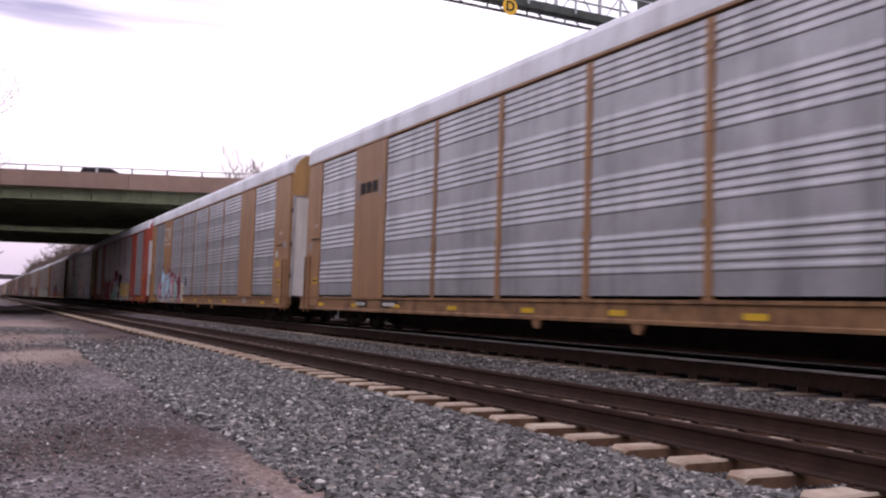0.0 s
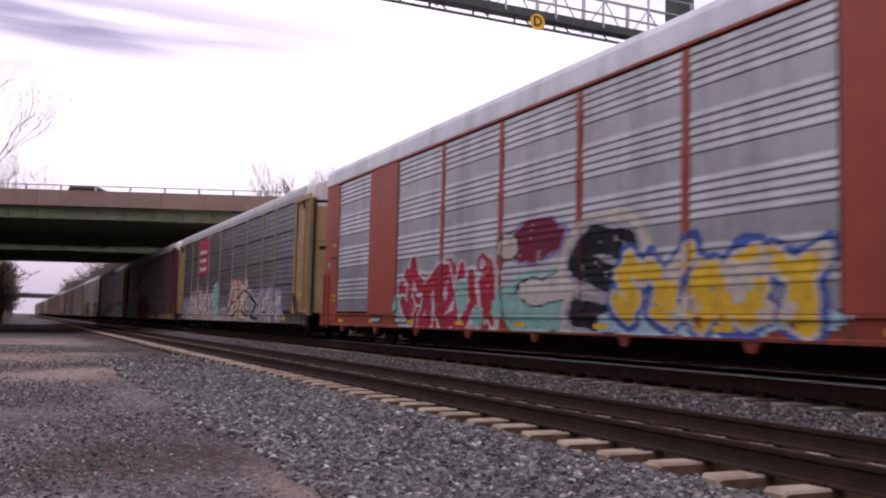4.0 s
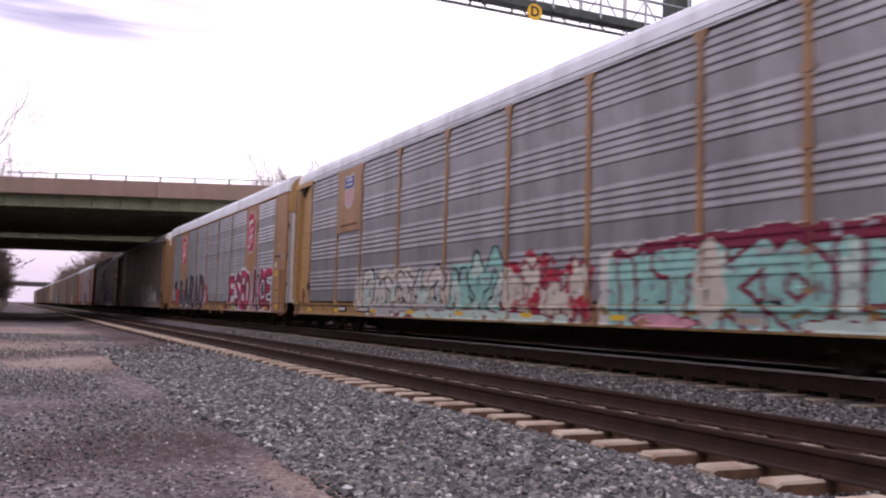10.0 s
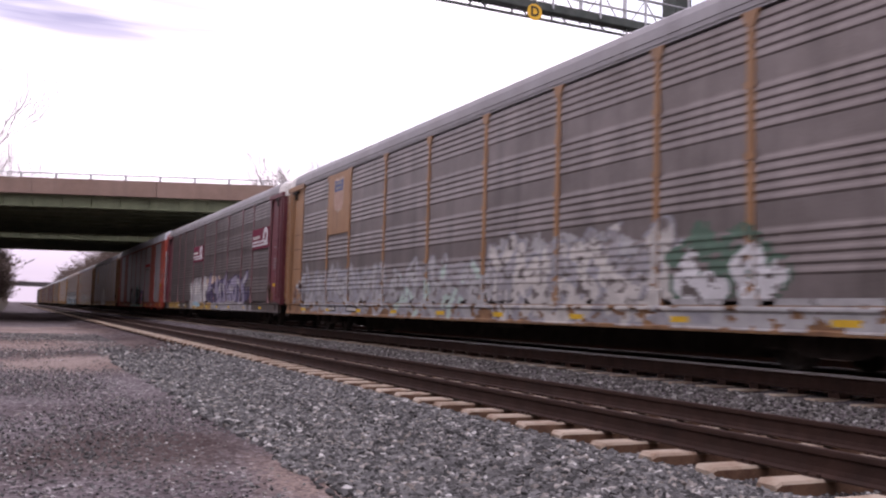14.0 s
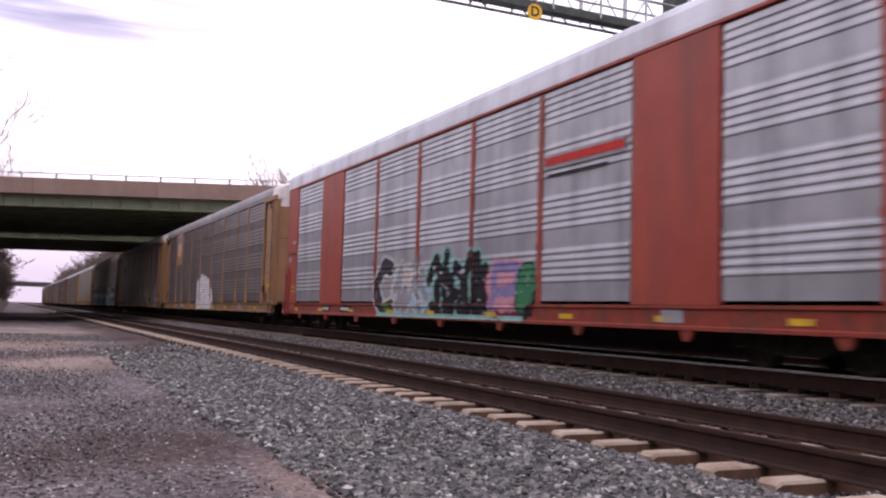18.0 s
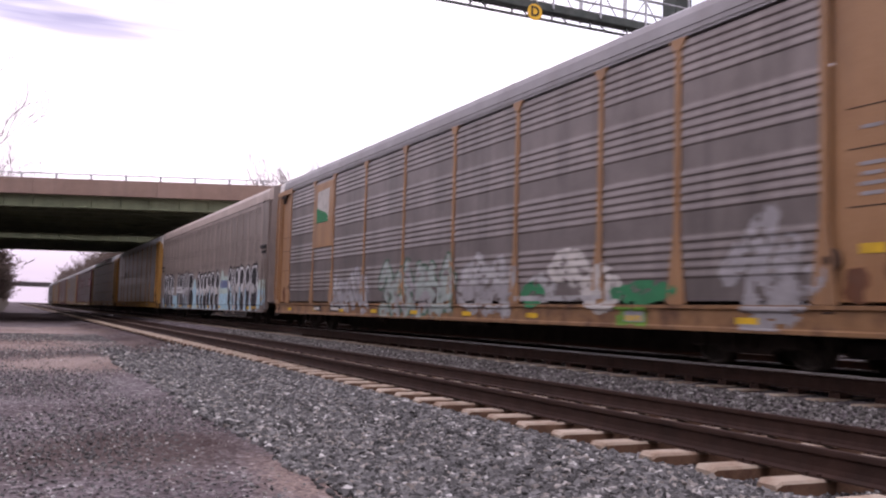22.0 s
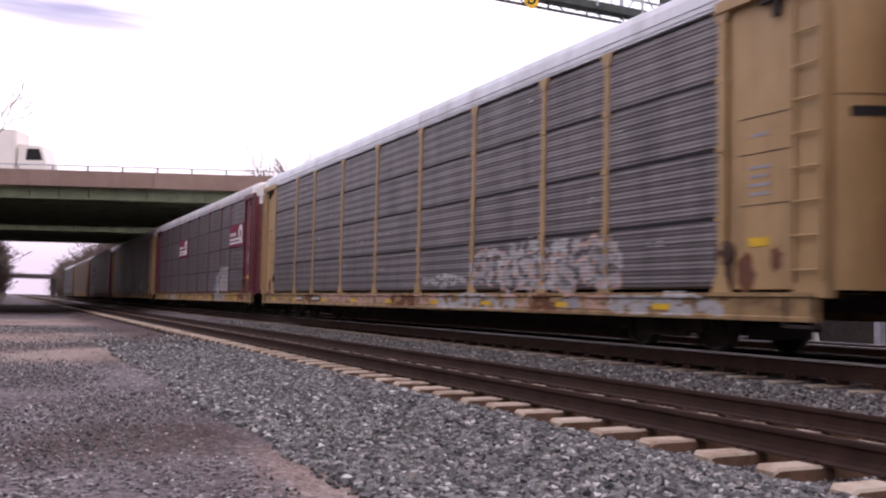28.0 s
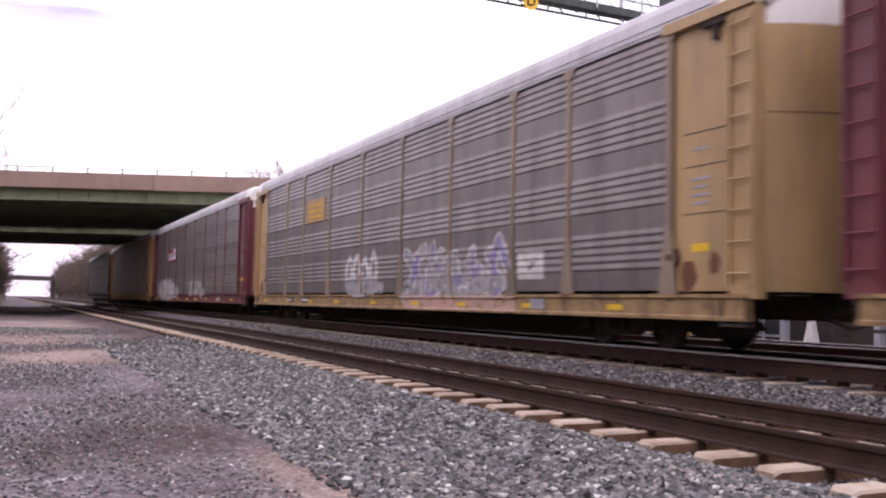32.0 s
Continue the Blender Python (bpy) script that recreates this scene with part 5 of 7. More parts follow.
        for outline in ([(-0.1, 0.32), (-0.45, 0.32), (-0.6, 0.2), (-0.6, 0.12), (-0.51, 0.12), (-0.51, 0.17), (-0.42, 0.24), (-0.1, 0.24)],
                        [(-0.1, -0.14), (-0.45, -0.14), (-0.6, -0.02), (-0.6, 0.06), (-0.51, 0.06), (-0.51, 0.0), (-0.42, -0.07), (-0.1, -0.07)],
                        [(0.03, -0.14), (0.1, -0.14), (0.1, 0.32), (0.03, 0.32)], [(0.255, -0.1), (0.325, -0.1), (0.325, 0.28), (0.255, 0.28)], [(0.48, -0.14), (0.55, -0.14), (0.55, 0.32), (0.48, 0.32)]):
            flat("emblem_bar", car, u, z, [(a * s, b * s) for a, b in outline], "off_white", "pale painted emblem")
        for k in range(6):
            flat("lettering_bar", car, u + (-0.5 + 0.19 * k) * s, z - 0.27 * s, rect(0.14 * s, 0.05 * s), "off_white")
    elif kind == "dark_bars":
        for k, a in enumerate((-0.27, 0.0, 0.27)):
            flat("emblem_bar", car, u + a * size, z, rect(0.22 * size, 0.2 * size), "black", "dark painted emblem" if k == 0 else "")
        for a in (-0.5, 0.5):
            flat("emblem_bar", car, u + a * size, z, rect(0.05 * size, 0.36 * size), "grey")


def car_base(k, label, spec):
    car = thing("autorack_car", label, "rail car", group="cars of the freight train")
    CARS.append((car, k, spec.get("shift", 0.0)))
    running_gear(car, spec.get("deep", True))
    part("side_sill", sill_mesh(M["sill_" + spec.get("sill", spec["body"])]), None, car)
    return car


def small_marks(car, spec, rng):
    """Reporting marks, reflector strips and notices on the sill and the ends."""
    for u in [1.4 + 2.8 * k for k in range(9)]:
        flat("reflector", car, u + rng.uniform(-0.2, 0.2), 0.66, rect(0.42, 0.09), "yellow", "yellow reflector strip", x=-1.527)
    flat("notice", car, 4.6, 0.70, rect(0.75, 0.17), "black", x=-1.527)
    for a in (-0.2, 0.12):
        flat("lettering_bar", car, 4.6 + a, 0.70, rect(0.26, 0.09), "off_white", x=-1.527, lift=0.016)
    flat("notice", car, 6.4, 0.70, rect(0.95, 0.17), "black", x=-1.527)
    flat("lettering_bar", car, 6.4, 0.70, rect(0.75, 0.09), "off_white", x=-1.527, lift=0.016)
    flat("notice", car, 21.2, 0.70, rect(0.5, 0.2), "grey", x=-1.527)


def car_braced(k, label, spec):
    """The older rack: sheets between outside posts, narrow recessed ends with ladders, curved end doors."""
    body, sheet = M["paint_" + spec["body"]], M["sheet_" + spec["panel"]]
    style = spec.get("style", "group")
    car = car_base(k, label, spec)
    rng = random.Random(100 + k)
    for bay, (a, b) in enumerate(zip(BAYS, BAYS[1:])):
        w = b - a - 0.10
        y = MID - (a + b) / 2
        if style == "row":
            for r in range(4):
                painted = spec.get("crimson") and bay == 2 and r > 1
                part("side_sheet", sheet_mesh(w, style, r * 30, r * 30 + 30, M["sheet_crimson"] if painted else sheet), None, car, "sheet painted crimson" if painted else "", at=(rng.uniform(-0.004, 0.004), y, 0))
        else:
            part("side_sheet", sheet_mesh(w, style, 0, N_STEP, sheet), None, car, at=(0, y, 0))
    # near-black sheet behind the side stands in for the shade inside
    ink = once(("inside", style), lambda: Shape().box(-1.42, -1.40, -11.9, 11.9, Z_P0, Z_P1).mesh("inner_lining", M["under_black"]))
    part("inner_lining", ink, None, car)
    for b in BAYS:
        part("post", post_mesh(spec.get("post", "bracket"), M["paint_" + spec.get("posts", spec["body"])]), None, car, at=(0, MID - b, 0))
    part("far_side", far_side_mesh(sheet, body), None, car)
    part("roof", roof_mesh(M["roof_" + spec["roof"]], y0=-12.95, y1=12.95), None, car, "pale sheet-metal roof")
    part("top_rail", once(("top", spec["roof"]), lambda: Shape().box(-1.545, -1.45, -11.95, 11.95, Z_P1 + 0.045, Z_EAVE - 0.001).mesh("top_rail", M["roof_" + spec["roof"]])), None, car)
    part("eave_line", once("bracedeave", lambda: Shape().box(-1.5635, -1.5, -12.9, 12.9, Z_EAVE + 0.062, Z_EAVE + 0.076).mesh("eave_line", M["under_black"])), None, car, "dark joint along the roof edge")
    cap = M["cap_white"]
    for e in (-1, 1):
        d = once(("doorpanel", body.name), lambda: Shape().box(-1.47, -1.40, -0.63, 0.63, Z_P0 - 0.02, Z_P1 - 0.02, bevel=0.01).mesh("end_panel", body))
        p = part("end_panel", d, None, car, at=(0, e * (11.9 + 0.70), 0))
        for z in (2.05, 2.75, 3.25):
            part("panel_seam", once(("seam",), lambda: Shape().box(-1.476, -1.468, -0.5, 0.4, -0.006, 0.006).mesh("panel_seam", M["under_black"])), None, p, at=(0, 0, z))
        hood = once(("hood", body.name), lambda: Shape().slab([(-0.95, 0.0), (0.95, 0.0), (0.95, 0.16), (-0.95, 0.16)], -0.14, 0.02).mesh("hood", body))
        part("hood", hood, None, car, at=(-1.44, e * 12.75, Z_P1 - 0.03))
        part("hood_bracket", once("hoodbracket", lambda: Shape().box(-1.56, -1.48, -0.28, 0.28, -0.09, 0.0).box(-1.55, -1.48, -0.05, 0.05, -0.3, -0.09).mesh("hood_bracket", M["under_black"])), None, car, at=(0, e * 12.9, Z_P1 - 0.04))
        lp = once(("ladderpanel", body.name), lambda: Shape().box(-1.53, -1.36, -0.27, 0.27, Z_SILL + 0.30, Z_P1 - 0.02, bevel=0.012).mesh("corner_post", body))
        q = part("corner_post", lp, None, car, at=(0, e * 13.45, 0))
        part("ladder", ladder_mesh(body, 1.0, Z_P1 - 0.1, 9, 0.44), None, car, at=(-1.57, e * 13.45, 0))
        part("stop_block", once("stop", lambda: Shape().tube((-1.545, 0, 1.42), (-1.47, 0, 1.42), 0.17, n=14).tube((-1.56, 0, 1.42), (-1.54, 0, 1.42), 0.06, n=10).box(-1.53, -1.45, -0.12, 0.12, 0.74, 1.3, bevel=0.03).mesh("stop_block", M["gear_rust"])), None, car, "dark door latch gear", at=(0, e * 11.95, 0))
        for sx in (-1, 1):
            dm = end_door_mesh(body, Z_DECK + 0.05, 4.56, sx * 1.38, 0.0, 0.42)
            cm = end_door_mesh(cap, 4.562, 0, sx * 1.38, 0.0, 0.42, Z_TOP - 0.03)
            dd = part("end_door", dm, None, car, "curved end door", at=(0, e * 13.72, 0))
            cc = part("end_cap", cm, None, car, "pale upper end sheet", at=(0, e * 13.72, 0))
            if e > 0:
                dd.rotation_euler = cc.rotation_euler = (0, 0, math.pi)
        part("end_hood", hood_mesh(cap), None, car, "pale rounded end of the roof", at=(0, e * 12.95, 0)).rotation_euler = (0, 0, 0 if e > 0 else math.pi)
        # black box standing in for the shaded gap between post and door
        if spec.get("strip"):
            part("door_seal", once("endseal", lambda: Shape().box(-1.43, -1.365, -0.07, 0.02, Z_DECK + 0.05, Z_P1 - 0.02).mesh("door_seal", M["black"])), None, car, "black strip for the shade in the gap beside the end door", at=(0, e * 13.76, 0))
        if e < 0 and spec.get("strip"):
            part("cap_strip", end_door_mesh(M["black"], 4.68, 4.78, -1.385, 0.0, 0.43), None, car, "dark strip across the upper end sheet", at=(0, e * 13.72, 0))
            part("cap_strip", end_door_mesh(M["black"], 4.68, 4.78, 1.385, 0.0, 0.43), None, car, at=(0, e * 13.72, 0))
        if e < 0 and spec.get("slot"):
            part("door_slot", once("doorslot", slot_mesh), None, car, "dark slot across the end door", at=(0, e * 13.72, 0))
        if e < 0:
            part("door_seam", end_door_mesh(M["under_black"], 3.33, 3.345, -1.385, 0.0, 0.424), None, car, at=(0, e * 13.72, 0))
        part("step", once("step", lambda: Shape().box(-1.56, -1.40, -0.25, 0.25, 0.42, 0.46).box(-1.55, -1.52, -0.25, -0.22, 0.42, 0.85).box(-1.55, -1.52, 0.22, 0.25, 0.42, 0.85).mesh("step", M["under_black"])), None, car, at=(0, e * 13.3, 0))
    if style == "row":
        # black strips deepen the shade in the grooves between rows
        for r in (1, 2, 3):
            part("gap_strip", once("gapstrip", lambda: Shape().box(X_PANEL - 0.006, X_PANEL + 0.02, -11.9, 11.9, -0.014, 0.014).mesh("gap_strip", M["black"])), None, car, "black strip for the shade between the rows of sheets", at=(0, 0, Z_P0 + r * 30 * STEP))
        # white flecks painted on for daylight shining through the sheets
        for _ in range(16):
            u, z = rng.uniform(2, 24), Z_P0 + STEP * (30 * rng.randrange(1, 5) - rng.randrange(2, 20))
            for q in range(rng.randrange(2, 6)):
                flat("paint_chip", car, u + rng.uniform(-0.35, 0.35), z - 2 * STEP * rng.randrange(0, 2), rect(rng.uniform(0.02, 0.12), 0.014), "white", x=X_PANEL - 0.015)
    flat("notice", car, 25.6, 1.55, rect(0.36, 0.12), "yellow", "yellow notice", x=-1.47)
    for z, w in ((2.2, 0.34), (2.32, 0.4), (2.44, 0.3), (2.56, 0.38), (3.0, 0.3)):
        flat("lettering_bar", car, 25.6 + 0.1 * (w - 0.3), z, rect(w, 0.045), spec.get("marks", "smoke"), x=-1.47)
    for uu, zz, r in ((25.35, 1.12, 0.2), (25.9, 1.3, 0.14), (0.35, 1.15, 0.2)):
        flat("rust_stain", car, uu, zz, [(r * math.cos(a) * rng.uniform(0.6, 1.1), r * 1.4 * math.sin(a) * rng.uniform(0.6, 1.2)) for a in [math.pi * q / 7 for q in range(14)]], "rust", "brown rust stain", x=-1.47, lift=0.003)
    small_marks(car, spec, rng)
    return car


def car_panelled(k, label, spec):
    """The later rack: flush posts, two solid panels a side, flush ends with tall pale doors."""
    body, sheet = M["paint_" + spec["body"]], M["sheet_" + spec["panel"]]
    car = car_base(k, label, spec)
    rng = random.Random(300 + k)
    for i, (a, b) in enumerate(zip(BAYS, BAYS[1:])):
        y = MID - (a + b) / 2
        if i in (1, 7):
            pm = once(("solid", round(b - a, 2), body.name), lambda: Shape().box(X_SIDE + 0.004, -1.42, -(b - a) / 2 + 0.0, (b - a) / 2, Z_P0 - 0.06, Z_P1 + 0.03, bevel=0.008).mesh("solid_panel", body))
            part("solid_panel", pm, None, car, "plain painted panel", at=(0, y, 0))
        else:
            part("side_sheet", sheet_mesh(b - a - 0.12, "group", 0, N_STEP, sheet), None, car, at=(0, y, 0))
    for i, b in enumerate(BAYS):
        if i in (1, 2, 7, 8):
            continue
        part("post", post_mesh("wide", body), None, car, at=(0, MID - b, 0))
    part("far_side", far_side_mesh(sheet, body), None, car)
    # the same near-black sheet, for the shade inside the car
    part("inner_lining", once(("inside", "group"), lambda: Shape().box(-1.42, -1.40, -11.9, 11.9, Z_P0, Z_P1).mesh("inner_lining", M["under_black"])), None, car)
    part("roof", roof_mesh(M["roof_" + spec["roof"]], lift=0.09, y0=-13.58, y1=13.16), None, car, "pale sheet-metal roof")
    part("top_rail", once(("toprail", body.name), lambda: Shape().box(-1.56, -1.44, -13.5, 13.1, Z_P1 + 0.035, Z_EAVE, bevel=0.01).mesh("top_rail", body)), None, car)
    white, top = M["cap_white"], M[spec.get("cap_mat", "paint_" + spec["body"])]
    for e, half in ((-1, 0.82), (1, 0.61)):
        tip = 11.9 + 2 * half
        ep = once(("endpanel", body.name, half), lambda: Shape().box(X_SIDE, -1.38, -half, half, Z_SILL + 0.1, Z_P1 + 0.034, bevel=0.02).mesh("end_panel", body))
        part("end_panel", ep, None, car, at=(0, e * (11.9 + half), 0))
        part("ladder", ladder_mesh(body, 0.42, 2.1, 4, 0.42), None, car, at=(-1.585, e * (tip - 0.28), 0))
        part("grab_iron", once(("grabiron", body.name), lambda: Shape().tube((-1.59, -0.3, 2.6), (-1.59, 0.3, 2.6), 0.016).tube((-1.59, -0.3, 2.6), (-1.54, -0.3, 2.6), 0.016).tube((-1.59, 0.3, 2.6), (-1.54, 0.3, 2.6), 0.016).mesh("grab_iron", M["under_black"])), None, car, at=(0, e * (tip - 0.9), 0))
        flat("notice", car, MID - e * (tip - 0.95), 1.35, rect(0.42, 0.2), "ochre", "yellow notice")
        flat("lettering_bar", car, MID - e * (tip - 0.95), 1.35, rect(0.3, 0.05), "black", lift=0.014)
        flat("lettering_bar", car, MID - e * (tip - 0.9), 3.0, rect(0.3, 0.1), "tan")
        for sx in (-1, 1):
            dd = part("end_door", end_door_mesh(white, Z_DECK + 0.05, 4.2, sx * 1.42, 0.0, 0.30), None, car, "tall pale end door", at=(0, e * (tip + 0.02), 0))
            cc = part("end_cap", end_door_mesh(top, 4.202, 0, sx * 1.49, 0.0, 0.38, Z_TOP + 0.05), None, car, "painted upper end sheet", at=(0, e * (tip + 0.02), 0))
            if e > 0:
                dd.rotation_euler = cc.rotation_euler = (0, 0, math.pi)
        gr = once("seamstrip", lambda: Shape().box(-0.98, -0.94, -0.33, -0.22, Z_DECK + 0.05, 4.19, bevel=0.012).mesh("door_edge", M["under_black"]))
        part("door_edge", gr, None, car, at=(0, -(11.9 + 1.64 + 0.02), 0)) if e < 0 else None
        gh = once("hingestrip", lambda: Shape().box(-1.46, -1.40, -0.06, 0.04, Z_DECK, 4.2, bevel=0.015).mesh("hinge_post", M["galvanised"]))
        part("hinge_post", gh, None, car, at=(0, e * (tip + 0.03), 0))
        for z in (1.55, 2.6, 3.7):
            part("hinge", once("hinge", lambda: Shape().tube((0, 0, -0.07), (0, 0, 0.07), 0.035, n=8).mesh("hinge", M["under_black"])), None, car, at=(-1.47, e * (tip + 0.05), z))
    gusset = once(("gusset", body.name), lambda: Shape().slab([(-0.16, 0.0), (0.16, 0.0), (0.06, -0.17), (-0.06, -0.17)], -1.53, -1.46).mesh("gusset", M["sill_" + spec["body"]]))
    for i in range(9) if spec["body"] == "red" else (4, 5):
        part("gusset", gusset, None, car, at=(0, MID - 1.7 - 2.83 * i, Z_SILL + 0.01))
    for uu, zz, w, h, ink in ((25.3, 2.3, 0.26, 0.2, "off_white"), (25.42, 1.98, 0.5, 0.2, "ochre"), (26.15, 2.6, 0.26, 0.22, "smoke"), (25.6, 0.74, 0.3, 0.2, "yellow"), (0.35, 2.4, 0.24, 0.2, "smoke")):
        flat("notice", car, uu, zz, rect(w, h), ink, "small painted notice")
    small_marks(car, spec, rng)
    return car


def car_smooth(k, label, spec):
    """The tall smooth-sided rack with vent louvres."""
    body = M["paint_" + spec["body"]]
    car = car_base(k, label, spec)
    n, u0, w, z_side = 22, 0.236, 1.158, Z_EAVE - 0.065

    def louvre(n):
        o = [(-0.001, 0.0)]
        for j in range(n):
            o += [(-0.011, 0.053 * j + 0.004), (-0.011, 0.053 * j + 0.036), (-0.002, 0.053 * j + 0.04), (-0.002, 0.053 * j + 0.053)]
        return Shape().prism(o + [(0.004, 0.053 * n), (0.004, 0.0)], -w * 0.37, w * 0.37).mesh("vent_louvre", M["paint_taupe"])
    sm = once(("smooth", body.name), lambda: Shape().box(X_SIDE + 0.02, -1.40, -w / 2 + 0.004, w / 2 - 0.004, Z_DECK - 0.02, z_side - 0.18, bevel=0.006).mesh("side_panel", body))
    rib = once(("rib", body.name), lambda: Shape().box(X_SIDE - 0.002, X_SIDE + 0.03, -0.125, 0.125, Z_DECK, z_side - 0.17, bevel=0.006).mesh("post", M["paint_taupe_pale"]))
    for i in range(n):
        u = u0 + (i + 0.5) * w
        p = part("side_panel", sm, None, car, at=(0, MID - u, 0))
        for z, rows in ((1.01, 7), (2.03, 4), (2.69, 4), (3.36, 6), (4.50, 4)):
            part("vent_louvre", once(("louvre", rows), lambda: louvre(rows)), None, p, at=(X_SIDE + 0.019, 0, z))
    for i in range(n + 1):
        part("post", rib, None, car, at=(0, MID - (u0 + i * w), 0))
    part("header", once("smoothhead", lambda: Shape().box(X_SIDE - 0.003, -1.40, -12.78, 12.94, z_side - 0.175, z_side, bevel=0.006).mesh("header", M["paint_taupe_pale"])), None, car, "flat strip over the side panels")
    part("far_side", once(("smoothfar", body.name), lambda: Shape().box(1.40, 1.55, -12.2, 12.2, Z_DECK - 0.02, z_side).mesh("far_side", body)), None, car)
    part("eave_line", once("eaveline", lambda: Shape().box(-1.562, -1.5, -12.9, 13.0, z_side, z_side + 0.02).mesh("eave_line", M["under_black"])), None, car, "dark joint under the roof")
    part("roof", roof_mesh(M["roof_taupe"], flat=True), None, car, "tall rounded sheet-metal roof")
    for e in (-1, 1):
        ep = once(("smoothend", body.name), lambda: Shape().box(X_SIDE + 0.01, -1.38, -0.46, 0.46, Z_SILL + 0.12, z_side, bevel=0.02).mesh("end_panel", body))
        part("end_panel", ep, None, car, at=(0, 13.27 if e > 0 else -13.15, 0))
        part("ladder", ladder_mesh(body, 0.55, 2.6, 5, 0.42), None, car, at=(-1.58, e * 13.3, 0))
        for sx in (-1, 1):
            dd = part("end_door", end_door_mesh(body, Z_DECK + 0.05, Z_EAVE + 0.5, sx * 1.46, 0.0, 0.36), None, car, "curved end door", at=(0, e * 13.72, 0))
            if e > 0:
                dd.rotation_euler = (0, 0, math.pi)
        part("latch", once("latchbar", lambda: Shape().box(-1.60, -1.53, -0.4, 0.35, 3.04, 3.16).box(-1.60, -1.53, -0.4, 0.1, 2.84, 2.93).mesh("latch", M["black"])), None, car, at=(0, e * 13.1, 0))
    small_marks(car, spec, random.Random(k))
    return car


# each car: builder, label, looks; cars are numbered from the head of what is seen
def build_train():
    car_panelled(0, "weathered ochre autorack car with silver sheets and plain panels", dict(body="brown_gold", panel="silver", roof="white"))
    car_panelled(1, "weathered ochre autorack car with silver sheets, pale emblem and graffiti", dict(body="brown_gold", panel="silver", roof="white", cap_mat="paint_gold"))
    car_panelled(2, "red autorack car with silver sheets and red and white graffiti", dict(body="red", panel="silver", roof="white"))
    car_braced(3, "yellow-braced grey autorack car with a crimson board and faded graffiti", dict(body="pale_gold", panel="slate", style="row", roof="grey", sill="drab", strip=True, crimson=True, slot=True))
    car_braced(4, "maroon-braced autorack car with green and red graffiti and a yellow sill", dict(body="maroon", panel="umber", style="row", roof="grey", sill="pale_gold", slot=True))
    car_braced(5, "gold-braced grey autorack car with a shield and teal graffiti", dict(body="gold", panel="grey", roof="white", posts="brown_gold", slot=True))
    car_panelled(6, "ochre autorack car with two eight-sided crimson emblems and bold graffiti", dict(body="brown_gold", panel="silver", roof="white", cap_mat="paint_gold"))
    car_braced(7, "gold-braced brownish autorack car with white graffiti along its foot", dict(body="brown_gold", panel="brown", roof="dark"))
    car_braced(8, "maroon-braced brownish autorack car with a pale emblem and purple graffiti", dict(body="maroon", panel="umber", roof="dark", sill="drab", posts="dusty_maroon"))
    car_panelled(9, "red autorack car with silver sheets and dark graffiti", dict(body="red", panel="silver", roof="white"))
    car_braced(10, "gold-braced brownish autorack car with a white painted-out patch", dict(body="brown_gold", panel="brown", roof="dark", post="flare"))
    car_braced(11, "gold-braced brownish autorack car with a green and white emblem", dict(body="brown_gold", panel="brown", roof="dark", post="flare"))
    car_smooth(12, "tall taupe smooth-sided autorack car with black and white graffiti", dict(body="taupe", panel="grey", roof="taupe", deep=False))
    car_braced(13, "bright gold autorack car with clean silver sheets", dict(body="fresh_gold", panel="bright", roof="white", post="flare"))
    car_braced(14, "pale yellow-braced grey autorack car with a faint pink scrawl", dict(body="pale_gold", panel="dull", style="row", roof="white", sill="pale_gold", slot=True))
    car_braced(15, "maroon-braced grey autorack car with two pale wheel emblems", dict(body="maroon", panel="dull", style="row", roof="grey", sill="pale_gold", slot=True))
    car_braced(16, "gold-braced grey autorack car with white lettering along its foot", dict(body="pale_gold", panel="brown", roof="grey", post="flare", posts="weathered"))
    car_braced(17, "maroon-braced brownish autorack car with pale graffiti", dict(body="maroon", panel="brown", roof="grey"))
    car_braced(18, "brownish autorack car with gold ends", dict(body="gold", panel="brown", roof="dark"))
    car_braced(19, "grey autorack car at the tail of the train", dict(body="drab", panel="grey", style="row", roof="white"))


def board(car, u, z, w, h, body):
    """A plain painted plate over the pressed sheets."""
    s = Shape().box(X_SIDE - 0.004, X_PANEL, -w / 2, w / 2, -h / 2, h / 2, bevel=0.008)
    part("plate", s, M[body], car, "plain painted plate", at=(0, MID - u, z))


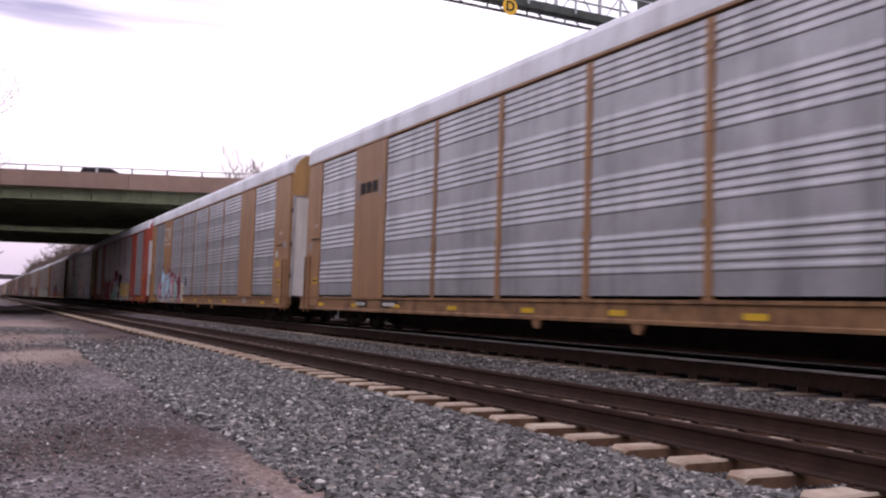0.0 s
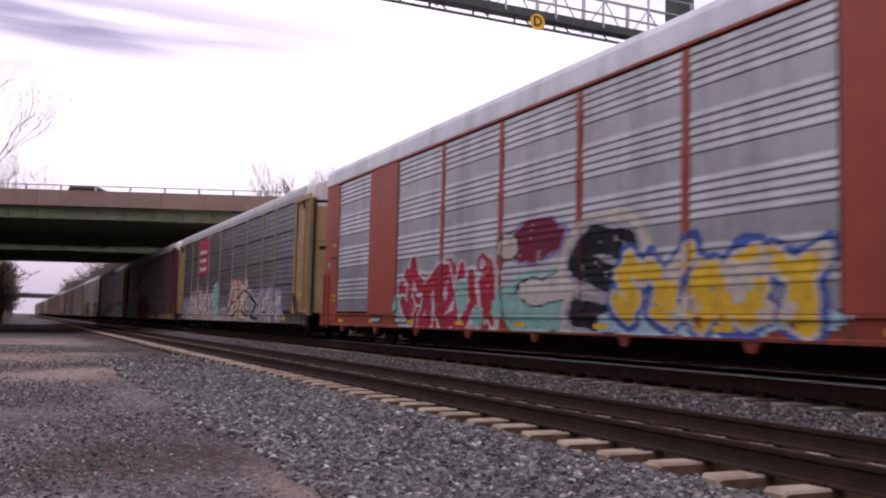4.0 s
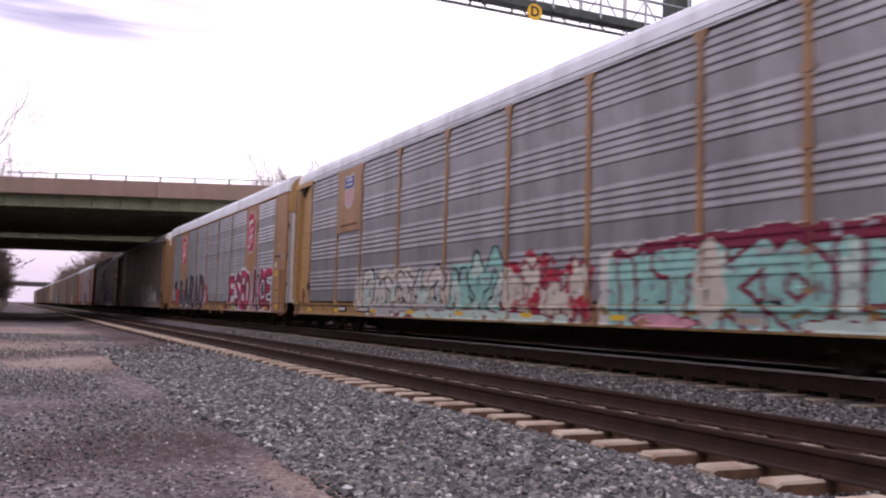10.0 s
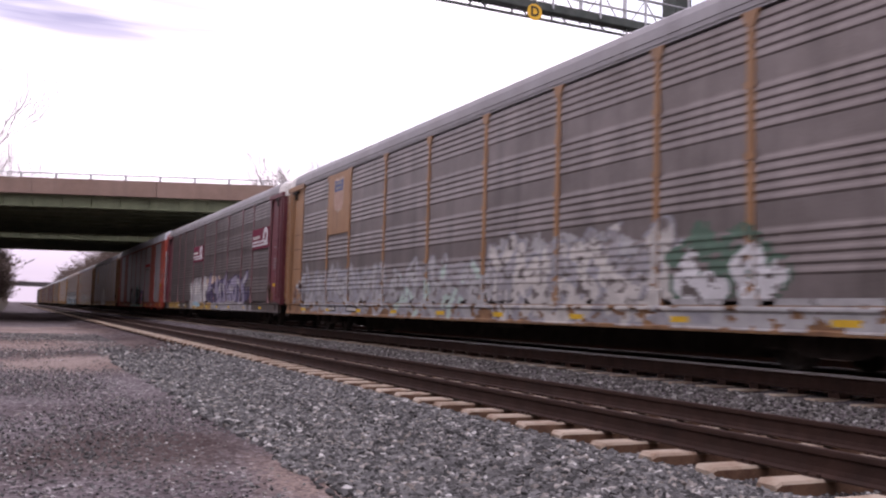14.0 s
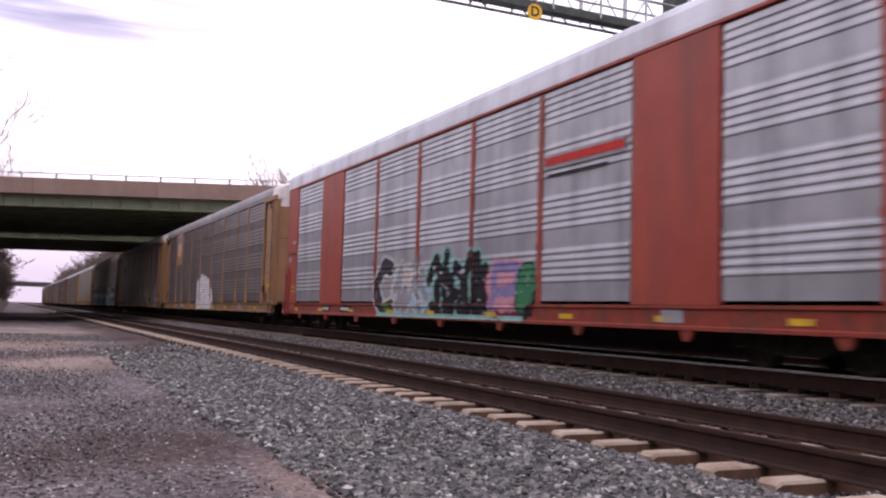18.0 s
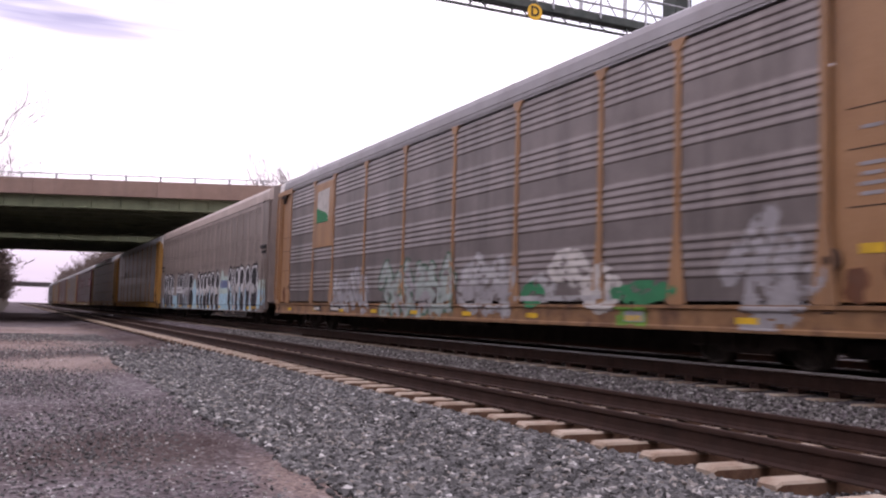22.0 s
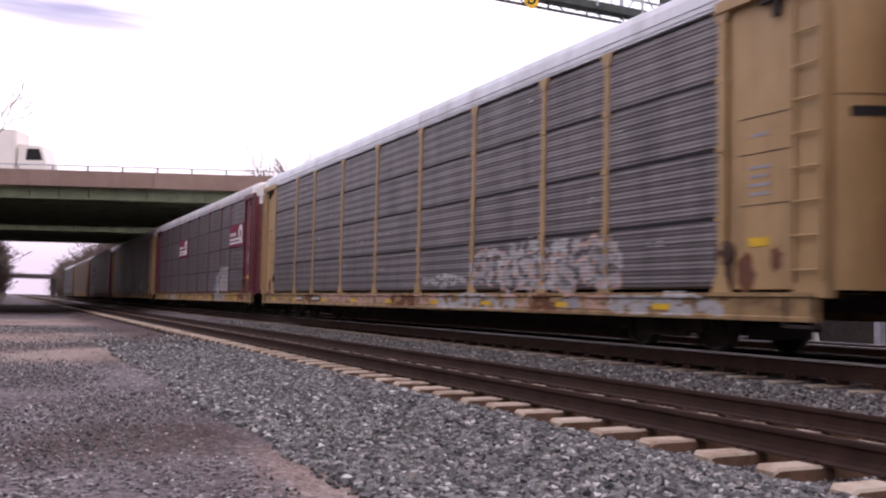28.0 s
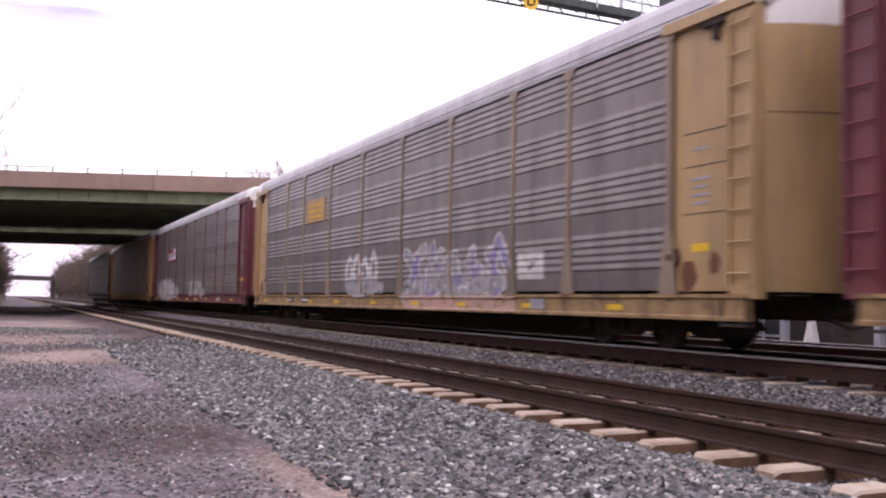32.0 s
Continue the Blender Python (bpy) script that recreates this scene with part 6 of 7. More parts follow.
def dress(car, k):
    """Emblems and graffiti of each car. A sprayed piece: signs, from, to, foot, top, half-width, fill, outline, haze, flecks."""
    rear, fore = (3.88, 5.97), (20.18, 22.22)
    ends = [(-0.7, 1.02), (25.03, 26.8)]
    N = None
    if k == 0:
        emblem(car, "dark_bars", 4.9, 3.75, 1.5)
        graffiti(car, "group", [("~", 22.6, 26.5, 0.5, 0.8, 0.1, "red", N, N, N)], 40, solid_bays=[rear, fore] + ends)
    elif k == 1:
        emblem(car, "bars", 4.93, 4.05, 1.5)
        graffiti(car, "group", [("~", 2.0, 9.4, 0.45, 1.2, 0, "grey", N, N, N), ("~", 2.5, 4.0, 0.7, 1.75, 0, "pink", "maroon", N, N), ("~", 3.3, 5.1, 0.5, 2.3, 0, "sky", "maroon", N, N), ("~", 4.9, 6.6, 0.55, 2.2, 0, "sky", "maroon", N, N),
                                ("~", 6.3, 7.1, 0.6, 2.0, 0, "pink", "maroon", N, N), ("~", 6.8, 8.3, 0.55, 1.9, 0, "teal", "maroon", N, N), ("~", 8.0, 9.1, 0.5, 1.9, 0, "maroon", "pink", N, N),
                                ("04143", 2.8, 8.8, 0.7, 1.95, 0.05, "maroon", N, N, "rosy"), ("~", 8.9, 9.8, 0.55, 1.6, 0, "cream", N, N, N), ("~", 9.9, 10.3, 1.35, 1.75, 0, "black", N, N, N)], 41, solid_bays=[rear, fore] + ends, worn=0.1)
    elif k == 2:
        graffiti(car, "group", [("~", 5.9, 7.4, 0.5, 1.6, 0, "teal", N, N, N), ("#", 7.2, 11.5, 0.56, 1.5, 0, "red", N, N, N), ("~", 6.2, 8.2, 0.9, 1.95, 0, "red", "white", N, N), ("~", 8.6, 10.0, 0.7, 2.3, 0, "red", "white", N, N),
                                ("14305", 6.4, 11.6, 0.6, 2.02, 0.17, "red", "white", N, "rosy"), ("O", 10.55, 11.15, 1.75, 2.15, 0.05, "red", "white", N, N), ("~", 9.6, 10.2, 0.8, 1.7, 0, "teal", "white", N, N), ("~", 10.3, 10.9, 0.5, 1.0, 0, "teal", "white", N, N), ("#", 11.42, 11.6, 0.5, 1.8, 0, "off_white", N, N, N),
                                ("~", 11.6, 15.0, 0.45, 1.7, 0, "teal", N, N, N), ("~", 12.2, 14.6, 1.0, 1.6, 0, "off_white", "black", N, N), ("~", 11.9, 14.2, 1.8, 2.7, 0, "maroon", "purple", N, N), ("~", 11.4, 12.4, 1.95, 2.5, 0, "cream", "black", N, N),
                                ("S", 14.2, 16.4, 0.7, 2.2, 0.25, "black", "grey", "cream", N), ("~", 14.8, 20.2, 0.5, 1.0, 0, "sky", N, N, N), ("14034", 15.6, 20.0, 0.8, 1.7, 0.13, "yellow", "cream", "blue", "cream")], 42, solid_bays=[rear, fore] + ends)
    elif k == 3:
        for z, widths in ((4.12, (0.75, 0.95)), (3.68, (0.42, 1.15)), (3.22, (0.34, 1.35))):
            at = 6.3
            for w in widths:
                flat("lettering_bar", car, at + w / 2, z, rect(w, 0.19), "off_white", "pale lettering bar", x=X_PANEL - 0.018)
                at += w + 0.1
        graffiti(car, "row", [("~", 1.3, 4.6, 0.5, 1.75, 0, "dusk", N, N, N), ("401", 1.4, 4.4, 0.66, 1.6, 0.1, "smoke", "purple", N, "chalk"), ("~", 3.0, 24.0, 0.35, 1.0, 0, "chalk", N, N, N), ("~", 4.2, 9.6, 0.8, 2.0, 0, "tan", N, N, N), ("1025014", 3.6, 9.9, 0.62, 1.95, 0.12, "off_white", "maroon", "tan", "cream"),
                              ("~", 10.2, 11.9, 0.8, 2.3, 0, "teal", "white", N, N), ("5", 11.9, 14.4, 0.62, 1.85, 0.06, "black", "cream", N, N), ("~", 11.9, 14.4, 0.5, 1.2, 0, "smoke", N, N, N), ("~", 13.7, 18.6, 0.5, 2.35, 0, "cream", "maroon", N, N), ("~", 14.1, 16.1, 1.3, 2.45, 0, "tan", "rosy", N, N), ("~", 16.2, 18.5, 0.9, 2.3, 0, "cream", "rosy", N, N),
                              ("06", 14.2, 18.3, 0.7, 1.9, 0.06, "maroon", N, N, "black"), ("~", 17.9, 23.6, 0.5, 1.95, 0, "smoke", "purple", N, N), ("4", 18.0, 20.6, 0.62, 1.7, 0.09, "black", "cream", N, N), ("520", 19.8, 23.4, 0.7, 1.75, 0.1, "off_white", "purple", "grey", "chalk")], 43, worn=0.12)
    elif k == 4:
        flat("emblem", car, 7.35, 3.4, rect(2.68, 0.95), "maroon", "peeled maroon board with torn pale strips", lift=0.02)
        for a, zz, w, h in ((-0.25, 0.22, 1.7, 0.12), (-0.2, 0.06, 1.6, 0.09), (0.35, 0.32, 0.9, 0.16), (0.35, -0.16, 1.3, 0.15), (0.55, -0.32, 1.0, 0.14)):
            flat("torn_strip", car, 7.3 + a, 3.4 + zz, [(-w / 2, -h / 2 - 0.05), (w / 2, -h / 2 + 0.04), (w / 2 - 0.08, h / 2 + 0.04), (-w / 2 + 0.1, h / 2 - 0.05)], "off_white", lift=0.028)
        graffiti(car, "row", [("~", 7.6, 8.6, 0.9, 1.7, 0, "leaf", "grey_green", N, N), ("~", 8.2, 9.5, 1.7, 2.2, 0, "leaf", N, N, N), ("~", 9.6, 10.9, 1.85, 2.35, 0, "leaf", N, N, N), ("~", 11.0, 12.1, 1.85, 2.4, 0, "leaf", "grey_green", N, N), ("~", 12.2, 13.8, 1.9, 2.42, 0, "leaf", N, N, N), ("~", 13.3, 14.7, 1.45, 2.15, 0, "leaf", "grey_green", N, N),
                              ("#", 8.35, 13.6, 0.94, 2.04, 0, "wine", N, N, N), ("#", 8.4, 14.5, 0.94, 1.5, 0, "wine", N, N, N), ("~", 8.6, 13.4, 1.55, 2.1, 0, "plum", N, N, N), ("0541032", 8.5, 14.4, 1.0, 1.4, 0.05, "brick", "plum", N, "maroon"), ("150421", 8.6, 13.6, 1.5, 1.95, 0.06, "wine", "plum", N, N),
                              ("#", 8.2, 14.55, 0.52, 0.87, 0, "brick", N, N, N), ("~", 14.6, 15.9, 0.9, 1.3, 0, "leaf", N, N, N), ("~", 14.2, 15.6, 1.1, 1.6, 0, "wine", "plum", N, N), ("~", 7.3, 8.4, 1.15, 1.5, 0, "wine", "plum", N, N), ("~", 7.5, 8.2, 0.5, 0.85, 0, "leaf", N, N, N),
                              ("#", 18.3, 19.4, 0.52, 0.87, 0, "under", N, N, N), ("~", 2.6, 6.0, 0.5, 0.86, 0, "grey", N, N, N)], 44)
    elif k == 5:
        board(car, 4.92, 3.95, 1.95, 1.9, "paint_brown_gold")
        emblem(car, "shield", 4.92, 4.2, 1.05, False)
        flat("lettering_bar", car, 4.92, 3.2, rect(1.5, 0.06), "rust", x=X_SIDE - 0.004)
        graffiti(car, "group", [("~", 5.8, 12.2, 0.42, 1.75, 0, "cream", N, N, N), ("304126", 6.3, 11.7, 0.68, 1.65, 0.12, "off_white", "black", N, "mint"), ("#", 7.2, 17.2, 0.52, 0.86, 0, "chalk", N, N, N), ("#", 12.0, 14.4, 0.54, 1.75, 0, "teal", N, N, N), ("016", 12.0, 14.5, 0.62, 1.72, 0.14, "teal", "black", N, "mint"),
                                ("~", 14.3, 17.5, 0.45, 1.8, 0, "cream", "red", N, N), ("3420", 14.5, 17.4, 0.62, 1.65, 0.12, "cream", "maroon", N, "red"), ("~", 8.6, 17.0, 0.45, 0.75, 0, "mint", "maroon", N, N),
                                ("#", 17.75, 25.0, 0.52, 1.72, 0, "off_white", N, N, N), ("#", 18.0, 25.0, 0.52, 1.62, 0, "teal", N, N, N), ("~", 18.2, 25.2, 1.5, 1.95, 0, "maroon", "off_white", N, N), ("#", 18.3, 25.0, 1.42, 1.66, 0, "teal", N, N, N),
                                ("ITKOLS", 18.0, 25.0, 0.66, 1.5, 0.17, "teal", "maroon", N, "mint"), ("~", 20.1, 20.7, 0.6, 1.8, 0, "cream", N, N, N), ("~", 18.6, 20.2, 0.5, 0.74, 0, "pink", "maroon", N, N), ("~", 22.0, 24.2, 0.5, 0.72, 0, "mint", "maroon", N, N)], 45, worn=0.1)
    elif k == 6:
        emblem(car, "octagon", 4.98, 3.80, 1.74)
        emblem(car, "octagon", 21.2, 3.80, 1.74)
        graffiti(car, "group", [("~", 2.3, 6.0, 0.6, 1.75, 0, "red", N, N, N), ("~", 10.2, 12.4, 0.7, 1.9, 0, "red", N, N, N), ("~", 4.0, 11.4, 0.42, 1.3, 0, "smoke", N, N, N), ("~", 7.4, 8.6, 1.4, 2.15, 0, "rosy", N, N, N), ("#", 4.6, 10.4, 0.56, 1.2, 0, "plum", N, N, N),
                                ("BARAD", 3.85, 11.3, 0.66, 2.02, 0.25, "plum", "smoke", N, "black"), ("02514", 3.95, 11.2, 0.9, 1.8, 0.04, "plum", N, N, "smoke"), ("~", 2.0, 2.8, 1.6, 2.1, 0, "black", N, N, N), ("S", 11.3, 12.0, 1.1, 1.5, 0.05, "white", N, N, N),
                                ("~", 16.2, 17.6, 0.5, 0.95, 0, "rust", N, N, N), ("#", 22.3, 24.6, 0.56, 2.0, 0, "plum", N, N, N), ("ESEDICE", 17.4, 24.7, 0.72, 2.0, 0.19, "maroon", "white", N, "rosy"), ("#", 17.8, 18.6, 0.56, 0.84, 0, "dark_green", N, N, N)], 46, worn=-0.1, solid_bays=[rear, fore] + ends)
    elif k == 7:
        board(car, 4.95, 3.95, 1.95, 1.9, "paint_brown_gold")
        emblem(car, "shield", 4.95, 4.2, 1.1)
        graffiti(car, "group", [("~", 0.9, 9.2, 0.5, 1.9, 0, "grey", N, N, N), ("1042153", 1.1, 9.0, 0.7, 1.95, 0.10, "chalk", "smoke", N, "grey"), ("~", 9.0, 14.8, 0.45, 1.8, 0, "smoke", N, N, N), ("03521", 9.2, 14.4, 0.66, 1.8, 0.12, "chalk", "grey", N, "mint"), ("~", 14.0, 21.2, 0.5, 2.15, 0, "chalk", N, N, N), ("#", 15.0, 20.6, 0.56, 1.7, 0, "smoke", N, N, N),
                                ("403125", 14.8, 20.8, 0.66, 2.0, 0.15, "off_white", "grey", N, "smoke"), ("~", 20.5, 22.6, 0.7, 2.0, 0, "grey_green", N, N, N), ("25", 20.7, 22.8, 0.6, 1.6, 0.16, "white", "grey_green", N, N), ("#", 20.6, 24.6, 0.54, 0.95, 0, "chalk", N, N, N)], 47, worn=0.17)
    elif k == 8:
        emblem(car, "wheel", 10.18, 3.45, 0.85)
        emblem(car, "wheel", 23.58, 3.45, 0.85)
        graffiti(car, "group", [("#", 0.9, 5.1, 0.52, 0.86, 0, "old_ochre", N, N, N), ("~", 8.2, 12.7, 0.5, 1.3, 0, "smoke", N, N, N), ("4021", 8.2, 12.7, 0.72, 1.9, 0.2, "chalk", "smoke", N, "off_white"), ("~", 12.6, 16.2, 1.5, 2.2, 0, "tan", N, N, N), ("~", 12.9, 21.8, 0.5, 2.0, 0, "violet", N, N, N),
                                ("20534", 13.0, 21.4, 0.7, 2.05, 0.17, "dusk", "violet", N, "smoke"), ("~", 13.4, 15.0, 0.8, 1.5, 0, "violet", "black", N, N), ("#", 8.9, 12.3, 0.52, 0.86, 0, "old_ochre", N, N, N), ("~", 8.9, 11.0, 0.6, 0.9, 0, "sky", N, N, N), ("#", 12.9, 14.3, 0.52, 0.86, 0, "old_ochre", N, N, N), ("~", 14.2, 22, 0.4, 0.9, 0, "smoke", N, N, N)], 48, worn=0.08)
    elif k == 9:
        flat("lettering_bar", car, 18.78, 3.52, rect(2.5, 0.27), "smoke", "pale lettering bar", x=X_PANEL - 0.03)
        flat("lettering_bar", car, 18.78, 3.53, rect(2.45, 0.15), "scarlet", "red lettering bar", x=X_PANEL - 0.038)
        flat("lettering_bar", car, 18.6, 3.26, rect(1.9, 0.05), "black", x=X_PANEL - 0.04)
        graffiti(car, "group", [("~", 8.6, 17.2, 0.5, 1.9, 0, "smoke", N, N, N), ("C", 8.7, 10.2, 0.72, 1.9, 0.19, "plum", "white", N, "leaf"), ("~", 9.9, 11.6, 0.7, 1.85, 0, "cream", "white", N, N), ("21", 10.1, 12.6, 0.66, 1.75, 0.14, "grey", "white", N, "sky"), ("~", 12.2, 13.4, 0.9, 1.8, 0, "sky", N, N, N), ("6240", 12.3, 15.4, 0.6, 1.85, 0.17, "black", "teal", N, N),
                                ("~", 15.2, 16.8, 0.6, 1.75, 0, "pink", "maroon", N, N), ("P", 15.3, 16.8, 0.66, 1.65, 0.12, "purple", "pink", N, N), ("~", 16.5, 17.3, 0.6, 1.6, 0, "dark_green", "black", N, N), ("#", 9.0, 16.8, 0.53, 0.62, 0, "teal", N, N, N)], 49, worn=0.06, solid_bays=[rear, fore] + ends)
    elif k == 10:
        board(car, 4.92, 4.0, 1.95, 1.9, "paint_brown_gold")
        emblem(car, "shield", 4.92, 4.2, 1.35)
        graffiti(car, "group", [("#", 10.92, 11.85, 0.6, 2.03, 0, "white", N, N, N), ("#", 11.8, 14.3, 0.56, 1.75, 0, "white", N, N, N), ("~", 11.7, 12.9, 1.5, 2.3, 0, "white", N, N, N), ("#", 12.7, 13.4, 1.5, 2.25, 0, "white", N, N, N), ("#", 13.3, 14.15, 1.2, 2.08, 0, "white", N, N, N), ("~", 14.0, 15.2, 0.5, 1.6, 0, "white", N, N, N),
                                ("~", 10.9, 12.2, 0.48, 1.0, 0, "white", N, N, N), ("1", 12.0, 13.8, 0.8, 1.5, 0.02, "smoke", N, N, N), ("#", 11.2, 14.8, 0.515, 0.55, 0, "purple", N, N, N)], 50, worn=-0.05)
    elif k == 11:
        board(car, 4.92, 3.72, 1.95, 2.1, "paint_brown_gold")
        flat("emblem", car, 4.92, 4.0, [(-0.6, -0.1), (0.55, -0.45), (0.62, 0.55), (-0.55, 0.5), (-0.62, 0.3)], "off_white", "white flag-shaped emblem with a green foot", x=X_SIDE - 0.004)
        flat("emblem_field", car, 4.92, 3.68, [(-0.62, -0.2), (0.55, -0.2), (0.5, 0.02), (0.1, 0.14), (-0.3, 0.22), (-0.62, 0.3)], "dark_green", "green foot of the emblem", x=X_SIDE - 0.004, lift=0.016)
        graffiti(car, "group", [("0413", 6.1, 9.3, 0.75, 1.6, 0.11, "smoke", "grey", N, "chalk"), ("641025", 10.1, 14.6, 0.62, 1.72, 0.16, "mint_grey", "grey_green", N, "smoke"), ("15", 15.0, 17.3, 0.75, 1.65, 0.17, "chalk", "smoke", N, N), ("#", 15.0, 17.2, 0.93, 1.25, 0, "smoke", N, N, N), ("~", 17.8, 18.9, 0.9, 1.45, 0, "chalk", N, N, N), ("~", 17.6, 18.5, 0.8, 1.3, 0, "dark_green", N, N, N),
                                ("~", 18.7, 19.9, 1.15, 1.9, 0, "off_white", N, N, N), ("~", 19.7, 20.9, 0.7, 1.55, 0, "off_white", N, N, N), ("#", 17.4, 20.6, 0.93, 1.02, 0, "chalk", N, N, N), ("#", 20.75, 21.5, 0.52, 0.84, 0, "green", N, N, N), ("~", 20.6, 22.4, 0.85, 1.25, 0, "dark_green", N, N, N), ("2", 23.2, 24.8, 0.6, 2.0, 0.2, "smoke", N, N, N)], 51, worn=0.16)
    elif k == 12:
        graffiti(car, "smooth", [("~", -0.6, 26.4, 0.4, 1.35, 0, "sky", N, N, N), ("#", 0.5, 25.3, 0.52, 0.95, 0, "sky", N, N, N), ("~", 10.4, 12.4, 0.5, 1.95, 0, "sky", "mint", N, N), ("~", 17.6, 20.6, 0.5, 2.25, 0, "mint", N, N, N), ("#", 18.0, 20.0, 0.56, 1.3, 0, "sky", N, N, N), ("~", 18.3, 20.0, 1.5, 1.95, 0, "faded_blue", "sky", N, N),
                                 ("#", 25.3, 26.68, 0.62, 1.42, 0, "sky", N, N, N), ("#", 25.3, 26.68, 1.4, 1.8, 0, "mint", N, N, N), ("#", 25.95, 26.25, 0.92, 1.18, 0, "ochre", N, N, N),
                                 ] + bubbles([(0.8, 1.66), (1.66, 2.36), (2.38, 3.32), (3.42, 4.40)], 2.58, 5) + bubbles([(5.76, 6.55), (6.6, 7.6), (7.6, 8.16), (8.3, 8.94), (9.06, 9.62), (9.64, 11.0)], 2.5, 6) + bubbles([(12.15, 13.1), (13.15, 14.0), (14.05, 14.93), (14.98, 15.88), (15.95, 16.88), (16.95, 18.03)], 2.36, 7)
                                 + bubbles([(19.93, 20.7), (20.8, 21.22), (21.32, 22.04), (22.14, 23.1), (23.24, 24.16), (24.3, 25.45)], 2.42, 8)
                                 + [("#", 3.86, 4.72, 1.44, 1.8, 0, "white", N, N, N), ("#", 4.0, 4.55, 1.58, 1.66, 0, "smoke", N, N, N), ("#", 5.65, 7.62, 1.42, 1.79, 0, "white", N, N, N), ("#", 5.8, 7.3, 1.55, 1.66, 0, "smoke", N, N, N), ("o", 10.2, 11.15, 0.62, 1.62, 0, "black", N, N, N), ("#", 9.9, 10.7, 0.6, 0.72, 0, "old_ochre", N, N, N), ("#", 24.4, 25.3, 0.6, 0.72, 0, "old_ochre", N, N, N)], 52, posts=False, solid_bays=((-1.0, 27.0),))
    elif k == 13:
        flat("lettering_bar", car, 6.9, 3.3, rect(1.1, 0.16), "black", "dark reporting marks", x=X_PANEL - 0.04)
        flat("lettering_bar", car, 6.9, 3.08, rect(1.3, 0.1), "black", x=X_PANEL - 0.04)
        flat("lettering_bar", car, 6.8, 0.78, rect(1.6, 0.08), "off_white", x=-1.562)
    elif k == 14:
        graffiti(car, "row", [("~", 17.2, 23.0, 0.95, 1.85, 0, "chalk", N, N, N), ("52140", 17.4, 22.6, 0.98, 1.65, 0.1, "smoke", "faded_pink", N, "chalk"), ("~", 14.8, 17.0, 1.0, 1.3, 0, "chalk", N, N, N), ("#", 7.0, 23.5, 0.6, 0.82, 0, "faded_pink", N, N, N), ("~", 15.5, 19, 0.45, 0.86, 0, "chalk", N, N, N), ("~", 22.2, 25, 0.45, 0.86, 0, "chalk", N, N, N), ("~", 12.6, 14.6, 0.45, 0.84, 0, "rust", N, N, N),
                              ("~", 19.6, 21.4, 0.45, 0.84, 0, "rust", N, N, N), ("~", 5, 6.4, 0.45, 0.84, 0, "rust", N, N, N)], 54, worn=0.22)
    elif k == 15:
        emblem(car, "wheel", 10.18, 3.40, 1.0)
        emblem(car, "wheel", 23.58, 3.40, 1.0)
        graffiti(car, "row", [("#", 19.25, 22.1, 0.95, 1.75, 0, "smoke", N, N, N), ("~", 19.6, 22.4, 1.3, 2.1, 0, "smoke", N, N, N), ("#", 20.0, 20.35, 0.9, 1.9, 0, "chalk", N, N, N), ("#", 19.12, 19.28, 0.9, 1.75, 0, "faded_blue", N, N, N), ("#", 17.9, 18.45, 0.52, 0.87, 0, "old_ochre", N, N, N), ("#", 18.45, 19.15, 0.52, 0.87, 0, "under", N, N, N), ("#", 19.2, 21.4, 0.52, 0.87, 0, "smoke", N, N, N), ("~", 22.0, 24.4, 0.45, 0.92, 0, "old_ochre", N, N, N),
                              ("~", 24.0, 25.2, 0.45, 0.9, 0, "rust", N, N, N), ("~", 6.0, 8.2, 0.45, 0.86, 0, "chalk", N, N, N), ("~", 9.0, 10.0, 0.45, 0.84, 0, "rust", N, N, N)], 55, worn=0.2)
    elif k == 16:
        board(car, 7.3, 3.62, 1.9, 0.75, "paint_gold")
        for z in (3.8, 3.6, 3.42):
            flat("lettering_bar", car, 7.3, z, rect(1.5, 0.09), "ochre", x=X_SIDE - 0.004)
        graffiti(car, "group", [("OOOO", 10.3, 13.0, 1.15, 1.9, 0.1, "off_white", "grey", N, "white"), ("~", 10.2, 13.2, 0.8, 1.4, 0, "smoke", N, N, N), ("~", 14.8, 20.2, 0.5, 1.6, 0, "smoke", N, N, N), ("40521", 15.0, 20.2, 0.68, 1.85, 0.13, "smoke", "off_white", N, "purple"), ("#", 20.45, 21.4, 1.16, 1.7, 0, "off_white", N, N, N), ("#", 14.8, 20.4, 0.52, 0.84, 0, "faded_pink", N, N, N)], 56, worn=0.12)
    elif k == 17:
        emblem(car, "wheel", 7.4, 3.3, 0.8)
        graffiti(car, "group", [("~", 1.4, 9.4, 0.5, 1.9, 0, "off_white", "grey", N, N), ("2", 6.0, 8.0, 0.9, 1.8, 0.12, "off_white", N, N, N), ("412", 13.0, 17.6, 0.8, 1.5, 0.1, "off_white", N, N, N)], 57, worn=0.25)


SLACK = [0.04, -0.04, -0.16, 0.0, 0.21, 0.47, 0.36, 0.38, 0.01, 0.01, 0.04, 0.07, 0.30, 0.56, 0.74, 1.02, 1.30, 1.45, 1.6, 1.75]   # how far each car hangs back


def train_y(t):
    """Rear corner of the seventh car along the line."""
    return -25.52 - 14.037 * (t - 16) - 0.00346 * (t - 16) ** 2


VEHICLES = []


def glide(n_lane, s, z=8.42):
    p = B_AT + B_DIR * s + B_NRM * n_lane
    return pose(p.x, p.y, z, 0, 0, math.degrees(math.atan2(B_DIR.y, B_DIR.x)))


def wheels_on(v, places, r, w):
    tyre = once(("tyre", r), lambda: Shape().add(*ring_y(r, w)).mesh("wheel", M["black"]))
    for x, y in places:
        part("wheel", tyre, None, v, "black tyre", at=(x, y, r))


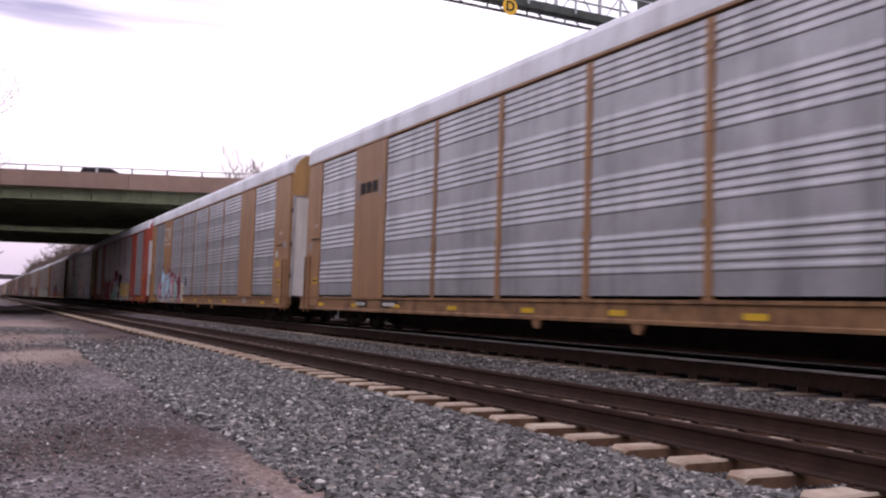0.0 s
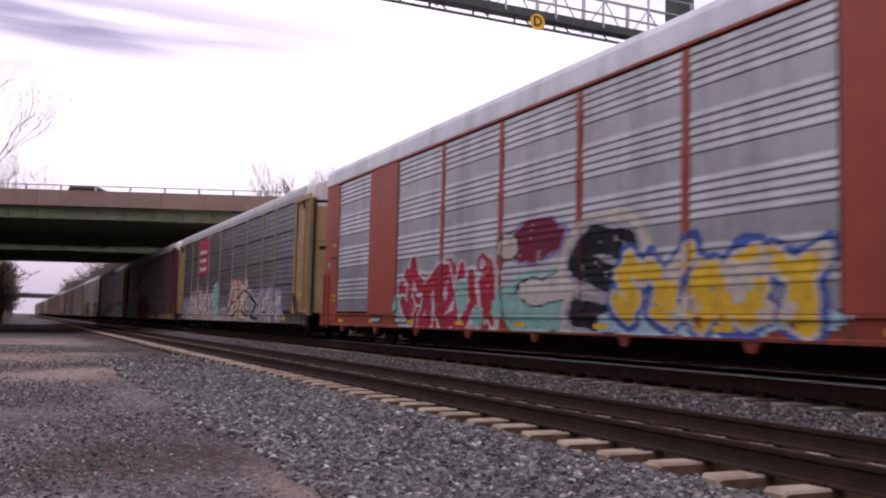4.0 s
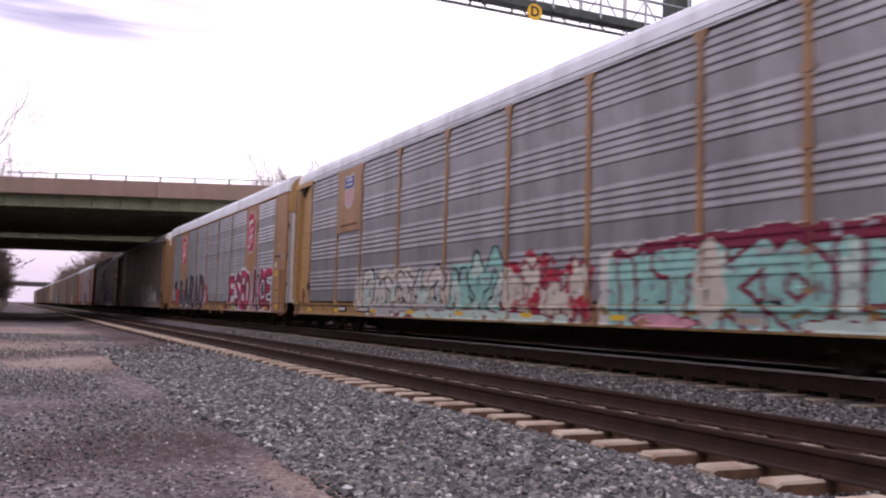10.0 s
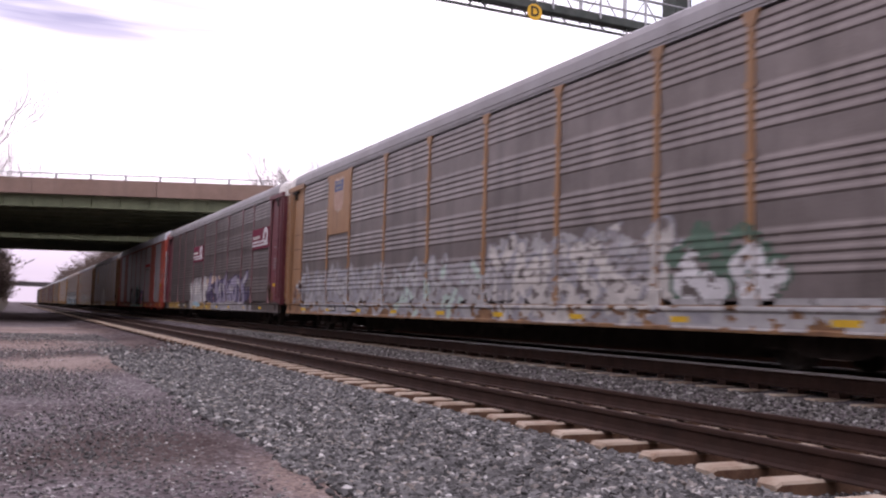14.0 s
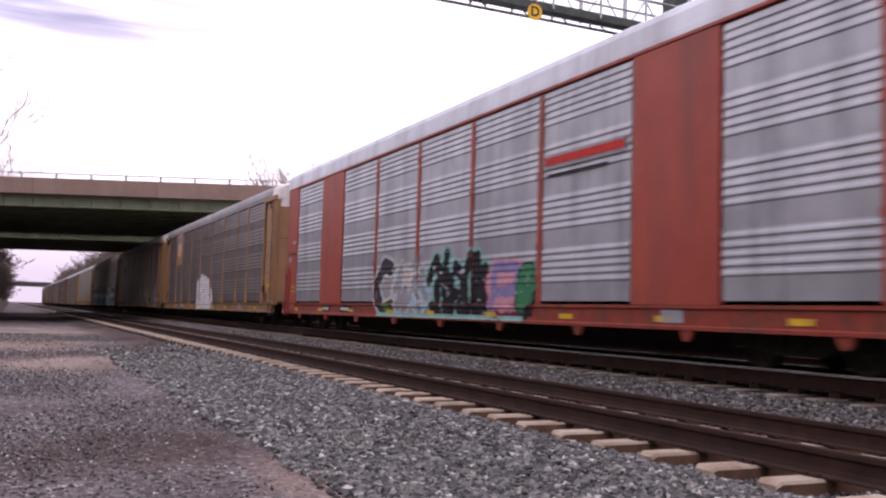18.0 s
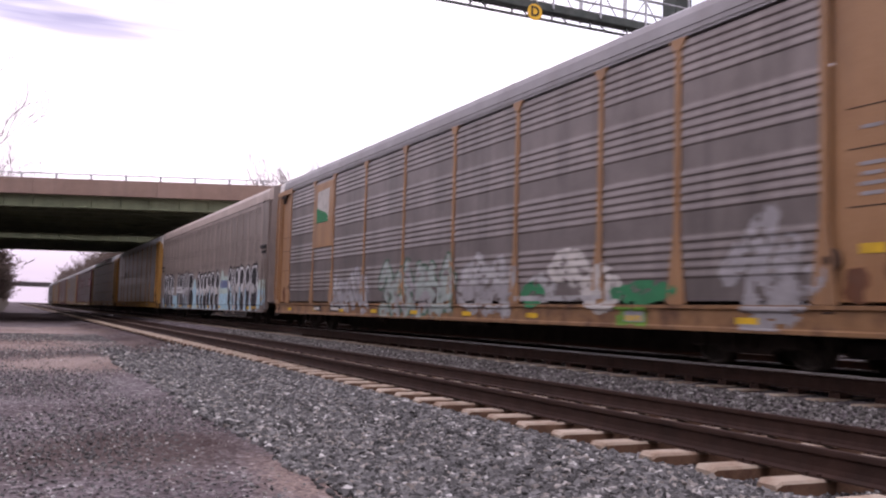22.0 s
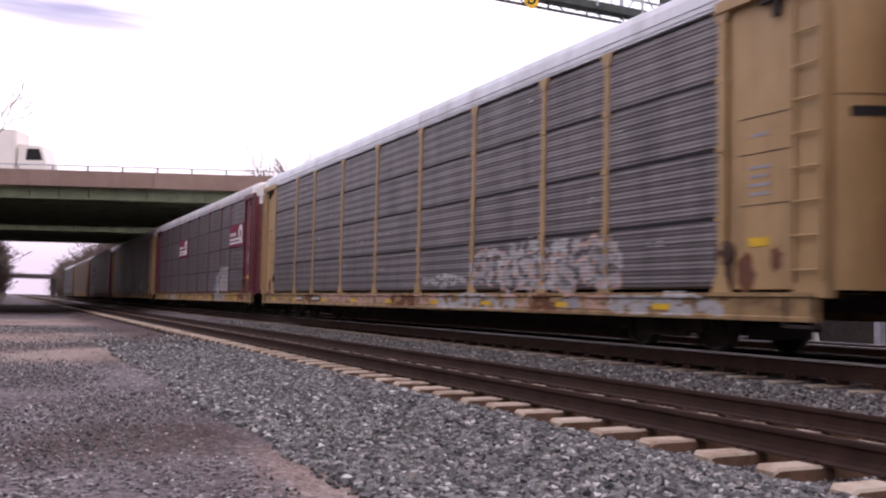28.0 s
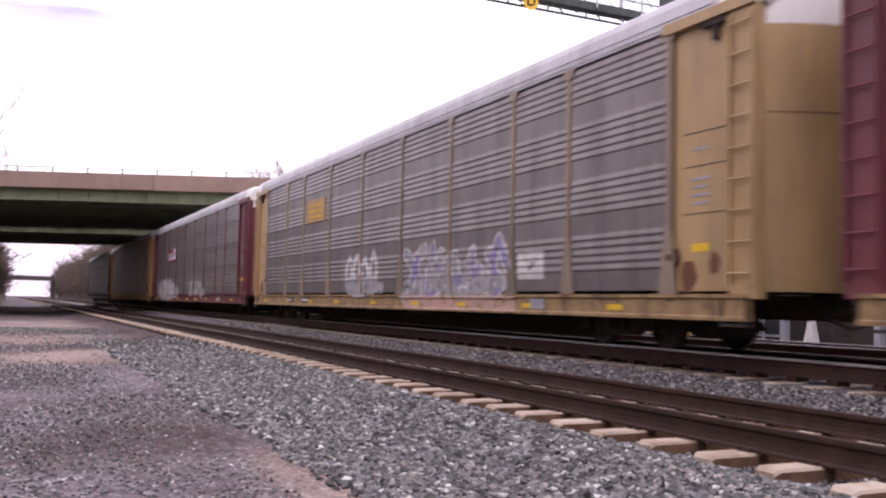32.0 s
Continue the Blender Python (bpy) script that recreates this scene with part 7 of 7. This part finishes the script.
def ring_y(r, w, n=18):
    v = [(r * math.cos(2 * math.pi * i / n), y, r * math.sin(2 * math.pi * i / n)) for y in (-w / 2, w / 2) for i in range(n)]
    return v, [(i, (i + 1) % n, n + (i + 1) % n, n + i) for i in range(n)] + [tuple(range(n)), tuple(range(n, 2 * n))[::-1]]


def road_car(label, paint, tall, s_at, t_at, lane):
    v = thing("road_car", label, "car", group="traffic on the bridge")
    h = 1.78 if tall else 1.46
    low = [(-2.3, 0.35), (2.3, 0.35), (2.3, 0.75), (1.3, 0.98), (-2.2, 1.02), (-2.3, 0.8)]
    top = [(-2.15 if tall else -1.7, 1.0), (1.25, 0.97), (0.6, h - 0.06), (0.3, h), (-1.5 if not tall else -2.0, h)]
    part("body", Shape().add(*side_prism(low, 0.88)), M[paint], v)
    part("cabin", Shape().add(*side_prism([(x, z) for x, z in top], 0.78)), M[paint], v)
    glass = [(-0.3 if tall else -1.5, 1.04), (0.95, 1.03), (0.5, h - 0.14), (-0.3 if tall else -1.45, h - 0.14)]
    part("side_window", Shape().add(*side_prism(glass, 0.79)), M["black"], v, "dark side glass")
    wheels_on(v, [(x, y) for x in (-1.45, 1.45) for y in (-0.8, 0.8)], 0.33, 0.2)
    VEHICLES.append((v, s_at, t_at, lane, 18.0))


def side_prism(outline, half):
    n = len(outline)
    return [(x, y, z) for y in (-half, half) for x, z in outline], [(i, (i + 1) % n, n + (i + 1) % n, n + i) for i in range(n)] + [tuple(range(n)), tuple(range(n, 2 * n))[::-1]]


def box_truck(s_at, t_at, lane):
    v = thing("box_truck", "cream box truck with a long plain cargo body", "truck", group="traffic on the bridge")
    part("cargo_box", Shape().box(-7.6, 0.0, -1.22, 1.22, 1.05, 3.85, bevel=0.04), M["truck_cream"], v, "plain cream cargo box")
    part("cab", Shape().add(*side_prism([(0.15, 0.7), (2.1, 0.7), (2.1, 1.6), (1.75, 2.75), (0.15, 2.85)], 1.1)), M["truck_cream"], v)
    part("cab_window", Shape().add(*side_prism([(0.7, 1.75), (1.85, 1.75), (1.6, 2.55), (0.75, 2.55)], 1.11)), M["black"], v, "dark cab glass")
    part("chassis", Shape().box(-7.5, 2.0, -0.5, 0.5, 0.65, 1.04), M["under_black"], v)
    wheels_on(v, [(x, y) for x in (-6.0, 1.2) for y in (-1.05, 1.05)], 0.48, 0.28)
    VEHICLES.append((v, s_at, t_at, lane, 18.5))


def build_traffic():
    road_car("dark saloon car crossing the bridge", "black", False, 10.77, 0.2, 5.0)
    road_car("dark estate car crossing the bridge", "paint_drab", False, 14.76, 4.6, 5.0)
    road_car("silver tall car crossing the bridge", "ink_chalk", True, 4.4, 16.8, 5.0)
    box_truck(5.9, 28.35, 5.0)
    road_car("dark red saloon car crossing the bridge", "paint_maroon", False, 10.72, 30.0, 5.0)
    road_car("white van crossing the bridge", "ink_off_white", True, 8.49, 31.0, 5.0)


def motions():
    for car, k, shift in CARS:
        walk(car, [(t, pose(X_TRAIN, train_y(t) + (k - 6) * PITCH - MID + SLACK[k], RISE)) for t in range(0, 33, 4)])
    for v, s_at, t_at, lane, speed in VEHICLES:
        walk(v, [(t, glide(lane, s_at + speed * (t - t_at))) for t in (0, 8, 16, 24, 32)])
    for k, wheels in WHEELS.items():
        rows = [(i / FPS, pose(0, k * 0.89, 0.40, math.degrees((train_y(0) - train_y(i / FPS)) / 0.40), 0, 0)) for i in range(0, 32 * FPS + 1)]
        walk(wheels[0], rows)
        done = wheels[0].animation_data
        for w in wheels[1:]:
            w.rotation_mode = "QUATERNION"
            keys = w.animation_data_create()
            keys.action = done.action
            keys.action_slot = done.action_slot


build_ground()
build_bridges()
build_gantry()
build_bank()
build_trees()
build_yard()
build_traffic()
build_train()
for _car, _k, _shift in CARS:
    dress(_car, _k)
build_tracks()
build_stones()
motions()
